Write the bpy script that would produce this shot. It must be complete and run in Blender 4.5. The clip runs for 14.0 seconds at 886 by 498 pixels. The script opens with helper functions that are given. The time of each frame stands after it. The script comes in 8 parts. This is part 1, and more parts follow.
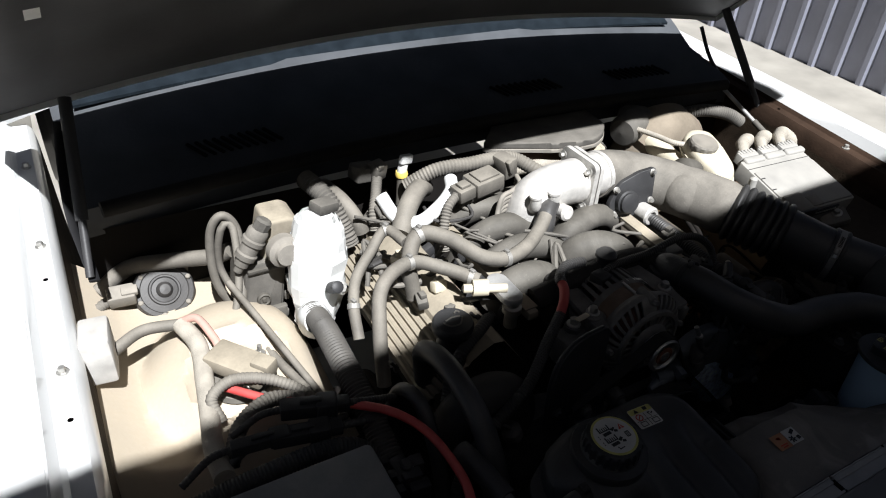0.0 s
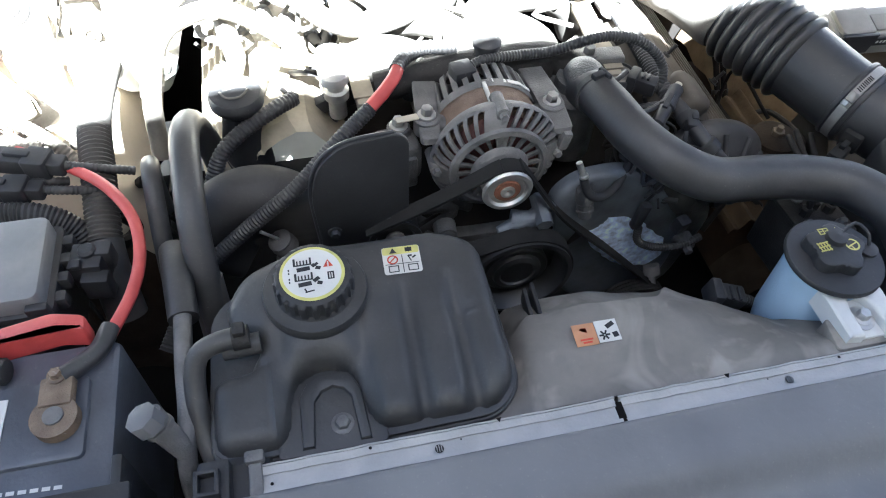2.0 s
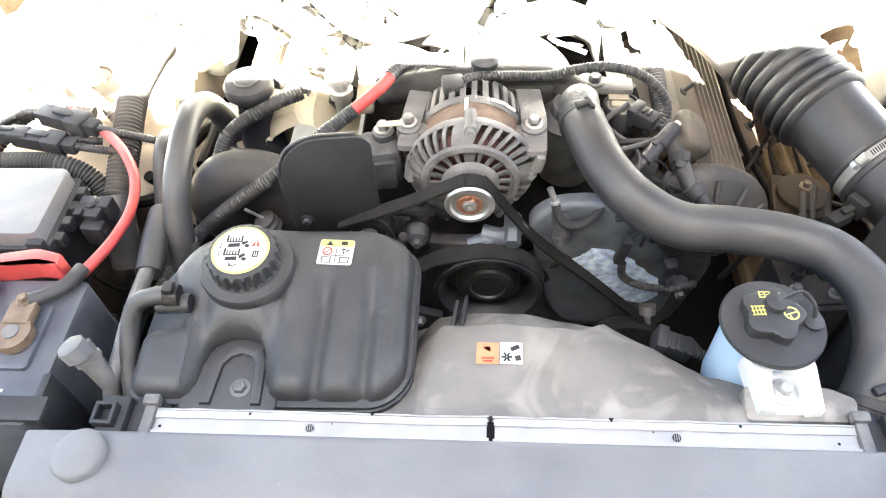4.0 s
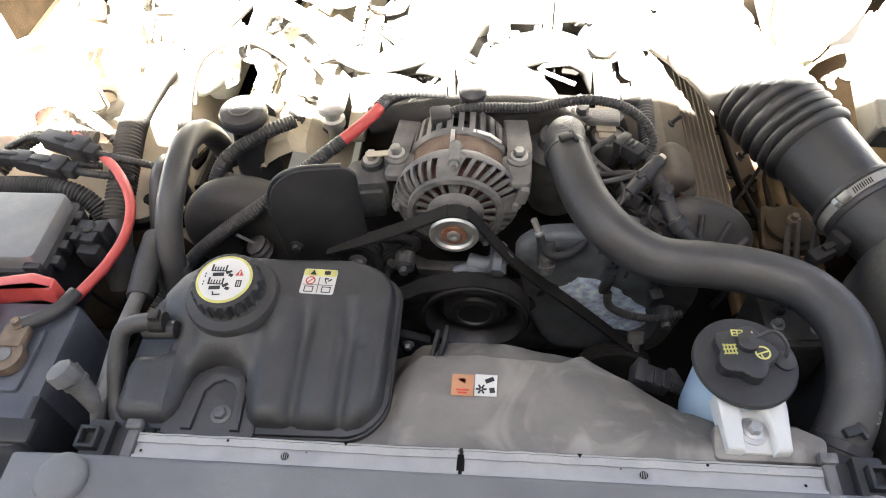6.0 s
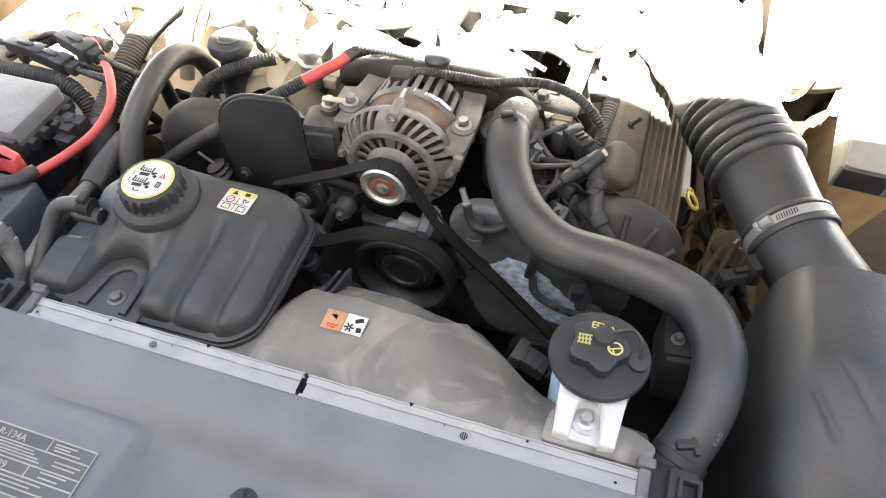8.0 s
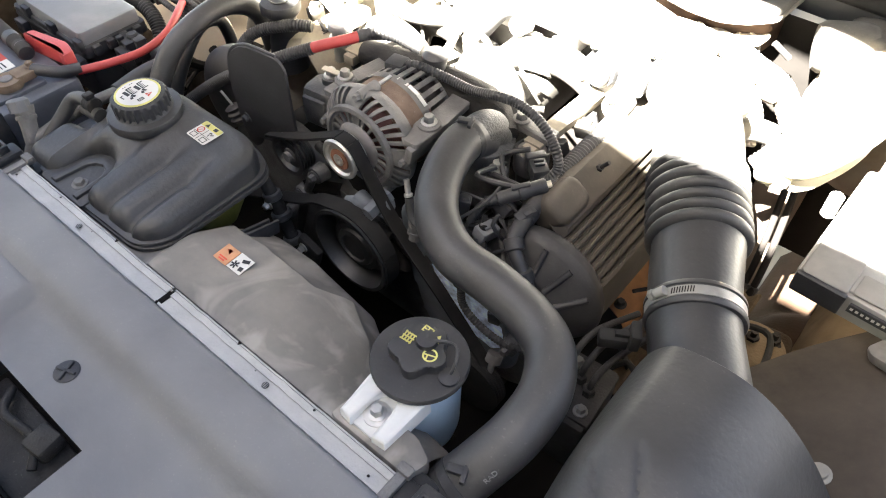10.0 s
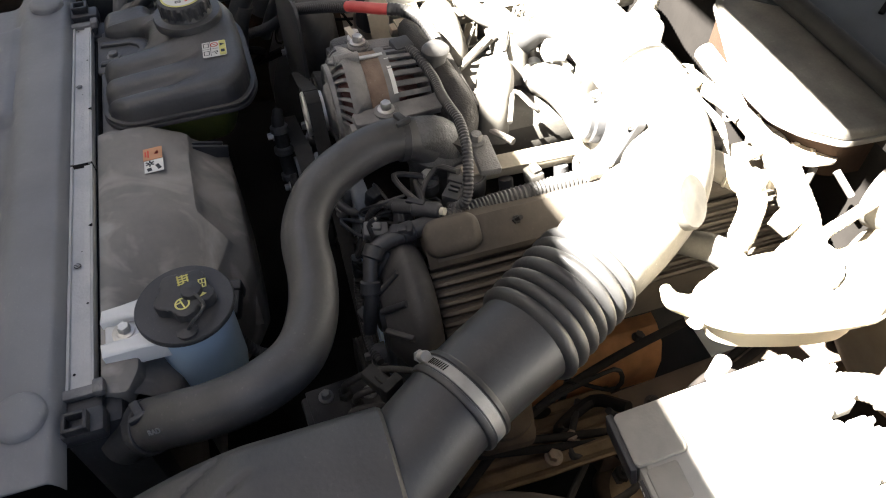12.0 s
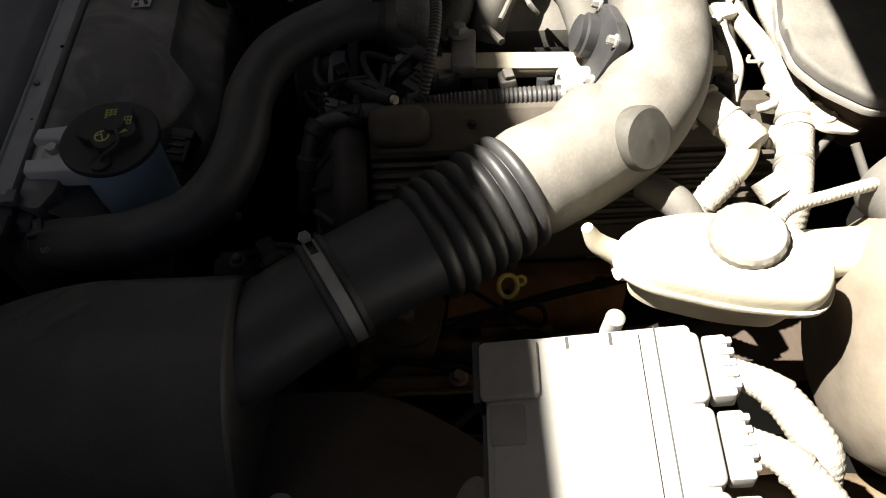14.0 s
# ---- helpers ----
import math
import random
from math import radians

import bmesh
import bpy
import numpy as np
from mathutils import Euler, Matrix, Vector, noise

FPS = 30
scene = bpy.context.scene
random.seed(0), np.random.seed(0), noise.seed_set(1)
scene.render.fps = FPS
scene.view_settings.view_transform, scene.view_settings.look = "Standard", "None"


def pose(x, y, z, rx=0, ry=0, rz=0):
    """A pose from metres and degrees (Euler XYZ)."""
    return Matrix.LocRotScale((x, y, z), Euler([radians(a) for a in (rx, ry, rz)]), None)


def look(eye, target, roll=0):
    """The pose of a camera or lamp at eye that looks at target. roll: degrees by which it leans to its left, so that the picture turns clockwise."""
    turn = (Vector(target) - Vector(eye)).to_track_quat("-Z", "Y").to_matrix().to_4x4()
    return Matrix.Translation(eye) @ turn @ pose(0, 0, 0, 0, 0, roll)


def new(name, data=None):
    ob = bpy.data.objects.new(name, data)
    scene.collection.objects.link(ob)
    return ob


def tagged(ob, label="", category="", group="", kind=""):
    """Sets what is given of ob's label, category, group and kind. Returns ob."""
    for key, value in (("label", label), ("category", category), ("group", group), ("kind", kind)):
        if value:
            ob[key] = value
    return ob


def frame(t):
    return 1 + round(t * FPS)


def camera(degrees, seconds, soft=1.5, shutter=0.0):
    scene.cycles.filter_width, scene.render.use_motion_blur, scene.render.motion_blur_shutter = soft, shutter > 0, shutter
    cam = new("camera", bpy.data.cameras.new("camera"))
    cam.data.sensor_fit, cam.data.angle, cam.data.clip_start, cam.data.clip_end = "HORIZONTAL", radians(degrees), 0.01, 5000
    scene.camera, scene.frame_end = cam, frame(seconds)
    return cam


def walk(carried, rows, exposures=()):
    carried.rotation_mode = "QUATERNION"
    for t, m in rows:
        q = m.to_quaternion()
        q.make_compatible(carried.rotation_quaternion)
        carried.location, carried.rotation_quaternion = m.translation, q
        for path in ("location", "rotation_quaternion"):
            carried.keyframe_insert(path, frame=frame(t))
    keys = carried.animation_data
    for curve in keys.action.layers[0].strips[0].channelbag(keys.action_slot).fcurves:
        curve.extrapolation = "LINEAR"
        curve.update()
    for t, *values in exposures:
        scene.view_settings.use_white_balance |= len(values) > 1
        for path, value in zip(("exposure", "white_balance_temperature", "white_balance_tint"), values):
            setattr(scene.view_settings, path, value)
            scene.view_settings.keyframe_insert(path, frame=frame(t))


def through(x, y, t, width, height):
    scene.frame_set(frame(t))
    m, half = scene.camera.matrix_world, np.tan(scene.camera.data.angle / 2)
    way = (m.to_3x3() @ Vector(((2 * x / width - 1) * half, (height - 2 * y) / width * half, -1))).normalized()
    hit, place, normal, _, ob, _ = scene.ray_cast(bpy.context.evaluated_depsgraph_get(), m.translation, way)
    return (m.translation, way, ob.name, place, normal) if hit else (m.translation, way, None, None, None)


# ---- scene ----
cam = camera(64.7, 14.0, soft=1.1)
PATH = [
    (0, (-0.814, -0.243, 1.66), (0.034, 1.156, 0.51), 3.8),
    (0.5, (-0.65, -0.297, 1.618), (0.057, 1.015, 0.284), 5.1),
    (1, (-0.526, -0.277, 1.558), (0.166, 0.886, 0.085), 8.0),
    (1.5, (-0.372, -0.285, 1.527), (0.03, 0.952, 0.007), 6.0),
    (2, (-0.254, -0.248, 1.492), (0.061, 0.94, -0.086), 3.2),
    (2.5, (-0.195, -0.265, 1.478), (0.148, 0.833, -0.158), 5.7),
    (3, (-0.108, -0.331, 1.5), (0.116, 0.761, -0.161), 0.9),
    (3.5, (-0.064, -0.322, 1.505), (0.067, 0.859, -0.104), 2.4),
    (4, (-0.012, -0.292, 1.522), (-0.12, 0.944, -0.047), -3.2),
    (4.2, (0.001, -0.285, 1.535), (-0.11, 0.972, -0.016), -3.2),
    (6.3, (0.041, -0.277, 1.552), (-0.152, 0.967, -0.002), -5.1),
    (6.5, (0.046, -0.287, 1.553), (-0.171, 0.95, -0.003), -6.0),
    (7, (0.059, -0.285, 1.528), (-0.083, 0.924, -0.059), -4.2),
    (7.5, (0.167, -0.287, 1.533), (-0.093, 0.978, 0.006), -2.2),
    (8, (0.264, -0.294, 1.533), (-0.145, 0.901, -0.018), -1.4),
    (8.2, (0.257, -0.292, 1.52), (-0.106, 0.916, -0.032), -1.6),
    (10.3, (0.646, -0.136, 1.518), (-0.315, 0.792, 0.028), 1.0),
    (10.5, (0.686, -0.109, 1.523), (-0.324, 0.751, 0.026), 1.1),
    (11, (0.722, -0.05, 1.514), (-0.316, 0.764, 0.011), -0.2),
    (11.5, (0.773, 0.113, 1.5), (-0.386, 0.702, -0.02), 1.9),
    (12, (0.811, 0.247, 1.512), (-0.411, 0.648, -0.019), 0.0),
    (12.5, (0.817, 0.315, 1.514), (-0.386, 0.696, -0.037), 1.4),
    (13, (0.828, 0.369, 1.491), (-0.331, 0.723, -0.1), 2.1),
    (13.5, (0.854, 0.451, 1.462), (-0.185, 0.569, -0.243), 2.4),
    (14, (0.837, 0.461, 1.465), (-0.251, 0.51, -0.212), -0.1),
]
LIGHT = [
    (0.0, 1.15, 5950, 11), (0.7, 1.25, 5850, 11), (1.0, 2.23, 5800, 9), (1.5, 4.54, 5650, 8), (2.0, 5.88, 5600, 6), (2.5, 6.79, 5800, 4), (3.0, 7.44, 6150, 4),
    (3.5, 7.58, 6400, 5), (4.0, 7.44, 6500, 7), (6.5, 6.12, 6600, 9), (7.0, 6.32, 6600, 9), (7.5, 6.57, 6600, 9), (8.2, 6.67, 6650, 9), (10.5, 6.26, 6650, 9),
    (11.0, 6.17, 6650, 9), (11.5, 5.76, 6600, 10), (12.0, 5.26, 6650, 10), (12.5, 4.52, 6850, 10), (13.0, 3.38, 6900, 10), (13.5, 2.63, 6850, 10), (14.0, 2.33, 6750, 10),
]
walk(cam, [(t, look(eye, target, roll)) for t, eye, target, roll in PATH], LIGHT)

# ---- light ----
SUN = Vector((-0.08, -0.52, 0.82)).normalized()
world = bpy.data.worlds.new("sky")
scene.world = world
world.use_nodes = True
sky = world.node_tree.nodes.new("ShaderNodeTexSky")
sky.sky_type, sky.sun_disc = "NISHITA", False
sky.sun_elevation = math.asin(SUN.z)
sky.sun_rotation = math.atan2(SUN.x, SUN.y)
sky.dust_density = 3.0
bg = world.node_tree.nodes["Background"]
bg.inputs["Strength"].default_value = 0.0072
world.node_tree.links.new(sky.outputs[0], bg.inputs["Color"])
sun = new("sun", bpy.data.lights.new("sun", "SUN"))
sun.data.energy, sun.data.angle, sun.data.color = 5.0, radians(0.55), (1.0, 0.965, 0.90)
sun.matrix_world = look(SUN * 20, (0, 0.5, 0.9))

# ---- materials ----


def mat(name, color, rough=0.6, metal=0.0, dust=0.0, dust_color=(0.27, 0.245, 0.205), scale=30.0, bump=0.15, spread=0.25, coat=0.0, through=0.0, vary=False, grit=0.0, spec=0.5, swirl=0.0):
    """Paint, plastic, rubber or metal with fine grain, broad blotches and settled dust on upward faces; swirl: wiped streaks of pale dust."""
    m = bpy.data.materials.new(name)
    m.use_nodes = True
    nt = m.node_tree
    link, nodes = nt.links.new, nt.nodes
    b = nodes["Principled BSDF"]
    b.inputs["Roughness"].default_value, b.inputs["Metallic"].default_value = rough, metal
    b.inputs["Coat Weight"].default_value = coat
    b.inputs["Specular IOR Level"].default_value = spec
    b.inputs["Transmission Weight"].default_value = through
    co = nodes.new("ShaderNodeTexCoord")
    fine, broad = nodes.new("ShaderNodeTexNoise"), nodes.new("ShaderNodeTexNoise")
    fine.inputs["Scale"].default_value, fine.inputs["Detail"].default_value = scale * 12, 6
    broad.inputs["Scale"].default_value, broad.inputs["Detail"].default_value = scale, 5
    geo = nodes.new("ShaderNodeNewGeometry")
    for n in (fine, broad):
        link(geo.outputs["Position"], n.inputs["Vector"])
    ramp = nodes.new("ShaderNodeMapRange")
    ramp.inputs["From Min"].default_value, ramp.inputs["From Max"].default_value = 0.3, 0.7
    ramp.inputs["To Min"].default_value, ramp.inputs["To Max"].default_value = 1 - spread, 1 + spread
    link(broad.outputs["Fac"], ramp.inputs["Value"])
    tone = nodes.new("ShaderNodeVectorMath")
    tone.operation = "SCALE"
    tone.inputs[0].default_value = color
    link(ramp.outputs[0], tone.inputs["Scale"])
    result = tone.outputs[0]
    if vary:
        info = nodes.new("ShaderNodeObjectInfo")
        shade = nodes.new("ShaderNodeMapRange")
        shade.inputs["To Min"].default_value, shade.inputs["To Max"].default_value = 0.85, 1.12
        link(info.outputs["Random"], shade.inputs["Value"])
        more = nodes.new("ShaderNodeVectorMath")
        more.operation = "SCALE"
        link(result, more.inputs[0])
        link(shade.outputs[0], more.inputs["Scale"])
        result = more.outputs[0]
    if dust > 0:
        up = nodes.new("ShaderNodeSeparateXYZ")
        link(geo.outputs["Normal"], up.inputs[0])
        lie = nodes.new("ShaderNodeMapRange")
        lie.inputs["From Min"].default_value, lie.inputs["From Max"].default_value = -0.4, 0.9
        lie.inputs["To Min"].default_value, lie.inputs["To Max"].default_value = 0.25, 1.0
        link(up.outputs["Z"], lie.inputs["Value"])
        spot = nodes.new("ShaderNodeMapRange")
        spot.inputs["From Min"].default_value, spot.inputs["From Max"].default_value = 0.25, 0.75
        spot.inputs["To Min"].default_value, spot.inputs["To Max"].default_value = dust * 0.55, min(1.0, dust * 1.35)
        mixed = nodes.new("ShaderNodeMath")
        mixed.operation = "MULTIPLY_ADD"
        mixed.inputs[1].default_value, mixed.inputs[2].default_value = 0.25, 0.0
        link(fine.outputs["Fac"], mixed.inputs[0])
        add = nodes.new("ShaderNodeMath")
        add.operation = "MULTIPLY_ADD"
        add.inputs[1].default_value = 0.75
        link(broad.outputs["Fac"], add.inputs[0])
        link(mixed.outputs[0], add.inputs[2])
        link(add.outputs[0], spot.inputs["Value"])
        much = nodes.new("ShaderNodeMath")
        much.operation = "MULTIPLY"
        link(spot.outputs[0], much.inputs[0])
        link(lie.outputs[0], much.inputs[1])
        mix = nodes.new("ShaderNodeMix")
        mix.data_type = "RGBA"
        mix.inputs["B"].default_value = (*dust_color, 1)
        link(much.outputs[0], mix.inputs["Factor"])
        link(result, mix.inputs["A"])
        result = mix.outputs["Result"]
        dull = nodes.new("ShaderNodeMapRange")
        dull.inputs["To Min"].default_value, dull.inputs["To Max"].default_value = rough, 0.95
        link(much.outputs[0], dull.inputs["Value"])
        link(dull.outputs[0], b.inputs["Roughness"])
        if metal > 0:
            less = nodes.new("ShaderNodeMapRange")
            less.inputs["To Min"].default_value, less.inputs["To Max"].default_value = metal, 0.0
            link(much.outputs[0], less.inputs["Value"])
            link(less.outputs[0], b.inputs["Metallic"])
    if grit > 0:
        speck = nodes.new("ShaderNodeTexNoise")
        speck.inputs["Scale"].default_value, speck.inputs["Detail"].default_value = 300, 4
        link(geo.outputs["Position"], speck.inputs["Vector"])
        gate = nodes.new("ShaderNodeMapRange")
        gate.inputs["From Min"].default_value, gate.inputs["From Max"].default_value = 0.62, 0.74
        gate.inputs["To Max"].default_value = grit
        link(speck.outputs["Fac"], gate.inputs["Value"])
        flecks = nodes.new("ShaderNodeMix")
        flecks.data_type = "RGBA"
        flecks.inputs["B"].default_value = (0.42, 0.39, 0.34, 1)
        patch = nodes.new("ShaderNodeMapRange")
        patch.inputs["From Min"].default_value, patch.inputs["From Max"].default_value = 0.42, 0.66
        patch.inputs["To Min"].default_value = 0.08
        link(broad.outputs["Fac"], patch.inputs["Value"])
        here = nodes.new("ShaderNodeMath")
        here.operation = "MULTIPLY"
        link(gate.outputs[0], here.inputs[0])
        link(patch.outputs[0], here.inputs[1])
        link(here.outputs[0], flecks.inputs["Factor"])
        link(result, flecks.inputs["A"])
        result = flecks.outputs["Result"]
    if swirl > 0:
        wipe = nodes.new("ShaderNodeTexNoise")
        wipe.inputs["Scale"].default_value, wipe.inputs["Detail"].default_value, wipe.inputs["Distortion"].default_value = 7.5, 3, 2.6
        link(geo.outputs["Position"], wipe.inputs["Vector"])
        edge = nodes.new("ShaderNodeMapRange")
        edge.inputs["From Min"].default_value, edge.inputs["From Max"].default_value = 0.50, 0.72
        edge.inputs["To Max"].default_value = swirl
        link(wipe.outputs["Fac"], edge.inputs["Value"])
        film = nodes.new("ShaderNodeMix")
        film.data_type = "RGBA"
        film.inputs["B"].default_value = (0.42, 0.39, 0.345, 1)
        link(edge.outputs[0], film.inputs["Factor"])
        link(result, film.inputs["A"])
        result = film.outputs["Result"]
    link(result, b.inputs["Base Color"])
    bp = nodes.new("ShaderNodeBump")
    bp.inputs["Strength"].default_value, bp.inputs["Distance"].default_value = bump, 0.002
    link(fine.outputs["Fac"], bp.inputs["Height"])
    link(bp.outputs[0], b.inputs["Normal"])
    return m


CLAMPSTEEL = mat("dull_band_steel", (0.33, 0.325, 0.31), 0.5, metal=0.8, dust=0.3, scale=50, bump=0.2, spread=0.2)
BLACK = mat("black_plastic", (0.020, 0.021, 0.024), 0.5, dust=0.06, scale=18, grit=0.08, spec=0.4)
TANK = mat("tank_plastic", (0.026, 0.027, 0.029), 0.46, dust=0.09, scale=14, bump=0.3, grit=0.09)
RUBBER = mat("rubber", (0.022, 0.023, 0.026), 0.42, dust=0.12, scale=20, bump=0.1, grit=0.12)
DUSTY_RUBBER = mat("dusty_rubber", (0.05, 0.048, 0.045), 0.7, dust=0.42, scale=25, dust_color=(0.36, 0.33, 0.28), grit=0.22, spec=0.25)
DUSTY_BLACK = mat("dusty_black_plastic", (0.03, 0.03, 0.03), 0.65, dust=0.32, scale=22, dust_color=(0.36, 0.33, 0.28), grit=0.25, spec=0.25)
CASING = mat("plain_black_casing", (0.024, 0.024, 0.026), 0.55, dust=0.09, scale=16, grit=0.08, spec=0.3, swirl=0.06)
# Brown grime on the mounts; painted shade on inner wings and apron.
SHADEGRIME = mat("shade_and_grime_brown", (0.030, 0.021, 0.014), 0.9, dust=0.3, dust_color=(0.10, 0.075, 0.05), scale=25, spread=0.5, bump=0.6, spec=0.15)
VCOVER = mat("valve_cover_plastic", (0.024, 0.022, 0.020), 0.6, dust=0.25, dust_color=(0.27, 0.225, 0.17), scale=14, grit=0.1, spec=0.25, spread=0.4)
CAKED = mat("dust_caked_cover", (0.10, 0.09, 0.075), 0.75, dust=0.7, dust_color=(0.40, 0.35, 0.265), scale=16, grit=0.2, spec=0.2, spread=0.4)
COWL = mat("black_cowl_plastic", (0.012, 0.012, 0.013), 0.55, scale=10, spec=0.12)
LOOM = mat("loom_plastic", (0.022, 0.022, 0.024), 0.5, dust=0.11, scale=25, grit=0.15, spec=0.4)
SHROUD = mat("shroud_plastic", (0.075, 0.072, 0.068), 0.5, dust=0.45, scale=9, dust_color=(0.33, 0.30, 0.26), spread=0.4, grit=0.15, swirl=0.55)
COVER = mat("cover_plastic", (0.14, 0.143, 0.15), 0.52, dust=0.25, scale=7, dust_color=(0.22, 0.21, 0.2), bump=0.4, grit=0.18)
ALU = mat("aluminium", (0.62, 0.62, 0.61), 0.42, metal=0.85, dust=0.25, scale=35, bump=0.3)
CAST = mat("cast_aluminium", (0.165, 0.160, 0.155), 0.55, metal=0.45, dust=0.20, dust_color=(0.235, 0.22, 0.195), scale=35, bump=0.5, grit=0.15, spec=0.35, spread=0.3)
GRIMY = mat("grimy_cast_metal", (0.028, 0.026, 0.024), 0.7, metal=0.3, dust=0.09, dust_color=(0.20, 0.19, 0.18), scale=30, bump=0.5, grit=0.12, spec=0.25)
INTAKE = mat("dusty_grey_moulding", (0.030, 0.029, 0.028), 0.6, dust=0.20, scale=12, dust_color=(0.36, 0.33, 0.27), grit=0.15, spec=0.25, spread=0.5, swirl=0.10)
GLOSSY = mat("worn_black_pulley", (0.016, 0.017, 0.018), 0.4, dust=0.04, scale=30)
RAILALU = mat("scuffed_rail_metal", (0.50, 0.495, 0.48), 0.45, metal=0.45, dust=0.34, scale=22, bump=0.35, spread=0.22, grit=0.2, dust_color=(0.30, 0.28, 0.245))
SERVO = mat("dusty_servo_paint", (0.10, 0.085, 0.07), 0.6, dust=0.55, scale=14, dust_color=(0.32, 0.27, 0.20), grit=0.15, spec=0.2, spread=0.4)
HOSE = mat("grey_dusted_hose", (0.028, 0.028, 0.029), 0.5, dust=0.46, scale=24, dust_color=(0.38, 0.345, 0.285), grit=0.15, spec=0.3)
DUSTALU = mat("dust_whitened_aluminium", (0.52, 0.51, 0.49), 0.5, metal=0.4, dust=0.35, scale=40, bump=0.4, dust_color=(0.50, 0.46, 0.40), grit=0.25)
PANEL = mat("pale_dusty_case", (0.13, 0.125, 0.115), 0.7, dust=0.45, scale=20, dust_color=(0.40, 0.36, 0.30), grit=0.3, spec=0.2)
BELT = mat("black_belt_rubber", (0.010, 0.010, 0.010), 0.75, dust=0.04, scale=30, spec=0.2)
DUCTRUB = mat("matt_duct_rubber", (0.017, 0.018, 0.020), 0.44, dust=0.08, scale=16, bump=0.15, grit=0.08)
PALE = mat("dust_white_loom", (0.30, 0.275, 0.235), 0.75, dust=0.35, scale=35, dust_color=(0.42, 0.385, 0.32), bump=0.6, grit=0.3, spec=0.2)
CORRODED = mat("corroded_lead", (0.17, 0.115, 0.075), 0.8, metal=0.2, dust=0.3, scale=60, bump=0.6, grit=0.4, spec=0.2)
STEEL = mat("zinc_steel", (0.55, 0.54, 0.51), 0.35, metal=0.9, dust=0.15, scale=60)
COPPER = mat("copper_windings", (0.085, 0.020, 0.018), 0.5, metal=0.3, dust=0.1, scale=60, bump=0.5)
STATOR = mat("laminated_iron", (0.15, 0.09, 0.06), 0.75, metal=0.2, dust=0.3, scale=45, bump=0.6, grit=0.4, spec=0.2)
RUST = mat("rusty_steel", (0.22, 0.09, 0.05), 0.8, metal=0.2, scale=60, bump=0.5)
PAINT = mat("white_car_paint", (0.72, 0.73, 0.73), 0.25, dust=0.18, scale=5, coat=0.6, bump=0.03, spread=0.04)
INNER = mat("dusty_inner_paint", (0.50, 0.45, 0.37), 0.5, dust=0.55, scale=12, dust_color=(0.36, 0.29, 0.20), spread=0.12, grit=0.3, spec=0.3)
# Near-black that paints the shade of deep gaps, slots and crevices.
SHADEBLACK = mat("deep_shade_black", (0.009, 0.0085, 0.008), 0.85, dust=0.06, dust_color=(0.06, 0.04, 0.03), scale=12, spec=0.08)
# Dark brown that paints shaded cavities with warm bounced light.
SHADEBROWN = mat("shaded_cavity_brown", (0.020, 0.012, 0.008), 0.85, dust=0.2, dust_color=(0.09, 0.055, 0.035), scale=12, spread=0.45, bump=0.4, spec=0.12)
TAN = mat("tan_dusty_pressing", (0.11, 0.08, 0.05), 0.85, dust=0.55, dust_color=(0.25, 0.185, 0.115), scale=18, spread=0.45, bump=0.5, grit=0.1, spec=0.15)
WHITE = mat("white_plastic", (0.70, 0.71, 0.70), 0.45, dust=0.25, scale=20, spread=0.08)
BOTTLE = mat("milky_bottle_plastic", (0.46, 0.62, 0.78), 0.35, dust=0.12, scale=20, spread=0.06)
MODULE = mat("dusty_grey_module_case", (0.30, 0.295, 0.28), 0.55, dust=0.35, scale=22, dust_color=(0.36, 0.335, 0.29), spread=0.12, grit=0.2, spec=0.3)
CREAM = mat("aged_cream_plastic", (0.54, 0.49, 0.37), 0.4, dust=0.35, scale=20, spread=0.1, dust_color=(0.40, 0.365, 0.30), grit=0.2, spec=0.35)
TIMING = mat("oily_grey_casting", (0.070, 0.069, 0.068), 0.5, metal=0.3, dust=0.10, dust_color=(0.21, 0.21, 0.21), scale=30, bump=0.6, grit=0.1, spread=0.5)
FACE = mat("smooth_grey_casting", (0.105, 0.118, 0.135), 0.5, metal=0.2, dust=0.12, dust_color=(0.20, 0.20, 0.205), scale=22, bump=0.3, grit=0.06, spread=0.45, swirl=0.10)
BLUEFOIL = mat("scoured_bright_casting", (0.62, 0.74, 0.92), 0.45, metal=0.15, dust=0.04, scale=90, bump=0.8, spread=0.5)
RED = mat("red_rubber", (0.50, 0.035, 0.035), 0.45, dust=0.2, scale=40, spread=0.12)
YELLOW = mat("yellow_plastic", (0.72, 0.55, 0.12), 0.45, dust=0.1, scale=40)
LIME = mat("coolant_yellow_green", (0.10, 0.115, 0.016), 0.4, dust=0.2, scale=20)
INK_YELLOW = mat("yellow_ink", (0.62, 0.58, 0.16), 0.6, dust=0.15, scale=60)
INK_BLACK = mat("black_ink", (0.02, 0.02, 0.02), 0.6)
INK_RED = mat("red_ink", (0.5, 0.06, 0.03), 0.6)
INK_ORANGE = mat("orange_ink", (0.62, 0.25, 0.09), 0.6, dust=0.35, scale=40)
PAPER = mat("white_sticker", (0.68, 0.67, 0.63), 0.55, dust=0.15, scale=50, spread=0.06)
HOODSIDE = mat("dark_hood_underside", (0.075, 0.075, 0.078), 0.5, dust=0.15, scale=6, spec=0.3)
GLASSY = mat("dark_windscreen_glass", (0.012, 0.016, 0.02), 0.06, coat=0.5, bump=0.0)
GROUND = mat("sandy_concrete", (0.25, 0.235, 0.205), 0.9, scale=3, bump=0.6, spread=0.22)
FENCE = mat("grey_sheet_steel", (0.26, 0.27, 0.33), 0.5, metal=0.3, scale=4, spread=0.1)
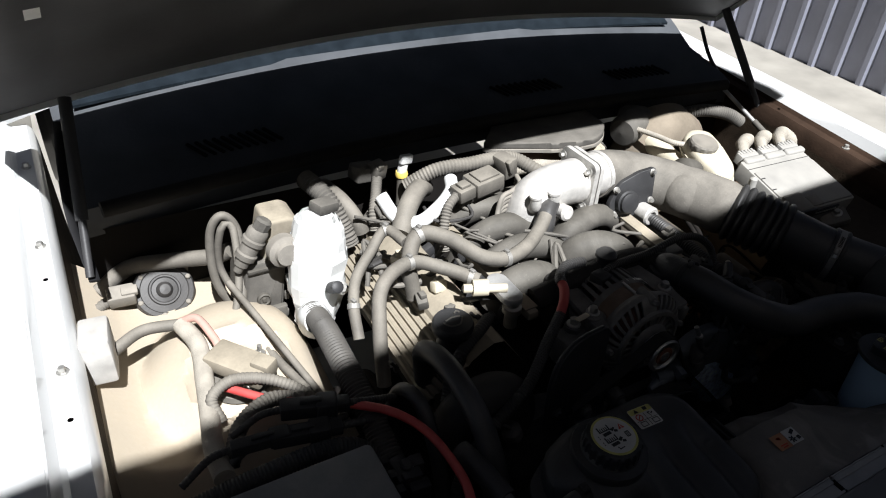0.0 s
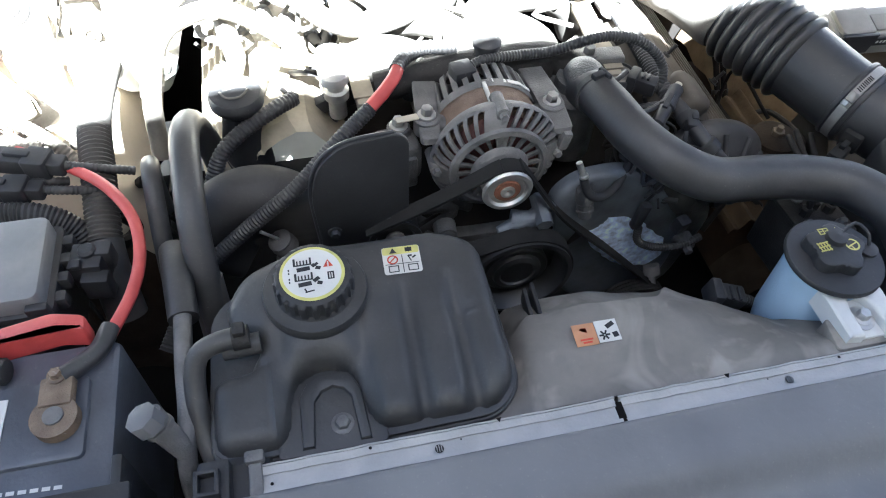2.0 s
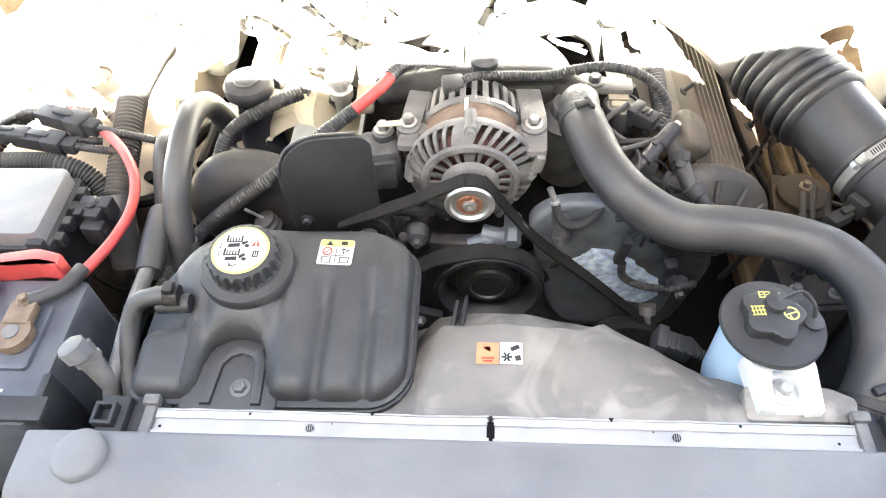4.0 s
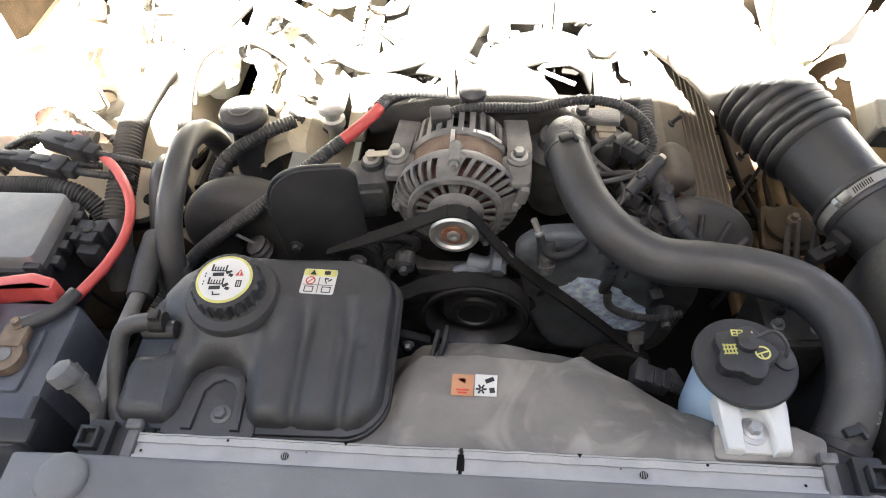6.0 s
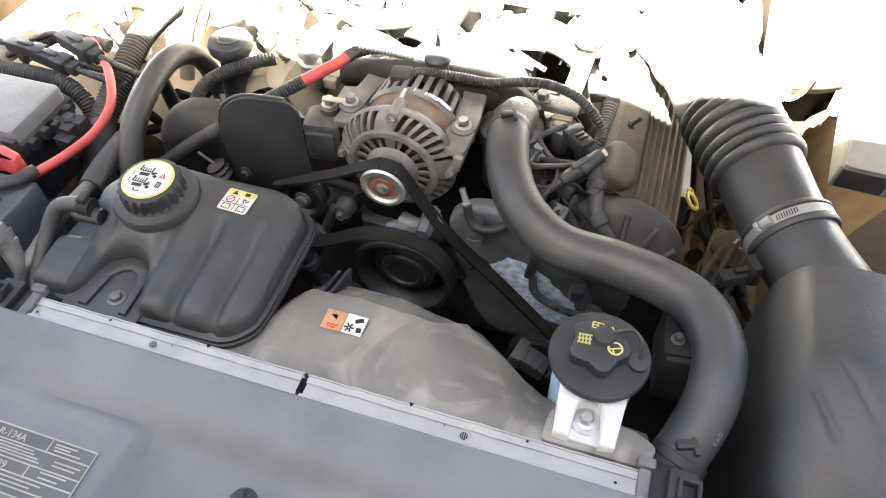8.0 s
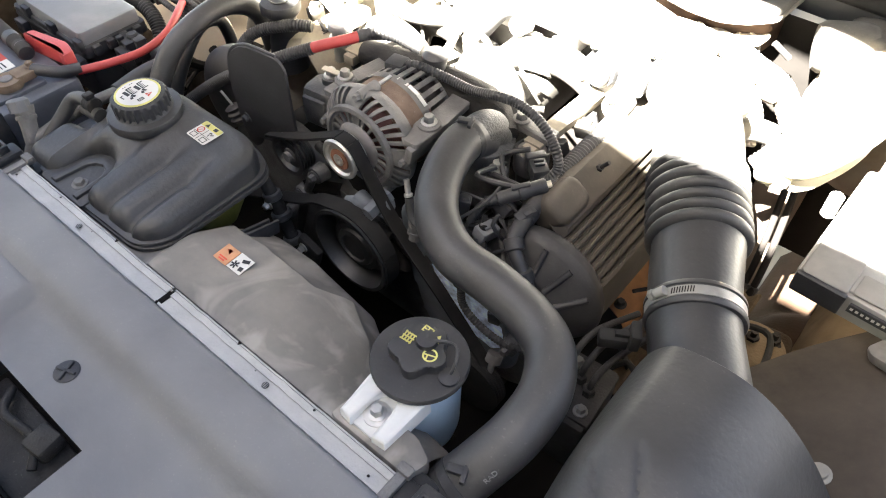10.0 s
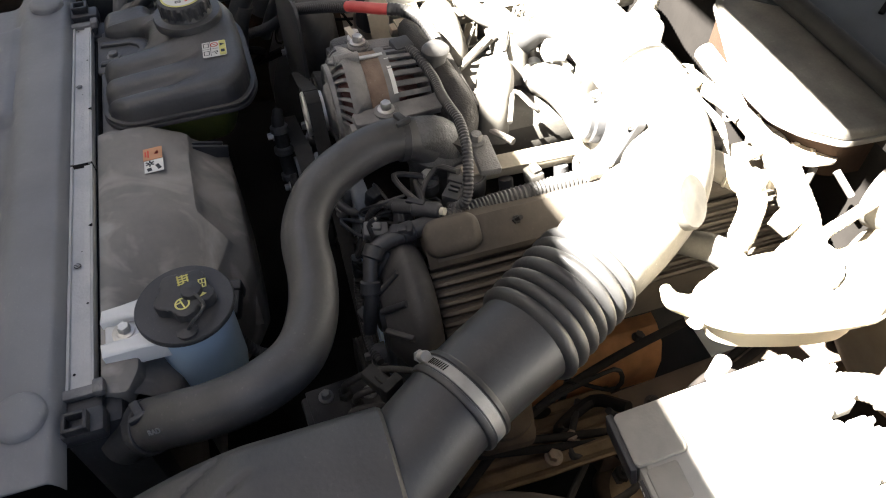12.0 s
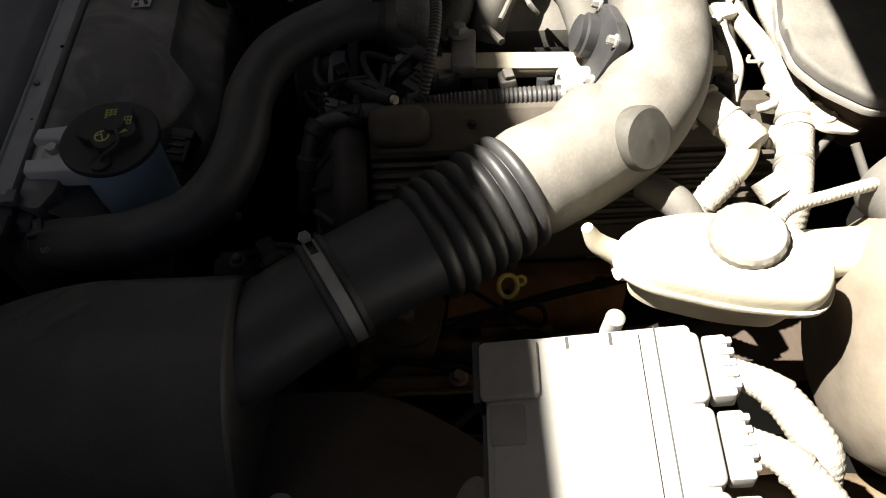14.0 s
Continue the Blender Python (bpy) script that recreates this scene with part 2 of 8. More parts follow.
WALLING = mat("dull_wall_render", (0.22, 0.215, 0.20), 0.9, scale=3, spread=0.12, bump=0.4)
ROOF = mat("roof_sheet", (0.12, 0.12, 0.125), 0.7, scale=3, spread=0.1)
BATT = mat("battery_case", (0.070, 0.078, 0.098), 0.33, dust=0.15, dust_color=(0.27, 0.27, 0.27), scale=20, grit=0.15)
FUSELID = mat("dusty_grey_lid", (0.155, 0.16, 0.168), 0.42, dust=0.25, scale=9, dust_color=(0.27, 0.265, 0.255), bump=0.3, grit=0.1, swirl=0.15)

# ---- building blocks ----
BASE = {}


class Shape:
    """Vertices and faces in world places, added up piece by piece."""

    def __init__(self):
        self.v, self.f = [], []

    def add(self, verts, faces, m=None):
        n = len(self.v)
        self.v += [tuple(m @ Vector(p)) if m else tuple(p) for p in verts]
        self.f += [tuple(i + n for i in f) for f in faces]
        return self

    def take(self, bm, m=None):
        bm.verts.index_update()
        self.add([v.co.copy() for v in bm.verts], [[v.index for v in f.verts] for f in bm.faces], m)
        bm.free()
        return self

    def box(self, at, size, turn=(0, 0, 0), bevel=0.003, seg=2):
        bm = bmesh.new()
        bmesh.ops.create_cube(bm, size=1, matrix=Matrix.Diagonal((*size, 1)))
        if bevel:
            bmesh.ops.bevel(bm, geom=bm.edges[:], offset=min(bevel, min(size) * 0.45), segments=seg, affect="EDGES", profile=0.5)
        return self.take(bm, pose(*at, *turn))

    def prism(self, outline, low, high, m=None, bevel=0.0, seg=2, shape=None):
        """An upright block over an outline; shape(x, y, z) may move its points."""
        bm = bmesh.new()
        ring = [bm.verts.new((x, y, low)) for x, y in outline]
        face = bm.faces.new(ring)
        bm.normal_update()
        if face.normal.z > 0:
            face.normal_flip()
        out = bmesh.ops.extrude_face_region(bm, geom=[face])
        top = [v for v in out["geom"] if isinstance(v, bmesh.types.BMVert)]
        for v in top:
            v.co.z = high
        if bevel:
            edges = [e for e in bm.edges if all(abs(v.co.z - high) < 1e-6 for v in e.verts)]
            bmesh.ops.bevel(bm, geom=edges, offset=bevel, segments=seg, affect="EDGES", profile=0.5)
        if shape:
            for v in bm.verts:
                v.co = shape(*v.co)
        return self.take(bm, m)

    def lathe(self, at, profile, axis=(0, 0, 1), seg=32, arc=360.0, wave=None, caps=True):
        """Turned shape: (radius, height) pairs round an axis from at. wave(angle, height) scales the radius."""
        m = Matrix.Translation(at) @ Vector(axis).to_track_quat("Z", "Y").to_matrix().to_4x4()
        n = seg if arc >= 360 else seg + 1
        verts, faces = [], []
        for r, h in profile:
            for k in range(n):
                a = radians(arc) * k / seg
                s = r * (wave(a, h) if wave else 1)
                verts.append((s * math.cos(a), s * math.sin(a), h))
        for i in range(len(profile) - 1):
            for k in range(seg):
                j = (k + 1) % n
                faces.append((i * n + k, i * n + j, (i + 1) * n + j, (i + 1) * n + k))
        if arc >= 360 and caps:
            if profile[0][0] > 1e-5:
                faces.append(tuple(range(n))[::-1])
            if profile[-1][0] > 1e-5:
                faces.append(tuple((len(profile) - 1) * n + k for k in range(n)))
        return self.add(verts, faces, m)

    def rod(self, a, b, r, seg=12, r2=None):
        a, b = Vector(a), Vector(b)
        h = (b - a).length
        return self.lathe(a, [(r, 0), (r if r2 is None else r2, h)], b - a, seg)

    def bolt(self, at, r=0.007, axis=(0, 0, 1), h=0.006):
        self.lathe(at, [(r * 1.5, 0), (r * 1.5, h * 0.25), (r * 1.15, h * 0.35)], axis, 16)
        at = Vector(at) + Vector(axis).normalized() * h * 0.3
        return self.lathe(at, [(r, 0), (r, h * 0.8), (r * 0.85, h)], axis, 6)

    def tube(self, pts, r, seg=14, step=0.006, ridge=None, flat=1.0, caps=True):
        """A hose along a smooth line. r: a radius, or one for each point. ridge: (pitch, depth) of a ribbed sleeve."""
        line, radii = smooth(pts, r, step if not ridge else ridge[0] / 4)
        verts, faces = [], []
        up = Vector((0.13, 0.21, 0.97))
        for i, p in enumerate(line):
            d = (line[min(i + 1, len(line) - 1)] - line[max(i - 1, 0)]).normalized()
            s = d.cross(up)
            if s.length < 0.05:
                s = d.cross(Vector((1, 0, 0)))
            s.normalize()
            up = s.cross(d).normalized()
            q = radii[i]
            if ridge:
                q *= 1 + ridge[1] * (1, 0, -1, 0)[i % 4]
            for k in range(seg):
                a = 2 * math.pi * k / seg
                verts.append(p + s * (q * math.cos(a)) + up * (q * flat * math.sin(a)))
        for i in range(len(line) - 1):
            for k in range(seg):
                j = (k + 1) % seg
                faces.append((i * seg + k, i * seg + j, (i + 1) * seg + j, (i + 1) * seg + k))
        if caps:
            faces += [tuple(range(seg))[::-1], tuple((len(line) - 1) * seg + k for k in range(seg))]
        return self.add(verts, faces)

    def sheet(self, rows, thick=0.0):
        """A surface over rows of points, with the thickness given downwards."""
        n = len(rows[0])
        verts = [p for row in rows for p in row]
        faces = [(i * n + k, i * n + k + 1, (i + 1) * n + k + 1, (i + 1) * n + k) for i in range(len(rows) - 1) for k in range(n - 1)]
        if thick:
            low = len(verts)
            verts = verts + [(x, y, z - thick) for x, y, z in verts]
            faces = faces + [tuple(i + low for i in f[::-1]) for f in faces]
            last = (len(rows) - 1) * n
            rim = [k for k in range(n)] + [i * n + n - 1 for i in range(1, len(rows))] + [last + k for k in range(n - 2, -1, -1)] + [i * n for i in range(len(rows) - 2, 0, -1)]
            faces = faces + [(a, b, b + low, a + low) for a, b in zip(rim, rim[1:] + rim[:1])]
        return self.add(verts, faces)


def mould(outline, low, top, round_by=0.02, cell=0.004):
    """A moulded block over an outline: top(x, y) gives its height, its upper edge is rounded."""
    pts = [Vector(p) for p in outline]
    x0, x1 = min(p.x for p in pts) - cell, max(p.x for p in pts) + cell
    y0, y1 = min(p.y for p in pts) - cell, max(p.y for p in pts) + cell
    nx, ny = int((x1 - x0) / cell) + 1, int((y1 - y0) / cell) + 1
    gx, gy = np.meshgrid(x0 + cell * np.arange(nx + 1), y0 + cell * np.arange(ny + 1))
    best = np.full(gx.shape, 9.0)
    near_x, near_y = gx.copy(), gy.copy()
    inside = np.zeros(gx.shape, bool)
    for a, b in zip(pts, pts[1:] + pts[:1]):
        d = b - a
        k = np.clip(((gx - a.x) * d.x + (gy - a.y) * d.y) / max(d.length_squared, 1e-12), 0, 1)
        px, py = a.x + k * d.x, a.y + k * d.y
        far = np.hypot(gx - px, gy - py)
        closer = far < best
        best, near_x, near_y = np.where(closer, far, best), np.where(closer, px, near_x), np.where(closer, py, near_y)
        if abs(d.y) > 1e-12:
            cross = ((a.y > gy) != (b.y > gy)) & (gx < d.x * (gy - a.y) / d.y + a.x)
            inside ^= cross
    s = Shape()
    index = {}
    verts, faces = [], []
    for j in range(ny + 1):
        for i in range(nx + 1):
            x, y, d = float(gx[j, i]), float(gy[j, i]), float(best[j, i])
            if inside[j, i]:
                q = max(0.0, round_by - d)
                z = top(x, y) - round_by + math.sqrt(max(0.0, round_by**2 - q * q))
            elif d < cell * 1.6:
                x, y, z = float(near_x[j, i]), float(near_y[j, i]), low
            else:
                continue
            index[i, j] = len(verts)
            verts.append((x, y, z))
    for j in range(ny):
        for i in range(nx):
            quad = [(i, j), (i + 1, j), (i + 1, j + 1), (i, j + 1)]
            if all(q in index for q in quad) and any(inside[b, a] for a, b in quad):
                faces.append(tuple(index[q] for q in quad))
    return s.add(verts, faces)


def smooth(pts, r, step):
    """Points and radii along a Catmull-Rom line, about step apart."""
    p = [Vector(q) for q in pts]
    radii = list(r) if isinstance(r, (list, tuple)) else [r] * len(p)
    p = [2 * p[0] - p[1]] + p + [2 * p[-1] - p[-2]]
    line, out = [], []
    for i in range(1, len(p) - 2):
        a, b, c, d = p[i - 1 : i + 3]
        n = max(2, int((c - b).length / step))
        for k in range(n):
            t = k / n
            line.append(0.5 * (2 * b + (c - a) * t + (2 * a - 5 * b + 4 * c - d) * t * t + (3 * b - a - 3 * c + d) * t**3))
            out.append(radii[i - 1] + (radii[i] - radii[i - 1]) * t)
    return line + [p[-2]], out + [radii[-1]]


def built(name, shape, material, base=(0, 0, 0), sharp=38):
    me = bpy.data.meshes.new(name)
    b = Vector(base)
    me.from_pydata([Vector(v) - b for v in shape.v], [], shape.f)
    me.materials.append(material)
    me.polygons.foreach_set("use_smooth", [True] * len(me.polygons))
    bm = bmesh.new()
    bm.from_mesh(me)
    bmesh.ops.recalc_face_normals(bm, faces=bm.faces[:])
    bm.to_mesh(me)
    bm.free()
    me.set_sharp_from_angle(angle=radians(sharp))
    return new(name, me)


def thing(name, base, label, category, group="", kind=""):
    ob = new(name)
    ob.location = base
    ob.empty_display_size = 0.02
    BASE[ob.name] = Vector(base)
    return tagged(ob, label, category, group, kind)


def part(name, shape, material, parent, label="", sharp=38):
    base = BASE[parent.name]
    ob = built(name, shape, material, base, sharp)
    ob.parent = parent
    if parent.type != "EMPTY" or parent.parent:
        ob.location = (0, 0, 0)
    BASE[ob.name] = base
    return tagged(ob, label)


def solo(name, shape, material, label, category, group="", kind="", sharp=38):
    low = min(v[2] for v in shape.v)
    mid = [(min(v[i] for v in shape.v) + max(v[i] for v in shape.v)) / 2 for i in (0, 1)]
    base = Vector((*mid, low))
    ob = built(name, shape, material, base, sharp)
    ob.location = base
    BASE[ob.name] = base
    return tagged(ob, label, category, group, kind)


def rounded(x0, y0, x1, y1, r, n=5):
    """A rectangle's outline with rounded corners."""
    out = []
    for cx, cy, a0 in ((x1 - r, y1 - r, 0), (x0 + r, y1 - r, 90), (x0 + r, y0 + r, 180), (x1 - r, y0 + r, 270)):
        for k in range(n + 1):
            a = radians(a0 + 90 * k / n)
            out.append((cx + r * math.cos(a), cy + r * math.sin(a)))
    return out


def fair(points, r, n=4):
    """An outline with each corner rounded by about r."""
    out = []
    for i, p in enumerate(points):
        p, a, b = Vector(p), Vector(points[i - 1]), Vector(points[(i + 1) % len(points)])
        da, db = a - p, b - p
        q = min(r, da.length * 0.45, db.length * 0.45)
        s, e = p + da.normalized() * q, p + db.normalized() * q
        for k in range(n + 1):
            t = k / n
            out.append(tuple((1 - t) ** 2 * s + 2 * t * (1 - t) * p + t * t * e))
    return out


def bolts(name, places, material, parent, r=0.007, axis=(0, 0, 1), h=0.008, label=""):
    """Each bolt a part of its own."""
    for at in places:
        part(name, Shape().bolt(at, r, axis, h), material, parent, label)

# ---- the yard ----
solo("ground", Shape().add([(-200, -200, 0), (200, -200, 0), (200, 200, 0), (-200, 200, 0)], [(0, 1, 2, 3)]), GROUND, "pale sandy concrete yard in sunlight", "ground", kind="structure")


def fence():
    """Ribbed sheet-steel fence beside the car."""
    s = Shape()
    rows = [[], []]
    y = -3.0
    while y < 9.0:
        for dy, dx in ((0.0, 0.0), (0.125, 0.0), (0.138, -0.032), (0.172, -0.032), (0.185, 0.0)):
            for row, z in zip(rows, (0.0, 2.3)):
                row.append((3.92 + dx, y + dy, z))
        y += 0.19
    s.sheet(rows)
    s.sheet([[(x + 0.004, yy, z) for x, yy, z in row] for row in rows[::-1]])
    solo("fence", s, FENCE, "tall grey ribbed sheet-steel fence standing beside the car", "fence", kind="structure", sharp=20)


fence()

# Unseen roof and wall, added before the car; the eave casts the engine's shade.
EAVE = [(-5.05, -1.45), (-0.047, -0.990), (0.453, -0.988), (4.95, -0.988)]
roof = Shape().sheet([[(x, y, 3.10) for x, y in EAVE], [(x, -4.6, 4.25) for x, y in EAVE]], 0.09)
solo("unseen_roof", roof, ROOF, "unseen sloping roof added to shade the front of the car", "roof", kind="structure")
solo("unseen_wall", Shape().box((0, -1.95, 1.60), (10.0, 0.2, 3.2), bevel=0.0), WALLING, "unseen rendered wall added to darken the side before the car's nose", "wall", kind="structure")

# ---- the car's body ----
car = thing("car", (0, 0.5, 0), "white saloon car with its bonnet open, dusty engine bay", "car")


def flange(y):
    return 0.912 + 0.085 * (y - 0.55)


def crest(y):
    return 0.955 + 0.05 * (y - 0.55) - 0.10 * max(0.0, 0.15 - y) ** 1.5


YS = [-0.55 + 0.1 * k for k in range(20)]
for side in (-1, 1):
    s = Shape()
    rows = []
    for y in YS:
        f, c = flange(y), crest(y)
        line = [(0.882, f + 0.012), (0.890, c - 0.004), (0.900, c + 0.002), (0.935, c + 0.004), (0.965, c - 0.012), (0.985, c - 0.05), (0.995, c - 0.2), (0.99, 0.5), (0.97, 0.28)]
        rows.append([(side * x - (0.048 if side < 0 else 0), y, z) for x, z in line])
    s.sheet(rows)
    s.sheet([[(x - side * 0.003, y, z - 0.003) for x, y, z in row] for row in rows[::-1]])
    part("fender", s, PAINT, car, "glossy white front fender")
    s = Shape()
    rows = []
    for y in YS:
        f = flange(y)
        line = [(0.882, f + 0.012), (0.872, f), (0.845, f), (0.835, f - 0.012), (0.832, f - 0.04)]
        rows.append([(side * x - (0.048 if side < 0 else 0), y, z) for x, z in line])
    s.sheet(rows)
    s.sheet([[(x + side * 0.003, y, z - 0.003) for x, y, z in row] for row in rows[::-1]])
    rows = [[(side * x - (0.048 if side < 0 else 0), y, z) for x, z in ((0.832, flange(y) - 0.04), (0.825, 0.70), (0.80, 0.45), (0.80, 0.27))] for y in YS]
    wall = Shape().sheet(rows).sheet([[(x + side * 0.003, y, z) for x, y, z in row] for row in rows[::-1]])
    # Wall darker than the flange: the gap's shade is in its colour.
    part("inner_wing", wall, SHADEGRIME, car, "brown inner wing wall, darkened for the shade of the gap")
    # White paint on the left; the right flange's shade is in its colour.
    flank = part("inner_flange", s, PAINT if side < 0 else SHADEBROWN, car, "inner wing with bolted flange, the right one coloured dark for shade")
    bolts("flange_bolt", [(side * 0.858 - (0.048 if side < 0 else 0), y, flange(y)) for y in (0.32, 0.62, 0.92, 1.18)], STEEL, flank, 0.006)
    for y in (0.53, 0.83):
        part("flange_hole", Shape().lathe((side * 0.859 - (0.048 if side < 0 else 0), y, flange(y) + 0.0012), [(0.0, 0), (0.004, 0)], seg=14), INK_BLACK, flank)

# Shelves of the inner wings with the strut towers
for side in (-1, 1):
    s = Shape()
    z0 = 0.74 if side < 0 else 0.42
    rows = []
    for k in range(57):
        y = 0.36 + k * 0.0125
        row = []
        for j in range(33):
            x = 0.835 - j * 0.0105 if j or side > 0 else 0.885
            d = math.hypot((x - 0.655) / 0.16, (y - 0.70) / 0.19)
            dome = 0.085 * max(0.0, 1 - d**3) if d < 1 else 0.0
            fall = (0.9 * max(0.0, 0.52 - y) + 3.0 * max(0.0, 0.46 - y) ** 1.5) if side < 0 else 0.0
            rim = math.hypot(x - 0.662, y - 0.632)
            fall += 0.026 * min(1.0, max(0.0, (0.086 - rim) / 0.012)) - 0.004 * math.exp(-(((rim - 0.090) / 0.006) ** 2)) if side < 0 else 0.0
            row.append((side * x, y, z0 - fall + dome + 0.03 * max(0.0, (x - 0.76) / 0.08) ** 2 - 0.06 * max(0.0, (0.56 - x) / 0.06) ** 2))
        rows.append(row)
    s.sheet(rows[8:], 0.004)
    # Right tower takes a shade brown instead of the left's dusty paint.
    tower = part("strut_tower", s, INNER if side < 0 else SHADEBROWN, car, "strut tower, dust-covered on the left, coloured dark for shade on the right")
    # Front rows of the same shelf, coloured dark where shade falls.
    part("front_apron", Shape().sheet(rows[:9], 0.004), SHADEGRIME, car, "sloping apron before the strut tower, coloured dark for shade")
    if side > 0:
        continue
    s = Shape()
    s.lathe((side * 0.662, 0.632, z0 + 0.046), [(0.058, 0), (0.056, 0.010), (0.046, 0.016), (0.030, 0.016), (0.027, 0.010), (0.0, 0.009)], seg=32)
    part("tower_cap", s, DUSTY_RUBBER, tower, "dusty dark strut cap")
    for a in (30, 150, 270):
        s = Shape()
        x, y = side * 0.662 + 0.046 * math.cos(radians(a)), 0.632 + 0.046 * math.sin(radians(a))
        s.rod((x, y, z0 + 0.05), (x, y, z0 + 0.085), 0.004)
        s.lathe((x, y, z0 + 0.061), [(0.010, 0), (0.010, 0.008)], seg=6)
        part("tower_nut", s, STEEL, tower)

# Wheel arch behind the module on the driver's side
rows = []
for k in range(17):
    y = 0.585 + 0.025 * k
    row = []
    for j in range(13):
        x = 0.605 + 0.0185 * j
        climb = 0.135 * (1 - (1 - min(1.0, j / 4)) ** 2) + 0.30 * max(0.0, x - 0.68)
        row.append((x, y, 0.535 + climb + 0.004 * noise.noise((x * 16, y * 16, 8.0)) + 0.006 * math.sin(y * 55)))
    rows.append(row)
part("wheel_arch", Shape().sheet(rows, 0.004), TAN, car, "tan dust-covered wheel arch")

# Bonnet on its hinges, opened about 43 degrees
hinge_y, hinge_z = 1.13, 1.125


def bonnet_point(u, v, drop=0.0):
    """u: across, -1 to 1; v: along, 0 at the hinge to 1 at the nose; drop: below the outer skin."""
    x = u * (0.90 - 0.05 * v) - 0.05
    crown = 0.065 * (1 - u * u)
    bend = 0.05 * (1 - u * u) if v < 0.02 else 0.05 * (1 - u * u) * max(0.0, 1 - v * 3)
    along, rise = 1.12 * v - 0.0, crown - 0.06 * v * v
    a = radians(43.4)
    y = hinge_y + bend - along * math.cos(a) + (rise - drop) * math.sin(a)
    z = hinge_z + along * math.sin(a) + (rise - drop) * math.cos(a)
    return (x, y, z)


bonnet = part("bonnet", Shape().sheet([[bonnet_point(u / 10, v / 12) for u in range(-10, 11)] for v in range(13)]), PAINT, car, "open white bonnet")
s = Shape()


def inner_drop(u, v):
    rib = 0.012
    edge = min(1 - abs(u), v, 1 - v)
    if edge > 0.1:
        rib = 0.012 + 0.016 * min(1.0, (edge - 0.1) / 0.05)
    if abs(abs(u) - 0.42) < 0.05 or abs(v - 0.5) < 0.04:
        rib = max(0.012, rib - 0.014)
    return 0.045 - rib


s.sheet([[bonnet_point(u / 30, v / 30, inner_drop(u / 30, v / 30)) for u in range(-30, 31)] for v in range(31)][::-1])
part("inner_panel", s, HOODSIDE, bonnet, "dark grey pressed inner panel")
s = Shape()
for e in (-1, 1):
    s.sheet([[bonnet_point(e, v / 12, d) for v in range(13)] for d in (0, 0.045)])
for e in (0, 1):
    s.sheet([[bonnet_point(u / 10, e, d) for u in range(-10, 11)] for d in (0, 0.045)])
part("bonnet_edge", s, PAINT, bonnet)
s = Shape()
a, b, c, d = [Vector(bonnet_point(u, v, 0.052)) for u, v in ((-0.885, 0.325), (-0.862, 0.325), (-0.862, 0.352), (-0.885, 0.352))]
s.add([a, b, c, d], [(0, 1, 2, 3)])
part("sticker", s, PAPER, bonnet, "small pale sticker")
for side in (-1, 1):
    s = Shape()
    s.rod((side * 0.845, 0.86, 0.90), (side * 0.81, 1.05, 1.145), 0.007, 14)
    s.rod((side * 0.834, 0.92, 0.977), (side * 0.81, 1.05, 1.145), 0.011, 14)
    part("gas_strut", s, BLACK, car, "black gas strut holding the bonnet")
    s = Shape()
    s.tube([(side * 0.84, 0.86, 0.89), (side * 0.845, 0.98, 0.93), (side * 0.845, 1.08, 0.99), (side * 0.83, 1.13, 1.07)], 0.009, 8, flat=0.35)
    s.tube([(side * 0.845, 0.90, 0.90), (side * 0.85, 0.95, 1.0), (side * 0.83, 1.02, 1.10)], 0.008, 8, flat=0.35)
    part("bonnet_hinge", s, COWL, car, "dark bonnet hinge")

# Cowl, bulkhead and windscreen
s = Shape()
rows = []
for k in range(21):
    x = -0.84 + 0.084 * k
    bow = 0.06 * (1 - (x / 0.84) ** 2)
    rows.append([(x, 0.985 + bow, 0.905), (x, 0.99 + bow, 0.955), (x, 1.02 + bow, 0.968), (x, 1.16 + bow, 1.0), (x, 1.24 + bow, 1.045), (x, 1.27 + bow, 1.06)])
s.sheet(rows, 0.006)
cowl = part("cowl_cover", s, mat("grey_cowl_plastic", (0.050, 0.055, 0.062), 0.5, dust=0.12, dust_color=(0.14, 0.14, 0.14), scale=10, spec=0.3), car, "dark grey plastic cowl cover with vent slots")
for bank in (-0.60, 0.15, 0.50):
    for k in range(10):
        x = bank + 0.018 * k
        y = 1.068 + 0.06 * (1 - (x / 0.84) ** 2)
        s = Shape().box((x, y, 0.9802), (0.0085, 0.056, 0.006), (12.5, 0, 33), 0.0028, 2)
        part("vent_slat", s, SHADEBLACK, cowl)
seal = Shape().tube([(-0.80 + 0.08 * k, 0.966 + 0.06 * (1 - ((-0.80 + 0.08 * k) / 0.84) ** 2), 0.960) for k in range(21)], 0.015, 14, step=0.02)
part("cowl_seal", seal, BELT, cowl, "black rubber bonnet seal")
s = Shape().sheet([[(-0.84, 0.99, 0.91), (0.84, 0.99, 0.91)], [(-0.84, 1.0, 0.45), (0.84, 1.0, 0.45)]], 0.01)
# The bonnet's shade is put into the bulkhead's black.
part("bulkhead", s, SHADEBLACK, car, "bulkhead coloured black for the bonnet's shade")
rows = []
for k in range(21):
    u = -1 + k / 10
    rows.append([(u * (0.80 - 0.15 * h), 1.33 + 0.10 * (1 - u * u) * (1 - 0.3 * h) + 0.85 * h - 0.10, 1.055 + 0.52 * h) for h in (0, 0.25, 0.5, 0.75, 1)])
part("windscreen", Shape().sheet(rows, 0.006), GLASSY, car, "dark windscreen below the raised bonnet")
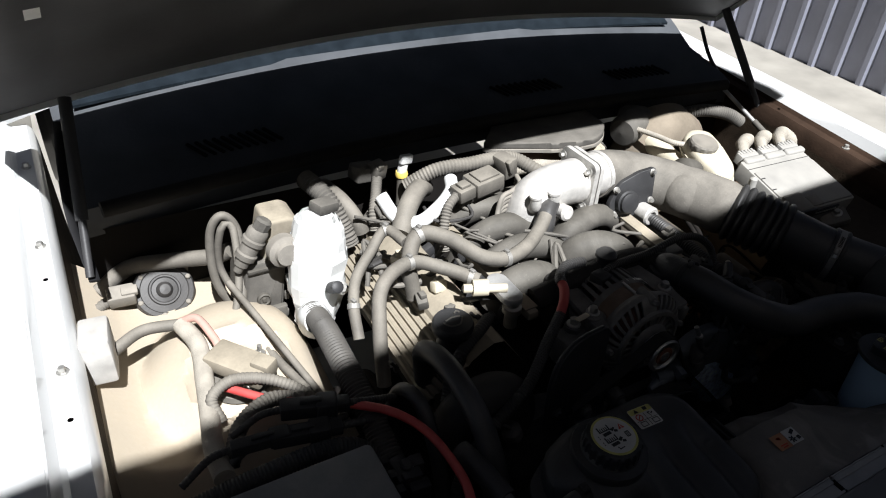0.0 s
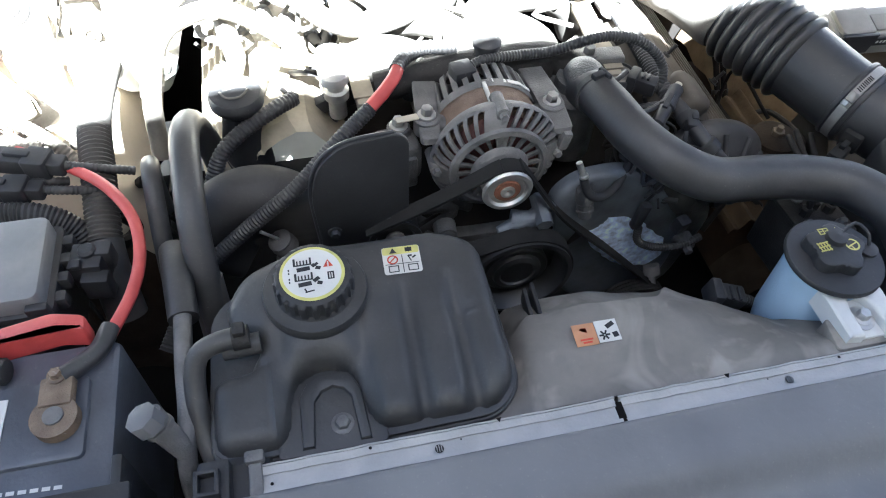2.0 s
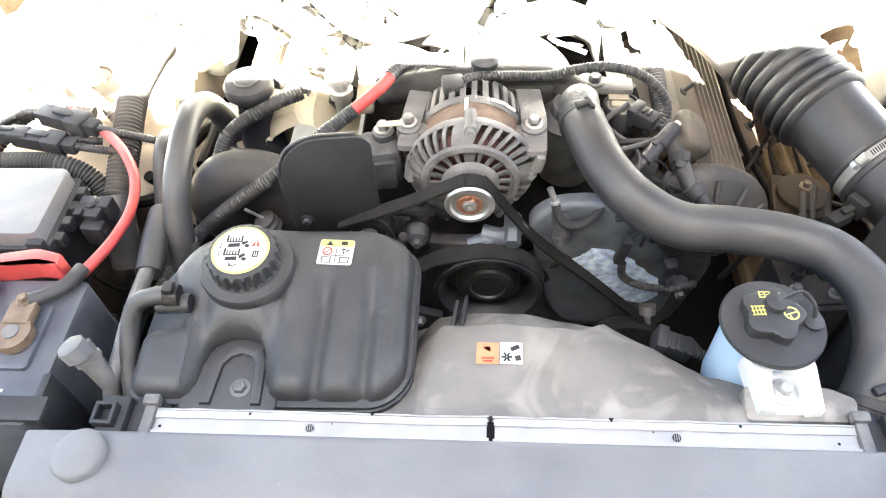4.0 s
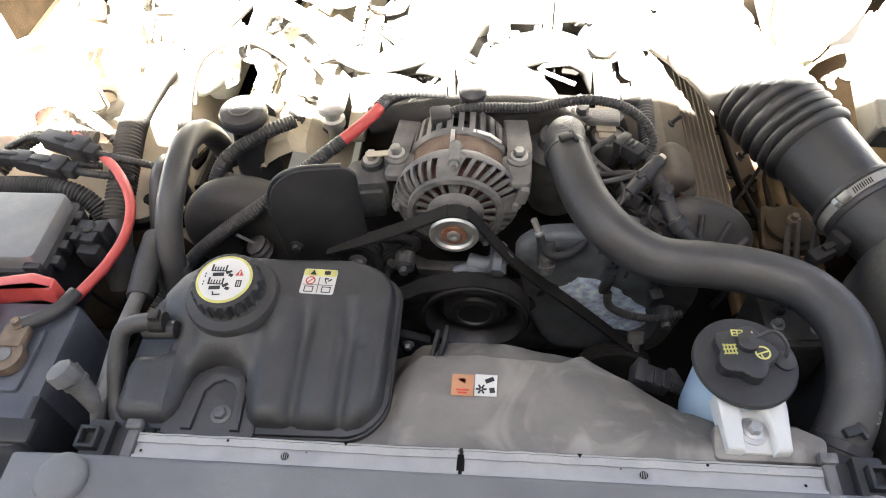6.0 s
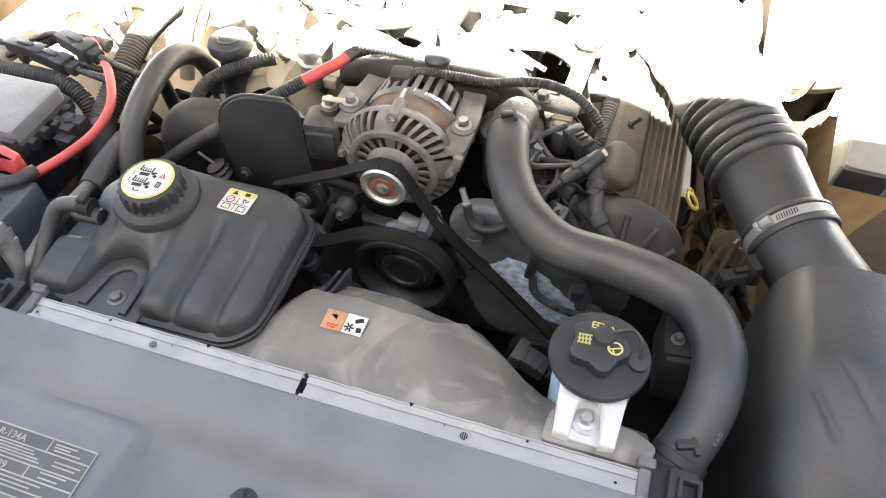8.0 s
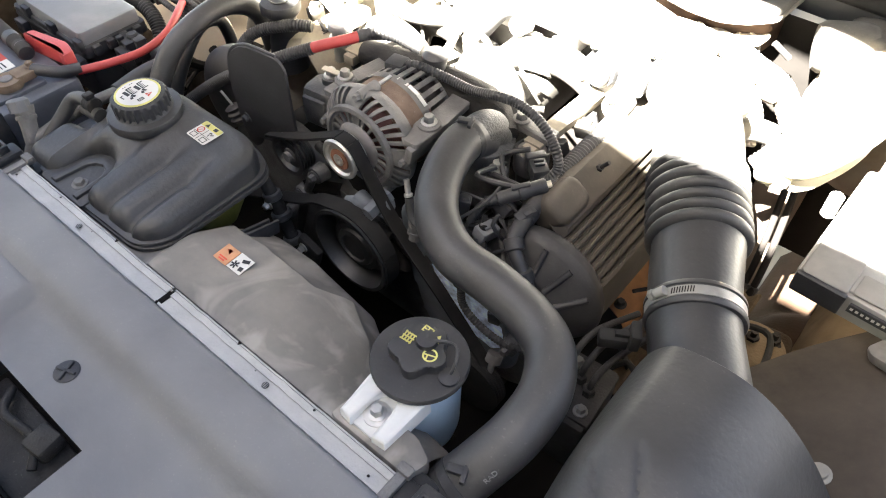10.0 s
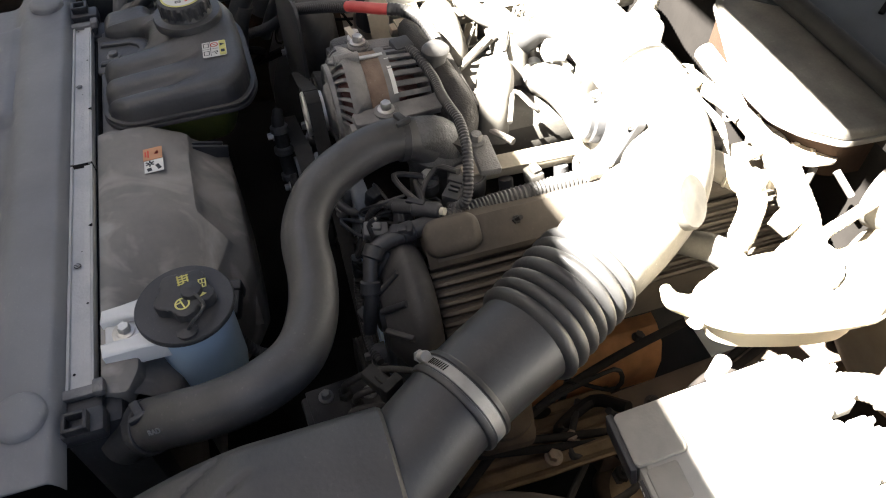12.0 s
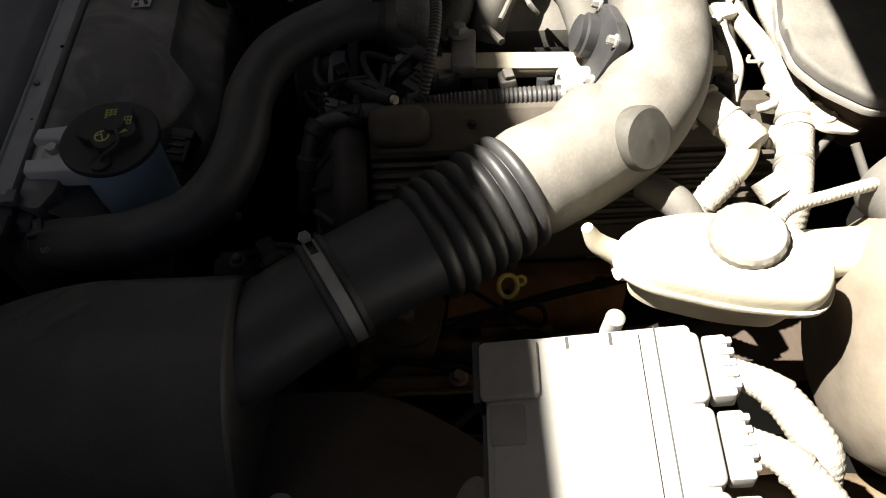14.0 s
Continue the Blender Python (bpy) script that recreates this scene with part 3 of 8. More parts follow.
s = Shape().sheet([[(-0.95, 1.35, 0.3), (-0.95, 1.35, 0.98), (-0.80, 1.30, 1.04)], [(-0.95, 3.4, 0.3), (-0.95, 3.4, 0.98), (-0.66, 2.2, 1.56)]])
s.sheet([[(0.95, 1.35, 0.3), (0.95, 1.35, 0.98), (0.80, 1.30, 1.04)], [(0.95, 3.4, 0.3), (0.95, 3.4, 0.98), (0.66, 2.2, 1.56)]][::-1])
s.sheet([[(-0.66, 2.2, 1.56), (0.66, 2.2, 1.56)], [(-0.7, 3.4, 1.45), (0.7, 3.4, 1.45)]], 0.02)
part("cabin", s, PAINT, car, "white cabin sides and roof")
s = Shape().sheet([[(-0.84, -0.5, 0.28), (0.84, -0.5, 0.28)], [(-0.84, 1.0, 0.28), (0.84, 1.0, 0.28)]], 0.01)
part("undertray", s, SHADEBLACK, car, "dark undertray")
s = Shape()
rows = []
for k in range(21):
    x = -0.98 + 0.098 * k
    bow = 0.14 * (x / 0.98) ** 2
    rows.append([(x, -0.42 + bow, 0.80), (x, -0.50 + bow, 0.76), (x, -0.55 + bow, 0.66), (x, -0.56 + bow, 0.35), (x, -0.50 + bow, 0.25)])
s.sheet(rows, 0.004)
part("front_bumper", s, PAINT, car, "white front bumper")

for x in (-0.82, 0.82):
    for y in (0.62, 3.0):
        s = Shape().lathe((x - 0.1, y, 0.33), [(0.19, 0), (0.30, 0.0), (0.328, 0.03), (0.33, 0.17), (0.30, 0.2), (0.19, 0.2)], (1, 0, 0), 40)
        tyre = part("wheel", s, RUBBER, car, "black tyred wheel")
        part("rim", Shape().lathe((x - 0.08, y, 0.33), [(0.0, 0), (0.19, 0), (0.19, 0.16), (0.0, 0.16)], (1, 0, 0), 32), ALU, tyre, "plain steel rim")

# ---- radiator and its cover ----
rad = thing("radiator", (0, 0, 0.30), "radiator with a scuffed aluminium top rail and plastic end tanks", "radiator")
part("core", Shape().box((0, 0, 0.58), (0.70, 0.03, 0.52), bevel=0.002), GRIMY, rad, "dusty finned core")
for x0, x1, kink in ((-0.345, -0.002, 0.0), (0.002, 0.357, 0.0)):
    prof = [(-0.014, 0.848), (-0.014, 0.864), (-0.011, 0.8645), (-0.0105, 0.8605), (0.0105, 0.860), (0.0115, 0.8635), (0.0135, 0.863), (0.0135, 0.848)]
    wob = [0.0012 * noise.noise((k * 0.9, x0 * 7, 2.0)) for k in range(25)]
    s = Shape().sheet([[(x0 + (x1 - x0) * k / 24, y + wob[k] * 0.7, z + wob[k]) for y, z in prof] for k in range(25)])
    rail = part("top_rail", s, RAILALU, rad, "scuffed bare aluminium rail")
    for x in (-0.182,) if x0 < -0.1 else (0.182,):
        hole = part("rail_hole", Shape().lathe((x, -0.004, 0.8622), [(0.0, 0), (0.0042, 0)], seg=18), INK_BLACK, rail)
        for k in (-1, 0, 1):
            part("fin", Shape().box((x + 0.0022 * k, -0.004, 0.8625), (0.0008, 0.0072 - 0.0018 * abs(k), 0.0004), bevel=0.0), RAILALU, hole)
    strip = [(y, z) for y, z in ((0.0030, 0.8606), (0.0034, 0.8622), (0.0108, 0.8626), (0.0112, 0.8606))]
    s = Shape().sheet([[(x0 + (x1 - x0) * (0.004 + 0.992 * k / 24), y + wob[k] * 0.7, z + wob[k] + 0.0004) for y, z in strip] for k in range(25)])
    part("rear_strip", s, RAILALU, rail, "folded rear edge of the rail")
    e = -1 if x0 < -0.1 else 1
    part("notch", Shape().prism([(e * 0.1175, 0.0138), (e * 0.1225, 0.0138), (e * 0.1200, 0.0095)][::e], 0.8636, 0.8650), SHADEBLACK, rail)
    for x, y in ((0.245, 0.0085), (0.336, -0.006), (0.16, 0.001)):
        part("pin_hole", Shape().lathe((e * x, y, 0.8648 if y > 0.003 else 0.8624), [(0.0, 0), (0.0016 if x > 0.2 else 0.0009, 0)], seg=12), INK_BLACK, rail)
part("rail_joint", Shape().box((0, -0.004, 0.857), (0.008, 0.024, 0.01), bevel=0.001), SHADEBLACK, rad)
for x in (-0.36, 0.372):
    s = Shape()
    s.box((x, 0.004, 0.60), (0.05, 0.07, 0.50), bevel=0.012)
    s.box((x, -0.002, 0.853), (0.034, 0.045, 0.012), bevel=0.003)
    s.box((x + (0.026 if x > 0 else -0.026), 0.0, 0.858), (0.03, 0.05, 0.022), bevel=0.005)
    tank = part("end_tank", s, BLACK, rad, "black plastic end tank")
    s = Shape()
    e = 0.03 if x > 0 else -0.03
    for dx, dy, w, d in ((0.009, 0, 0.004, 0.022), (-0.009, 0, 0.004, 0.022), (0, 0.010, 0.022, 0.004), (0, -0.010, 0.022, 0.004)):
        s.box((x + e + dx, dy, 0.874), (w, d, 0.012), bevel=0.001)
    part("mount_socket", s, BLACK, tank)
    part("metal_clip", Shape().box((x - e * 0.35, 0.002, 0.863), (0.012, 0.04, 0.008), bevel=0.002).box((x - e * 0.35, 0.02, 0.866), (0.018, 0.012, 0.012), bevel=0.003), CAST, tank)


def sight_cover():
    """The large moulded cover ahead of the radiator: a raised rear band, a step down and raised pads."""
    top = thing("sight_cover", (0, -0.2, 0.8), "large grey moulded plastic cover over the front of the radiator", "panel")
    s = Shape()

    def height(x, y):
        z = 0.883
        step = 0.030 / (1 + math.exp(-((-0.098 + 0.01 * math.cos(x * 3)) - y) / 0.006))
        z -= step
        pad = 0.0
        for x0, x1, y0, y1 in ((0.275, 0.42, -0.34, -0.105), (-0.36, -0.135, -0.34, -0.100)):
            dx, dy = max(x0 - x, x - x1, 0), max(y0 - y, y - y1, 0)
            pad = max(pad, 1 / (1 + math.exp((math.hypot(dx, dy) - 0.006) / 0.002)))
        z += 0.019 * pad * (step / 0.030)
        z -= 0.12 * max(0.0, abs(x) - 0.40) ** 1.3 + 0.22 * max(0.0, -0.22 - y) ** 1.6
        if y > -0.024:
            z -= 0.022 * ((y + 0.024) / 0.010) ** 2
        return z

    xs = [-0.46 + 0.008 * k for k in range(116)]
    ys = [-0.014 - 0.003 * k for k in range(10)] + [-0.044 - 0.007 * k for k in range(1, 52)]
    hole = (-0.088, 0.092, -0.245, -0.168)
    n = len(xs)
    verts = [(x, y, height(x, y)) for y in ys for x in xs]
    faces = []
    for i in range(len(ys) - 1):
        for k in range(n - 1):
            mx, my = (xs[k] + xs[k + 1]) / 2, (ys[i] + ys[i + 1]) / 2
            if not (hole[0] < mx < hole[1] and hole[2] < my < hole[3]):
                faces.append((i * n + k, i * n + k + 1, (i + 1) * n + k + 1, (i + 1) * n + k))
    s.add(verts, faces)
    s.add([(x, y, z - 0.003) for x, y, z in verts], [f[::-1] for f in faces])
    part("panel", s, COVER, top, sharp=60)
    s = Shape()
    x0, x1, y0, y1 = hole
    for a, b in (((x0, y0), (x1, y0)), ((x1, y0), (x1, y1)), ((x1, y1), (x0, y1)), ((x0, y1), (x0, y0))):
        za, zb = height(*a), height(*b)
        s.add([(*a, za), (*b, zb), (*b, zb - 0.035), (*a, za - 0.035)], [(0, 1, 2, 3)])
    part("latch_opening", s, BLACK, top)
    for x in (-0.394, 0.386):
        s = Shape().lathe((x, -0.048, height(x, -0.048) - 0.004), [(0.026, 0), (0.026, 0.010), (0.023, 0.014), (0.017, 0.016), (0.0, 0.017)], seg=32)
        part("rubber_stop", s, COVER, top)
    for x, y in ((-0.004, -0.130), (-0.40, -0.20), (0.43, -0.2)):
        s = Shape().lathe((x, y, height(x, y) - 0.001), [(0.0145, 0), (0.0145, 0.002), (0.012, 0.003), (0.0, 0.003)], seg=24)
        for a in (20, 110):
            s.box((x, y, height(x, y) + 0.003), (0.025, 0.004, 0.004), (0, 0, a), 0.001)
        part("push_screw", s, BLACK, top, "black cross-headed plastic screw")
    z = height(-0.22, -0.155) + 0.0012
    x0, x1, y0, y1 = -0.292, -0.157, -0.196, -0.135
    lab = part("label", Shape().box(((x0 + x1) / 2, (y0 + y1) / 2, z), (x1 - x0, y1 - y0, 0.001), (0, 0, 0), 0.0), mat("faded_label_film", (0.055, 0.057, 0.062), 0.4, dust=0.25, scale=20), top, "faded dark data label with pale frame lines")
    ink = mat("faded_pale_ink", (0.42, 0.41, 0.34), 0.6, dust=0.3, scale=60)
    frame_lines = [((x0 + x1) / 2, y, x1 - x0, 0.0014) for y in (y1, -0.149, -0.165, -0.177, y0)] + [(x, (y0 + y1) / 2, 0.0014, y1 - y0) for x in (x0, x1)] + [(-0.208, -0.142, 0.0012, 0.014), (-0.214, -0.171, 0.0012, 0.012)]
    for x, y, w, d in frame_lines:
        part("frame_line", Shape().box((x, y, z + 0.0007), (w, d, 0.0005), (0, 0, 0), 0.0), ink, lab)
    for k, (x, y, w) in enumerate(((-0.190, -0.139, 0.025), (-0.193, -0.142, 0.018), (-0.186, -0.145, 0.03), (-0.25, -0.152, 0.06), (-0.25, -0.155, 0.066), (-0.246, -0.158, 0.07), (-0.244, -0.161, 0.074), (-0.178, -0.155, 0.030), (-0.18, -0.159, 0.026), (-0.185, -0.168, 0.03), (-0.188, -0.173, 0.022), (-0.235, -0.181, 0.09), (-0.24, -0.185, 0.08), (-0.23, -0.189, 0.10))):
        part("print_bar", Shape().box((x, y, z + 0.0007), (w, 0.0014, 0.0004), (0, 0, 0), 0.0), ink, lab)
    for words, x, y in (("R-134A", -0.268, -0.1465), ("SAE J639", -0.275, -0.1755)):
        text = bpy.data.curves.new("lettering", "FONT")
        text.body, text.size, text.extrude = words, 0.0105, 0.0002
        text.materials.append(ink)
        ob = new("lettering", text)
        ob.parent = lab
        ob.location = Vector((x, y, z + 0.0008)) - BASE[lab.name]
    return height


cover_z = sight_cover()

latch = thing("bonnet_latch", (0, -0.2, 0.78), "greasy steel bonnet latch in the cover's opening", "latch")
part("plate", Shape().box((0.0, -0.21, 0.815), (0.16, 0.07, 0.012), bevel=0.003), GRIMY, latch)
s = Shape().tube([(-0.05, -0.18, 0.83), (-0.02, -0.2, 0.84), (0.03, -0.195, 0.838), (0.055, -0.215, 0.83)], 0.005)
part("lever", s, GRIMY, latch)
s = Shape().box((0.045, -0.19, 0.84), (0.03, 0.03, 0.022), (0, 0, 8), 0.004)
part("hook", s, GRIMY, latch)
s = Shape().tube([(-0.07 + 0.01 * math.sin(k * 1.6), -0.2 + 0.006 * math.cos(k * 1.6), 0.83 + 0.0012 * k) for k in range(14)], 0.002)
part("spring", s, STEEL, latch)

# ---- fan shroud ----
shroud = thing("fan_shroud", (0.1, 0.1, 0.5), "grey-brown dusty plastic fan shroud behind the radiator", "shroud")
rows = []
for k in range(91):
    x = -0.345 + 0.0079 * k
    step = float(np.interp(x, (-0.345, -0.12, -0.07, -0.055, 0.104, 0.136, 0.19, 0.208, 0.225, 0.25, 0.37), (0.08, 0.10, 0.12, 0.136, 0.134, 0.164, 0.137, 0.122, 0.108, 0.096, 0.080)))
    rear = float(np.interp(x, (-0.345, -0.10, -0.06, -0.03, 0.04, 0.10, 0.15, 0.19, 0.215, 0.25, 0.37), (0.09, 0.15, 0.180, 0.183, 0.184, 0.184, 0.182, 0.160, 0.135, 0.104, 0.09)))
    high = float(np.interp(x, (-0.345, -0.10, -0.06, -0.03, 0.04, 0.10, 0.15, 0.19, 0.215, 0.25, 0.37), (0.76, 0.772, 0.786, 0.790, 0.788, 0.770, 0.760, 0.750, 0.745, 0.745, 0.745)))
    edge = float(np.interp(x, (-0.345, -0.1, -0.05, 0.02, 0.08, 0.106, 0.136, 0.17, 0.20, 0.25, 0.37), (0.82, 0.826, 0.838, 0.842, 0.840, 0.832, 0.804, 0.798, 0.796, 0.80, 0.81)))
    sink = 0.022 * max(0.0, min(1.0, (-0.068 - x) / 0.03))
    profile = [(0.016, 0.842), (0.018, 0.853), (0.026, 0.855)]
    for j in range(1, 13):
        u = j / 12
        profile.append((0.026 + (step - 0.026) * u, 0.8555 + (edge - 0.8555) * u ** (2.2 if x < 0.08 else max(1.3, 2.2 - 16 * (x - 0.08)))))
    down = min(edge - 0.010, edge)
    profile += [(step + 0.002, edge - 0.003), (step + 0.004, down)]
    for j in range(1, 7):
        u = j / 6
        profile.append((step + 0.004 + (max(rear, step + 0.008) - step - 0.004) * u, down + (min(high, down) - down) * u))
    profile += [(max(rear, step + 0.008) + 0.003, min(high, down) - 0.006), (max(rear, step + 0.008) + 0.004, 0.72), (max(rear, step + 0.008) + 0.003, 0.62)]
    row = []
    for j, (y, z) in enumerate(profile):
        if 3 <= j <= 22:
            calm = min(1.0, max(0.0, (math.hypot((x - 0.01) * 0.8, y - 0.09) - 0.022) / 0.02)) * min(1.0, (y - 0.02) / 0.03)
            z += calm * (0.0075 * noise.noise((x * 17, y * 15, 0.7)) + 0.0035 * noise.noise((x * 38, y * 30, 4.1)))
        row.append((x, y, z - sink))
    rows.append(row)
s = Shape().sheet(rows)
s.sheet([[(x, y, z - 0.003) for x, y, z in row] for row in rows[::-1]])
part("shell", s, SHROUD, shroud, sharp=35)
s = Shape()
rows = []
for k in range(33):
    a = radians(20 + 140 * k / 32)
    cx, r = 0.01, 0.185
    rows.append([(cx - r * math.cos(a), y, 0.60 + r * math.sin(a)) for y in (0.14, 0.178)])
s.sheet(rows, 0.004)
part("fan_ring", s, SHROUD, shroud)
for x, y in ((-0.042, 0.156), (-0.031, 0.163)):
    part("shroud_rib", Shape().box((x, y, 0.815), (0.0045, 0.050, 0.022), (-10, 0, -6), 0.001), BLACK, shroud)
s = Shape().prism(fair([(0.255, 0.018), (0.365, 0.018), (0.372, 0.045), (0.345, 0.058), (0.26, 0.058)], 0.008), 0.835, 0.858, bevel=0.004)
part("mounting_lug", s, SHROUD, shroud)
for x, y, w, m, lab in ((-0.003, 0.0905, 0.0245, INK_ORANGE, "faded orange warning sticker"), (0.0225, 0.091, 0.0245, PAPER, "white warning sticker")):
    st = part("sticker", Shape().box((x, y, 0.8548), (w, 0.0255, 0.0008), (3, 0, -1), 0.0), m, shroud, lab)
    s = Shape()
    if m is PAPER:
        for k in range(6):
            a = radians(60 * k)
            s.box((x - 0.005 + 0.0035 * math.cos(a), y - 0.005 + 0.0035 * math.sin(a), 0.8555), (0.005, 0.002, 0.0005), (3, 0, 60 * k), 0.0)
        s.box((x + 0.004, y + 0.006, 0.8560), (0.010, 0.005, 0.0005), (3, 0, 25), 0.0)
        s.box((x + 0.007, y - 0.006, 0.8554), (0.006, 0.006, 0.0005), (3, 0, 10), 0.0)
    else:
        s.lathe((x, y + 0.006, 0.8556), [(0.0, 0), (0.0055, 0)], seg=3)
        s.box((x, y - 0.006, 0.8552), (0.014, 0.002, 0.0005), (3, 0, 0), 0.0)
        s.box((x, y - 0.0095, 0.8552), (0.010, 0.002, 0.0005), (3, 0, 0), 0.0)
    part("pictogram", s, INK_BLACK if m is PAPER else INK_RED, st)

# ---- coolant tank ----
tank = thing("coolant_tank", (-0.23, 0.11, 0.76), "black moulded coolant tank beside the fan shroud", "coolant tank")


def tank_top(x, y):
    """The tank's top rises to the rear, with soft valleys running front to rear."""
    z = 0.871 + 0.0135 * max(0.0, min(1.0, (y - 0.03) / 0.15))
    fade = max(0.0, min(1.0, (0.185 - y) / 0.05))
    for at, deep, wide in ((-0.318, 0.006, 0.010), (-0.238, 0.007, 0.010), (-0.186, 0.011, 0.010), (-0.134, 0.011, 0.010)):
        z -= deep * (1 + 0.35 * max(0.0, min(1.0, (0.075 - y) / 0.04))) * fade * math.exp(-(((x - at) / wide) ** 2))
    if x < -0.33 and y < 0.115:
        z -= 0.006
    z += 0.009 * math.exp(-((math.hypot(x + 0.275, y - 0.173) / 0.066) ** 6))
    z -= 0.006 * math.exp(-(((x + 0.12) ** 2 + (y - 0.13) ** 2) / 0.00006)) * (1 if math.hypot(x + 0.12, y - 0.13) > 0.005 else 0.2)
    return z


outline = fair([(-0.388, 0.030), (-0.318, 0.028), (-0.310, 0.090), (-0.285, 0.105), (-0.250, 0.098), (-0.238, 0.030), (-0.112, 0.032), (-0.089, 0.06), (-0.091, 0.222), (-0.135, 0.246),
                (-0.29, 0.244), (-0.352, 0.222), (-0.372, 0.178), (-0.362, 0.150), (-0.335, 0.138), (-0.345, 0.112), (-0.388, 0.108)], 0.022, 5)

def tuck(x, y, z):
    """The tank's lower half draws in towards its floor."""
    k = 1 - 3.2 * (0.834 - z)
    return (-0.24 + (x + 0.24) * k, 0.14 + (y - 0.14) * k, z)


part("upper_shell", mould(outline, 0.842, tank_top, 0.020), TANK, tank, sharp=75)
flangeline = fair([(-0.394, 0.024), (-0.235, 0.022), (-0.112, 0.024), (-0.082, 0.055), (-0.084, 0.230), (-0.13, 0.254), (-0.29, 0.252), (-0.358, 0.222), (-0.382, 0.18), (-0.394, 0.11)], 0.03, 5)
part("seam_flange", Shape().prism(flangeline, 0.836, 0.842, bevel=0.002).prism(fair([(-0.392, 0.026), (-0.235, 0.024), (-0.112, 0.026), (-0.084, 0.057), (-0.086, 0.228), (-0.13, 0.252), (-0.30, 0.250), (-0.39, 0.20)], 0.03, 5), 0.8445, 0.8485, bevel=0.0015), TANK, tank)
part("lower_shell", Shape().prism(fair([(-0.385, 0.05), (-0.12, 0.05), (-0.094, 0.07), (-0.096, 0.205), (-0.14, 0.23), (-0.29, 0.23), (-0.372, 0.18)], 0.03, 5), 0.755, 0.834, bevel=0.0, shape=tuck), LIME, tank, "see-through lower half showing yellow-green coolant")
part("mount_tab", Shape().prism(fair([(-0.330, 0.019), (-0.225, 0.019), (-0.228, 0.112), (-0.325, 0.112)], 0.006), 0.846, 0.8505, bevel=0.0015), TANK, tank)
part("mount_bolt", Shape().bolt((-0.267, 0.044, 0.850), 0.0075, h=0.006), CAST, tank)
part("recess_step", Shape().prism([(-0.307, 0.024), (-0.306, 0.078), (-0.297, 0.092), (-0.285, 0.098), (-0.262, 0.098), (-0.250, 0.090), (-0.244, 0.076), (-0.241, 0.024), (-0.252, 0.024), (-0.255, 0.070), (-0.262, 0.080), (-0.272, 0.084), (-0.283, 0.080), (-0.291, 0.070), (-0.295, 0.024)], 0.846, 0.8555, bevel=0.004), TANK, tank)
s = Shape().lathe((-0.275, 0.173, 0.888), [(0.053, 0), (0.0535, 0.010), (0.052, 0.013), (0.041, 0.014), (0.038, 0.020)], (0.0, -0.03, 1), seg=48)
part("collar", s, TANK, tank)
s = Shape().lathe((-0.275, 0.172, 0.9045), [(0.0385, 0), (0.0385, 0.018), (0.037, 0.0215), (0.033, 0.0225)], (0.0, -0.03, 1), seg=132, wave=lambda a, h: 1 + (0.035 * (1 if math.sin(a * 22) > 0 else -0.4) if h < 0.020 else 0))
cap = part("cap", s, BLACK, tank, "ribbed black filler cap")
tip = Matrix.Translation((-0.275, 0.1712, 0.9280)) @ Vector((0.0, -0.03, 1)).to_track_quat("Z", "Y").to_matrix().to_4x4()
part("cap_label", Shape().add([(0.0322 * math.cos(a), 0.0322 * math.sin(a), 0) for a in [math.tau * k / 40 for k in range(40)]], [tuple(range(40))], tip), INK_YELLOW, cap, "round yellow-rimmed warning label")
part("label_face", Shape().add([(0.0290 * math.cos(a), 0.0290 * math.sin(a), 0.0006) for a in [math.tau * k / 40 for k in range(40)]], [tuple(range(40))], tip), PAPER, cap)


def ink(flat, m, at=0.0012):
    """Flat printed shapes: each a list of (x, y) corners laid on the plane of m."""
    shape = Shape()
    for corners in flat:
        shape.add([(x, y, at) for x, y in corners], [tuple(range(len(corners)))], m)
    return shape


def bar(x, y, w, h, turn=0.0):
    c, q = math.cos(radians(turn)), math.sin(radians(turn))
    return [(x + c * i * w / 2 - q * j * h / 2, y + q * i * w / 2 + c * j * h / 2) for i, j in ((-1, -1), (1, -1), (1, 1), (-1, 1))]


def hoop(x, y, r0, r1, n=24):
    out = []
    for k in range(n):
        a0, a1 = math.tau * k / n, math.tau * (k + 1) / n
        out.append([(x + r * math.cos(a), y + r * math.sin(a)) for r, a in ((r0, a0), (r1, a0), (r1, a1), (r0, a1))])
    return out


drawn = []
for oy in (0.0105, -0.0075):
    drawn += [bar(-0.008, oy, 0.017, 0.0016), bar(-0.0165, oy + 0.004, 0.0022, 0.0095), bar(-0.0005, oy + 0.0045, 0.0020, 0.0075), bar(-0.008, oy - 0.005, 0.013, 0.0050, 4)]
    drawn += [bar(-0.0135 + 0.0032 * k, oy + 0.0032, 0.0014, 0.0050) for k in range(4)]
    drawn += [bar(0.0035, oy - 0.001, 0.0070, 0.0042, 35), bar(0.0065, oy - 0.0055, 0.0052, 0.0040, -20)]
drawn += [bar(0.0155, -0.006, 0.0016, 0.0085), bar(0.0205, -0.006, 0.0016, 0.0085), bar(0.018, -0.0100, 0.0060, 0.0014), bar(0.018, -0.0022, 0.0060, 0.0014), bar(0.018, -0.0060, 0.0012, 0.0070)]
drawn += [bar(-0.0225, -0.001 + 0.0036 * k, 0.0014, 0.0024) for k in (-2, -1, 1, 2)] + [bar(-0.004, -0.0215, 0.0090, 0.0016, 8), bar(-0.008, -0.0195, 0.0016, 0.0040, 20)]
part("pictogram", ink(drawn, tip), INK_BLACK, cap)
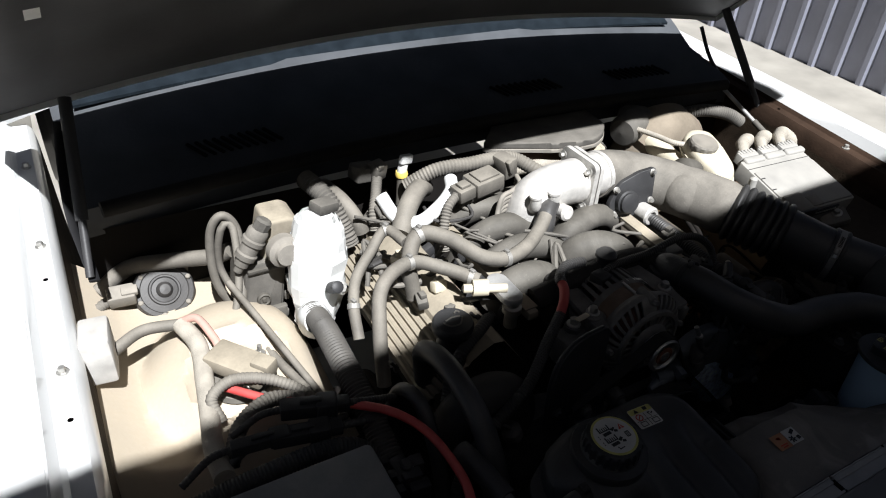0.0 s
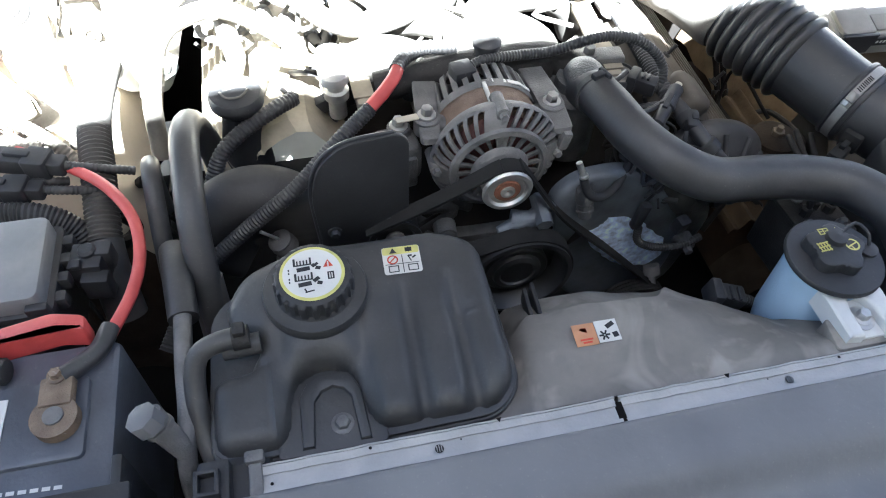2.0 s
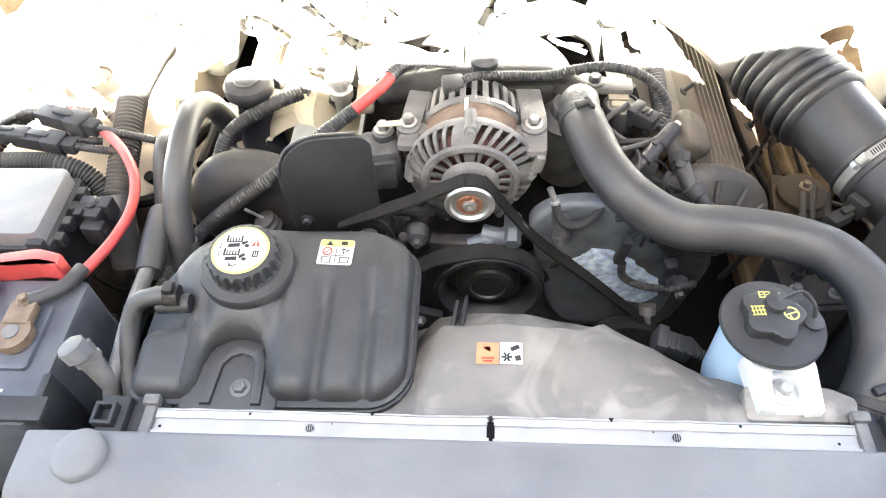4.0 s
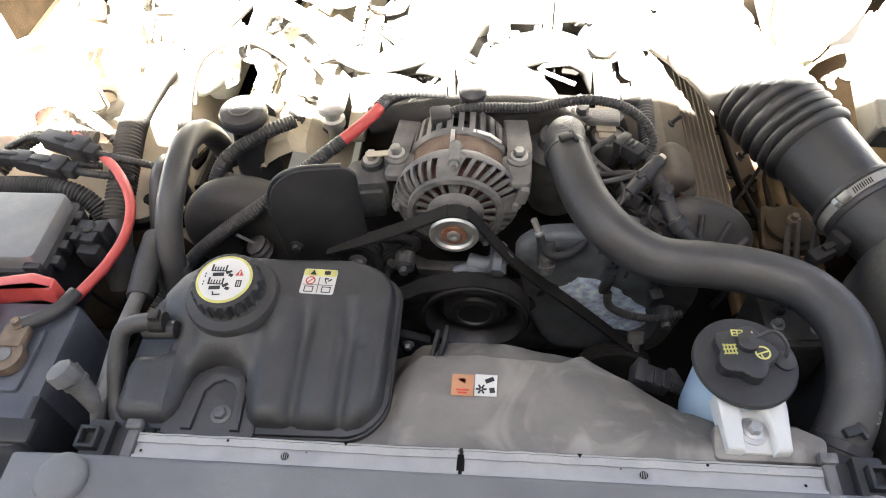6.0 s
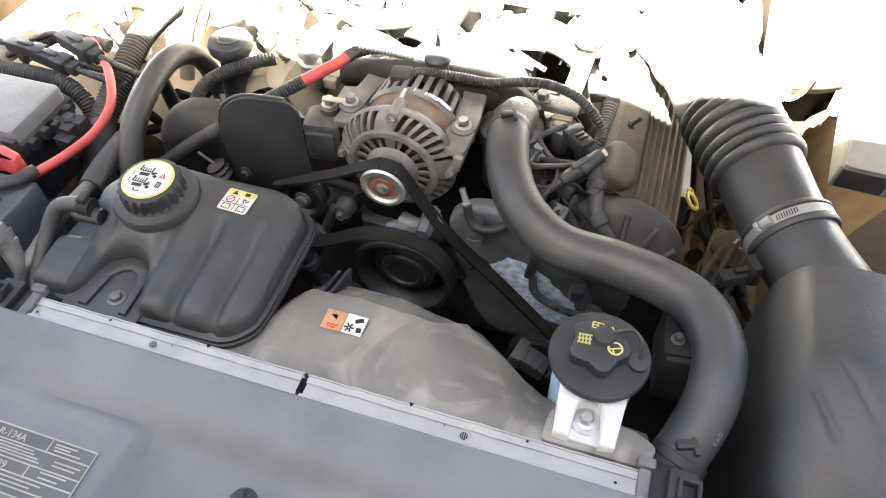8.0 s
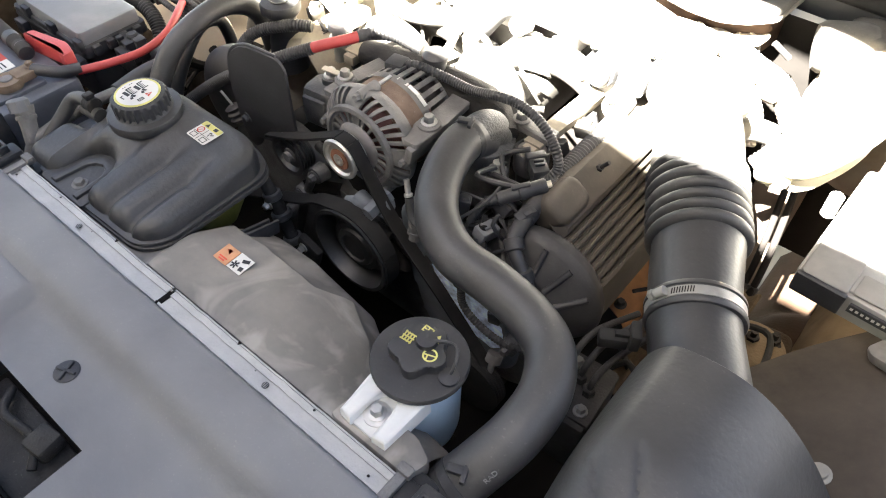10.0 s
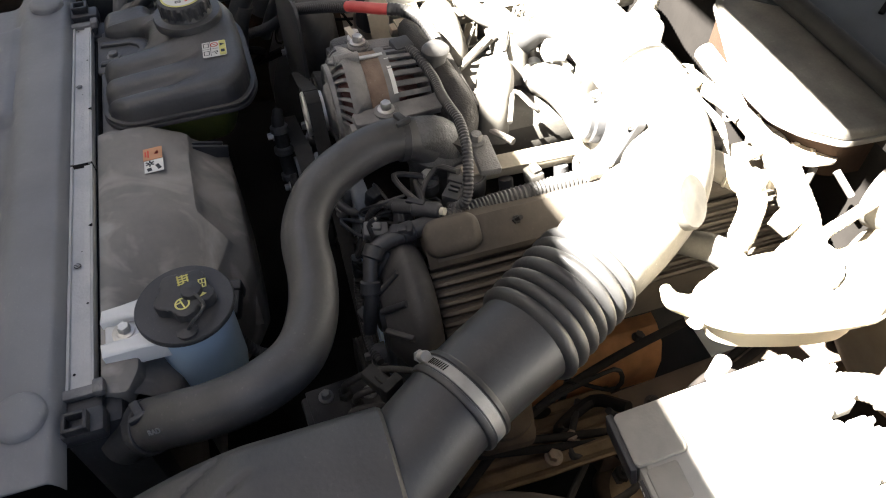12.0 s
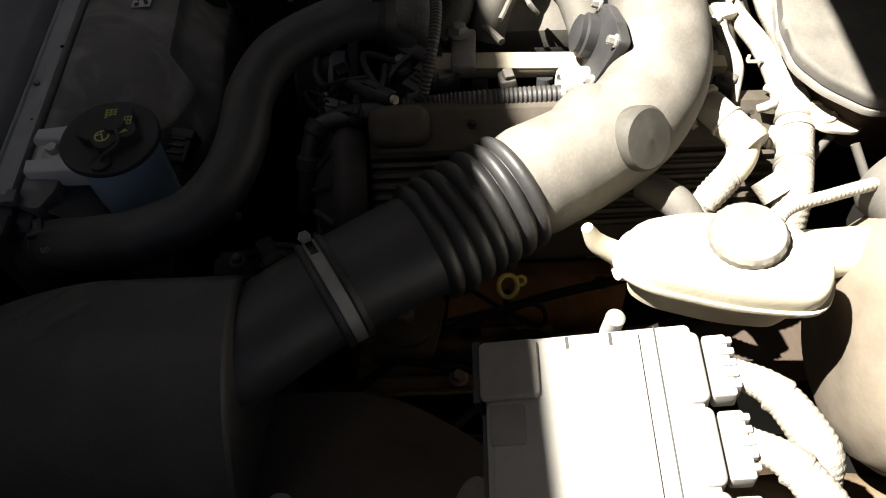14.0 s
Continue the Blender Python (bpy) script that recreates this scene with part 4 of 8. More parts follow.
part("pictogram", ink([[(0.0115, 0.0045), (0.0215, 0.0045), (0.0165, 0.0135)]], tip, 0.0013), INK_RED, cap)
part("pictogram", ink([bar(0.0165, 0.0085, 0.0014, 0.0042), bar(0.0165, 0.0056, 0.0014, 0.0012), bar(0.0045, 0.0130, 0.0052, 0.0034, 30)], tip, 0.0015), PAPER, cap)
flatm = Matrix.Translation((-0.180, 0.202, tank_top(-0.180, 0.202) + 0.0016)) @ pose(0, 0, 0, 1, 0, -2)
st = part("sticker", ink([rounded(-0.0205, -0.018, 0.0205, 0.018, 0.003)], flatm, 0.0004), PAPER, tank, "white warning sticker with yellow heading")
part("heading", ink([rounded(-0.0200, 0.0075, 0.0200, 0.0175, 0.0025)], flatm, 0.0009), INK_YELLOW, st)
drawn = [bar(0.0005, -0.0055, 0.0009, 0.0235), bar(0.0, -0.0055, 0.037, 0.0008)]
for ox in (-0.010, 0.011):
    drawn += [bar(ox - 0.0050, -0.0115, 0.0012, 0.0085), bar(ox + 0.0050, -0.0115, 0.0012, 0.0085), bar(ox, -0.0155, 0.0105, 0.0012), bar(ox, -0.0080, 0.0105, 0.0012)]
drawn += [bar(0.0085, 0.0005, 0.0013, 0.0085, 20), bar(0.0135, 0.0020, 0.0050, 0.0020, 35), bar(0.0095, 0.0040, 0.0040, 0.0022)]
drawn += [[(-0.0125, 0.0090), (-0.0045, 0.0090), (-0.0085, 0.0162)], bar(0.0085, 0.0125, 0.0075, 0.0055), bar(0.0085, 0.0125, 0.0010, 0.0068)]
part("pictogram", ink(drawn, flatm, 0.0013), INK_BLACK, st)
part("pictogram", ink(hoop(-0.0100, 0.0005, 0.0044, 0.0060) + [bar(-0.0100, 0.0005, 0.0100, 0.0014, 45)], flatm, 0.0014), INK_RED, st)
part("outlet", Shape().rod((-0.335, 0.132, 0.880), (-0.372, 0.130, 0.880), 0.011), TANK, tank)

# ---- engine ----
engine = thing("engine", (0, 0.6, 0.3), "dusty aluminium V8 engine with grimy front cover", "engine")
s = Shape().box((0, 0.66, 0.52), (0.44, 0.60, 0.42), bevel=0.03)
part("block", s, SHADEBLACK, engine, "dark engine block")
s = Shape().prism(fair([(-0.30, 0.50), (0.30, 0.50), (0.34, 0.70), (0.24, 0.78), (0.10, 0.72), (-0.10, 0.72), (-0.24, 0.78), (-0.34, 0.70)], 0.05), 0, 0.045, pose(0, 0.394, 0, 90, 0, 0), bevel=0.01)
timing = part("timing_cover", s, TIMING, engine, "grimy cast timing cover")
s = Shape()
for x, z in ((-0.10, 0.77), (-0.15, 0.70), (-0.2, 0.62), (0.283, 0.655)):
    s = Shape().lathe((x, 0.335, z), [(0.016, 0), (0.014, -0.02)], (0, 1, 0), 14)
    s.bolt((x, 0.316, z), 0.007, (0, -1, 0), 0.009)
    part("cover_bolt", s, TIMING, timing)
part("cover_rib", Shape().tube([(-0.12, 0.33, 0.76), (-0.16, 0.326, 0.66), (-0.2, 0.33, 0.56)], 0.008), TIMING, timing)
face = [(0.052, 0.78), (0.085, 0.815), (0.150, 0.822), (0.205, 0.790), (0.255, 0.725), (0.288, 0.640), (0.282, 0.560), (0.240, 0.525), (0.120, 0.525), (0.085, 0.60), (0.072, 0.69)]
s = Shape().prism(fair(face, 0.03, 6), 0, 0.022, pose(0, 0.362, 0, 90, 0, 0), bevel=0.009, seg=4)
part("cover_face", s, FACE, timing, "smooth grey cast face of the timing cover")
rows = []
for i in range(25):
    u = i / 24
    cx, cz = 0.134 + 0.116 * u, 0.716 - 0.112 * u
    wide = (0.031 + 0.010 * math.sin(math.pi * u)) * min(1.0, 0.55 + 3.0 * u) * min(1.0, 0.6 + 3.0 * (1 - u))
    row = []
    for k in range(13):
        v = -1 + k / 6
        q = wide * v * (1 + 0.16 * noise.noise((u * 7, 3.0 * v, 4.0)))
        row.append((cx + 0.72 * q + 0.004 * noise.noise((u * 11, v * 4, 2.0)), 0.3390 - 0.0035 * math.sqrt(max(0.0, 1 - v * v)), cz + 0.70 * q))
    rows.append(row)
part("front_casting", Shape().sheet(rows, 0.0015), BLUEFOIL, timing, "scoured bluish bare patch of the casting")
s = Shape().lathe((0.252, 0.336, 0.590), [(0.013, 0), (0.013, 0.016), (0.009, 0.018)], (0.05, -0.55, -0.8), 16).rod((0.253, 0.328, 0.578), (0.256, 0.310, 0.548), 0.0055)
part("stud", s, CAST, engine)
s = Shape().lathe((0.0965, 0.342, 0.806), [(0.0, 0), (0.010, 0), (0.0130, 0.004), (0.0135, 0.028), (0.0115, 0.030), (0.0115, 0.038), (0.0125, 0.039), (0.0125, 0.043), (0.009, 0.045), (0.009, 0.053), (0, 0.054)], (0.06, -0.35, -1), 20)
part("pressure_switch", s, TIMING, timing, "grimy capped pressure switch")


def valve_cover(side, label):
    """A camshaft cover: ribbed sloping top, rounded front chain case and oil-stained edge."""
    s = Shape()
    tilt = Matrix.Translation((side * 0.315, 0.36, 0.79)) @ pose(0, 0, 0, 0, side * 36, 0)
    prof = [(-0.085, -0.07), (-0.085, 0.02), (-0.07, 0.045), (-0.045, 0.052), (-0.02, 0.052)]
    ribs = []
    for k in range(7):
        x = -0.012 + 0.0135 * k
        ribs += [(x, 0.046), (x + 0.004, 0.053), (x + 0.0085, 0.053), (x + 0.0125, 0.046)]
    prof = prof + ribs + [(0.088, 0.03), (0.095, -0.07)]
    if side > 0:
        prof = [(-0.105, -0.07), (-0.105, 0.022), (-0.092, 0.034), (-0.046, 0.034), (-0.040, 0.030)]
        for k in range(7):
            x = -0.036 + 0.0125 * k
            prof += [(x, 0.018), (x + 0.003, 0.027), (x + 0.007, 0.027), (x + 0.010, 0.018)]
        prof += [(0.058, 0.012), (0.088, -0.02), (0.092, -0.07)]
    rows = []
    for y, k in ((0.04, 0.6), (0.05, 0.92), (0.06, 1.0), (0.30, 1.0), (0.53, 1.0), (0.545, 0.9)) if side > 0 else ((0.10, 0.6), (0.115, 0.92), (0.13, 1.0), (0.30, 1.0), (0.53, 1.0), (0.545, 0.9)):
        rows.append([tuple(tilt @ Vector((side * x, y, z if z < 0 else z * k))) for x, z in prof])
    s.sheet(rows, 0.0)
    cover = part("valve_cover", s, VCOVER if side > 0 else CAKED, engine, label, sharp=30)
    cx, cz, big, y0 = (0.292, 0.762, 0.094, 0.332) if side > 0 else (-0.338, 0.770, 0.097, 0.345)
    rows = []
    if side > 0:
        front = [(0.004, 0.01), (0.003, 0.030), (0.0, 0.046), (0.002, 0.050), (0.026, 0.085), (0.031, 0.090), (0.038, 0.0935)]
    else:
        front = [(0.006, 0.01), (0.004, 0.036), (0.0, 0.060)] + [(0.034 * (1 - math.cos(radians(a))), 0.060 + (big - 0.060) * math.sin(radians(a))) for a in range(6, 91, 7)]
    for y, r in front + [(0.042, big * 0.995), (0.052, big * 0.965), (0.060, big * 0.90), (0.064, big * 0.80)]:
        rows.append([(cx + r * math.cos(radians(-60 + 300 * k / 96)), y0 + y, cz + r * math.sin(radians(-60 + 300 * k / 96))) for k in range(97)])
    case = part("chain_case", Shape().sheet(rows), CASING, cover, "domed black chain case with rounded shoulder", sharp=50)
    if side > 0:
        for a in (28, 58, 86, 112, 138, 164, 192):
            c, q = math.cos(radians(a)), math.sin(radians(a))
            part("case_rib", Shape().rod((cx + 0.049 * c, y0 - 0.001, cz + 0.049 * q), (cx + 0.086 * c, y0 + 0.0255, cz + 0.086 * q), 0.0042, 10), CASING, case)
        part("case_boss", Shape().lathe((cx, y0 + 0.004, cz), [(0.024, 0), (0.023, -0.008), (0.018, -0.010), (0, -0.010)], (0, 1, 0), 28), CASING, case)
    if side > 0:
        s = Shape().prism(rounded(-0.100, 0.040, -0.050, 0.112, 0.018), 0.0, 0.046, tilt, bevel=0.013, seg=5)
        part("raised_pad", s, VCOVER, cover)
    for x, y in ((-0.075, 0.16), (-0.078, 0.32), (-0.075, 0.48), (0.09, 0.2), (0.09, 0.42)):
        at = tilt @ Vector((side * x, y, 0.03))
        s = Shape().bolt(at, 0.006, tilt.to_3x3() @ Vector((0, 0, 1)))
        s.rod(at, tilt @ Vector((side * x, y, 0.055)), 0.003)
        part("cover_bolt", s, GRIMY, cover)
    return cover


valve_cover(1, "dusty black ribbed valve cover")
valve_cover(-1, "dust-caked ribbed valve cover with oil filler")

# Intake manifold with its curved runners
intake = thing("intake_manifold", (0, 0.7, 0.75), "dust-caked grey intake manifold with curved runners", "intake manifold")
s = Shape().box((0, 0.72, 0.80), (0.20, 0.40, 0.10), bevel=0.03)
part("plenum", s, INTAKE, intake)
for k in range(1, 4):
    for side in (-1, 1):
        y = 0.565 + 0.078 * k + 0.03 * (side > 0)
        s = Shape().tube([(side * 0.195, y + 0.02, 0.79), (side * 0.165, y + 0.012, 0.852), (side * 0.105, y, 0.885), (side * 0.04, y - 0.008, 0.875), (side * 0.00, y - 0.012, 0.84)], [0.022, 0.026, 0.029, 0.029, 0.027], 18, flat=0.9)
        part("runner", s, INTAKE, intake)
for pts, r in (([(-0.02, 0.60, 0.84), (0.0, 0.595, 0.875), (0.04, 0.580, 0.888), (0.08, 0.560, 0.875), (0.10, 0.55, 0.84)], 0.026), ([(-0.21, 0.56, 0.83), (-0.185, 0.558, 0.872), (-0.14, 0.555, 0.885), (-0.10, 0.555, 0.868), (-0.085, 0.56, 0.83)], 0.026)):
    part("front_runner", Shape().tube(pts, r, 20, flat=1.15), INTAKE, intake)
s = Shape().box((-0.02, 0.515, 0.875), (0.22, 0.055, 0.05), bevel=0.014).tube([(-0.16, 0.51, 0.87), (-0.05, 0.505, 0.892), (0.08, 0.515, 0.886), (0.14, 0.48, 0.87)], 0.022)
part("coolant_crossover", s, GRIMY, intake, "grimy cast coolant crossover")
for side in (-1, 1):
    s = Shape().box((side * 0.185, 0.66, 0.862), (0.022, 0.36, 0.018), (0, 0, side * -2), 0.004)
    s.box((side * 0.185, 0.66, 0.872), (0.028, 0.34, 0.004), (0, 0, side * -2), 0.001)
    rail = part("fuel_rail", s, CAKED, intake, "dust-caked metal fuel rail")
    for k in range(4):
        y = 0.535 + 0.08 * k
        s = Shape().rod((side * 0.20, y, 0.86), (side * 0.225, y, 0.80), 0.010).box((side * 0.232, y, 0.832), (0.022, 0.018, 0.022), (0, side * 25, 0), 0.003)
        part("injector", s, BLACK, rail, "black injector plug")
s = Shape().rod((-0.01, 0.50, 0.90), (-0.01, 0.505, 0.928), 0.017, 20).lathe((-0.01, 0.505, 0.926), [(0.02, 0), (0.02, 0.006), (0.014, 0.012), (0, 0.014)], seg=20)
part("rubber_cap", s, RUBBER, intake)

# Throttle body and elbow
throttle = thing("throttle_body", (0.1, 0.735, 0.86), "bright cast aluminium throttle body with square flange", "throttle body")
s = Shape().tube([(-0.04, 0.735, 0.87), (-0.02, 0.730, 0.925), (0.02, 0.727, 0.945), (0.09, 0.730, 0.945)], [0.04, 0.043, 0.046, 0.048], 22)
part("elbow", s, DUSTALU, throttle)
for x, y in ((-0.043, 0.686), (0.000, 0.684)):
    port = part("vacuum_port", Shape().tube([(x + 0.012, y + 0.034, 0.925), (x + 0.004, y + 0.010, 0.930), (x, y, 0.945), (x - 0.001, y + 0.001, 0.962)], [0.014, 0.013, 0.0115, 0.011], 18), DUSTALU, throttle)
    part("port_collar", Shape().lathe((x - 0.001, y + 0.001, 0.958), [(0.0115, 0), (0.0135, 0.001), (0.0135, 0.005), (0.0115, 0.006)], seg=20), DUSTALU, port)
s = Shape().prism(rounded(-0.058, -0.055, 0.058, 0.055, 0.014), 0, 0.012, Matrix.Translation((0.092, 0.732, 0.945)) @ pose(0, 0, 0, 0, 90, 0), bevel=0.002)
s.prism(rounded(-0.055, -0.052, 0.055, 0.052, 0.014), 0, 0.010, Matrix.Translation((0.110, 0.733, 0.945)) @ pose(0, 0, 0, 0, 90, 0), bevel=0.002)
s.lathe((0.118, 0.733, 0.945), [(0.047, 0), (0.047, 0.03), (0.05, 0.031), (0.05, 0.04)], (1, 0.08, 0), 28)
flangep = part("flange", s, DUSTALU, throttle)
bolts("flange_bolt", [(0.088, y, z) for y in (0.690, 0.776) for z in (0.905, 0.985)], STEEL, flangep, 0.006, (-1, 0, 0))
s = Shape().lathe((0.024, 0.690, 0.912), [(0.016, 0), (0.016, 0.026), (0.011, 0.030), (0, 0.030)], (0, -1, 0.2), 20).box((0.030, 0.690, 0.890), (0.050, 0.012, 0.020), (0, 0, 4), 0.003)
part("cable_bracket", s, DUSTALU, throttle)
m = Matrix.Translation((0.200, 0.676, 0.922)) @ pose(0, 0, 0, 76, 0, -6)
s = Shape().prism(fair([(-0.050, -0.052), (0.0, -0.060), (0.056, -0.030), (0.062, 0.045), (0.020, 0.040), (-0.030, 0.022), (-0.056, -0.02)], 0.008), -0.006, 0.006, m, bevel=0.002)
plate = part("idle_valve_plate", s, BLACK, throttle, "black bolted valve plate")
bolts("plate_bolt", [tuple(m @ Vector((x, y, 0.006))) for x, y in ((-0.044, -0.044), (0.050, -0.026), (0.052, 0.036), (-0.040, 0.010))], STEEL, plate, 0.005, tuple(m.to_3x3() @ Vector((0, 0, 1))))
s = Shape().lathe(m @ Vector((-0.016, -0.018, 0.004)), [(0.026, 0), (0.026, 0.014), (0.022, 0.016), (0.022, 0.022), (0.016, 0.025), (0, 0.025)], m.to_3x3() @ Vector((0, 0, 1)), 28)
part("valve_drum", s, BLACK, throttle)
s = Shape().lathe(m @ Vector((0.030, -0.048, 0.0)), [(0.020, 0), (0.021, 0.032), (0.018, 0.036), (0.012, 0.036), (0.011, 0.030), (0.0, 0.030)], m.to_3x3() @ Vector((0.15, -0.2, 1)), 28)
part("idle_valve", s, DUSTALU, throttle, "round silver idle air valve")

# ---- alternator ----
alt = thing("alternator", (-0.027, 0.40, 0.77), "dusty cast alternator with copper windings and a steel pulley", "alternator")
AX, AZ = -0.027, 0.850


def ring(r0, r1, y0, y1, seg=48):
    return Shape().lathe((AX, y0, AZ), [(r0, 0), (r1, 0), (r1, y1 - y0), (r0, y1 - y0), (r0, 0)], (0, 1, 0), seg)


part("stator", ring(0.05, 0.0715, 0.380, 0.432, 96), STATOR, alt, "brown laminated stator band")


def slotted(profile, seg=180, wall=0.004):
    """A turned shell with slots: rows of (radius, depth, turn in degrees, pattern of the faces that stay)."""
    s = Shape()
    inner = [(max(0.001, r - wall), y + (wall if y < 0.40 else -wall), turn, keep) for r, y, turn, keep in profile]
    n = len(profile)
    verts = []
    for r, y, turn, _ in profile + inner:
        verts += [(AX + r * math.cos(math.tau * k / seg + radians(turn)), y, AZ + r * math.sin(math.tau * k / seg + radians(turn))) for k in range(seg)]
    faces = []

    def stays(i, k):
        if i < 0 or i >= n - 1:
            return False
        keep = profile[i][3]
        return keep is None or keep(k % seg)

    for i in range(n - 1):
        for k in range(seg):
            if not stays(i, k):
                continue
            j = (k + 1) % seg
            a, b, c, d = i * seg + k, i * seg + j, (i + 1) * seg + j, (i + 1) * seg + k
            q = n * seg
            faces += [(a, b, c, d), (d + q, c + q, b + q, a + q)]
            if not stays(i, k + 1):
                faces.append((b, c, c + q, b + q))
            if not stays(i, k - 1):
                faces.append((a, d, d + q, a + q))
            if not stays(i - 1, k) and i > 0:
                faces.append((a, b, b + q, a + q))
            if not stays(i + 1, k) and i < n - 2:
                faces.append((d, c, c + q, d + q))
    return s.add(verts, faces)


def lugs(k):
    return min(abs(k - 45), abs(k - 2), abs(k - 90), abs(k - 180), abs(k - 150)) < 5


def gills(k):
    return lugs(k) or k % 5 < 2


def spokes(k):
    return abs(k - 45) < 5 or k % 9 < 3


def comb(k):
    return k % 6 < 3


front = [(0.0735, 0.396, 0, None), (0.0800, 0.388, 0, None), (0.0850, 0.380, 0, None), (0.0860, 0.3735, 0, None), (0.0848, 0.3695, 0, gills), (0.0815, 0.364, 2.0, gills), (0.0760, 0.359, 4.0, gills), (0.0695, 0.355, 6.0, gills), (0.0655, 0.3535, 7.0, None), (0.0645, 0.3475, 7.0, None), (0.0580, 0.3460, 7.0, None), (0.0568, 0.350, 0, spokes), (0.0470, 0.350, 0, spokes), (0.0385, 0.349, 0, None), (0.036, 0.344, 0, None), (0.027, 0.341, 0, None), (0.012, 0.338, 0, None)]
part("front_housing", slotted(front), CAST, alt, "slotted cast front housing", sharp=50)
rear = [(0.0735, 0.424, 0, None), (0.0745, 0.432, 0, None), (0.0745, 0.437, 0, comb), (0.0735, 0.455, 0, comb), (0.0715, 0.478, 0, comb), (0.0660, 0.487, 0, None), (0.045, 0.490, 0, None), (0.012, 0.491, 0, None)]
part("rear_housing", slotted(rear), CAST, alt, "cast rear housing with comb-like fins", sharp=50)
part("rotor", Shape().lathe((AX, 0.361, AZ), [(0.03, 0), (0.052, 0), (0.060, 0.014), (0.0635, 0.02), (0.066, 0.022), (0.066, 0.06), (0.060, 0.09), (0.03, 0.115)], (0, 1, 0), 48, wave=lambda a, h: 1 + 0.04 * math.sin(24 * a)), COPPER, alt, "dark copper-red windings seen through the slots")
for a in (90, 4, 180, 300):
    x, z = AX + 0.080 * math.cos(radians(a)), AZ + 0.080 * math.sin(radians(a))
    part("through_bolt", Shape().rod((x, 0.362, z), (x, 0.396, z), 0.0085, 14).bolt((x, 0.362, z), 0.0055, (0, -1, 0.2), 0.008), CAST, alt)
part("tie_strap", Shape().box((AX - 0.006, 0.409, AZ + 0.0735), (0.0055, 0.046, 0.004), (0, 0, 0), 0.001), ALU, alt)
for k, (x, z) in enumerate(((-0.012, 0.9205), (0.008, 0.915), (0.024, 0.905))):
    part("print_strip", Shape().box((x, 0.434, z + 0.0015), (0.019, 0.006, 0.0012), (0, (11, 22, 40)[k], 0), 0.0), PAPER, alt, "white strip with dark bars")
for x, y, z in ((-0.110, 0.412, 0.885), (0.056, 0.412, 0.885)):
    s = Shape().tube([(x * 0.55 - 0.012, y, z - 0.02), (x * 0.85, y, z - 0.006), (x, y, z)], [0.02, 0.017, 0.016], 14, flat=0.8)
    s.lathe((x, y, z - 0.012), [(0.017, 0), (0.017, 0.022), (0.014, 0.024)], (0, 0, 1), 20)
    part("mounting_ear", s, CAST, alt)
bolts("ear_bolt", [(-0.110, 0.412, 0.898), (0.056, 0.412, 0.896)], STEEL, alt, 0.008, h=0.01)
s = Shape().lathe((AX, 0.337, AZ), [(0.018, 0), (0.030, 0), (0.030, -0.008), (0.027, -0.010)] + [(0.0265 + 0.002 * (k % 2), -0.010 - 0.0018 * k) for k in range(1, 8)] + [(0.032, -0.024), (0.033, -0.027), (0.031, -0.030), (0.026, -0.030), (0.0235, -0.026), (0.0165, -0.026)], (0, 1, 0), 48)
pulley = part("pulley", s, STEEL, alt, "bright steel pulley with rust-red hub")
part("pulley_hub", Shape().lathe((AX, 0.312, AZ), [(0.0095, 0), (0.0165, 0), (0.0175, -0.002), (0.0165, -0.0035), (0.0095, -0.0035)], (0, 1, 0), 32), RUST, pulley)
part("pulley_nut", Shape().lathe((AX, 0.312, AZ), [(0.0, -0.001), (0.0095, -0.001), (0.0095, -0.005), (0.006, -0.006), (0.0, -0.003)], (0, 1, 0), 24), STEEL, pulley)

bracket = thing("alternator_bracket", (-0.03, 0.47, 0.86), "dusty cast bracket bolted over the alternator", "bracket")
s = Shape().prism(fair([(-0.124, 0.375), (-0.098, 0.375), (-0.093, 0.43), (-0.082, 0.49), (-0.055, 0.503), (0.020, 0.503), (0.034, 0.49), (0.040, 0.43), (0.042, 0.365), (0.072, 0.365), (0.074, 0.43), (0.066, 0.51), (0.045, 0.532), (-0.085, 0.532), (-0.112, 0.515), (-0.120, 0.44)], 0.008), 0.882, 0.892, bevel=0.003)
part("frame", s, CAST, bracket)
part("arm", Shape().box((0.062, 0.40, 0.872), (0.014, 0.085, 0.028), (0, 12, 0), 0.004), CAST, bracket)
s = Shape().box((-0.152, 0.405, 0.842), (0.062, 0.055, 0.062), (0, 0, 8), 0.014).box((-0.150, 0.378, 0.835), (0.044, 0.012, 0.05), (0, 0, 8), 0.004).lathe((-0.146, 0.415, 0.872), [(0.016, 0), (0.015, 0.010), (0.011, 0.011)], seg=18)
part("casting", s, TIMING, bracket, "oily grey casting")
bolts("bracket_bolt", [(-0.110, 0.412, 0.893), (0.056, 0.412, 0.893), (-0.097, 0.513, 0.892), (0.048, 0.514, 0.892), (-0.146, 0.415, 0.883)], STEEL, bracket, 0.008, h=0.010)
s = Shape().box((-0.136, 0.408, 0.900), (0.030, 0.010, 0.003), (0, 4, 12), 0.001)
part("yellow_tab", s, CREAM, bracket)

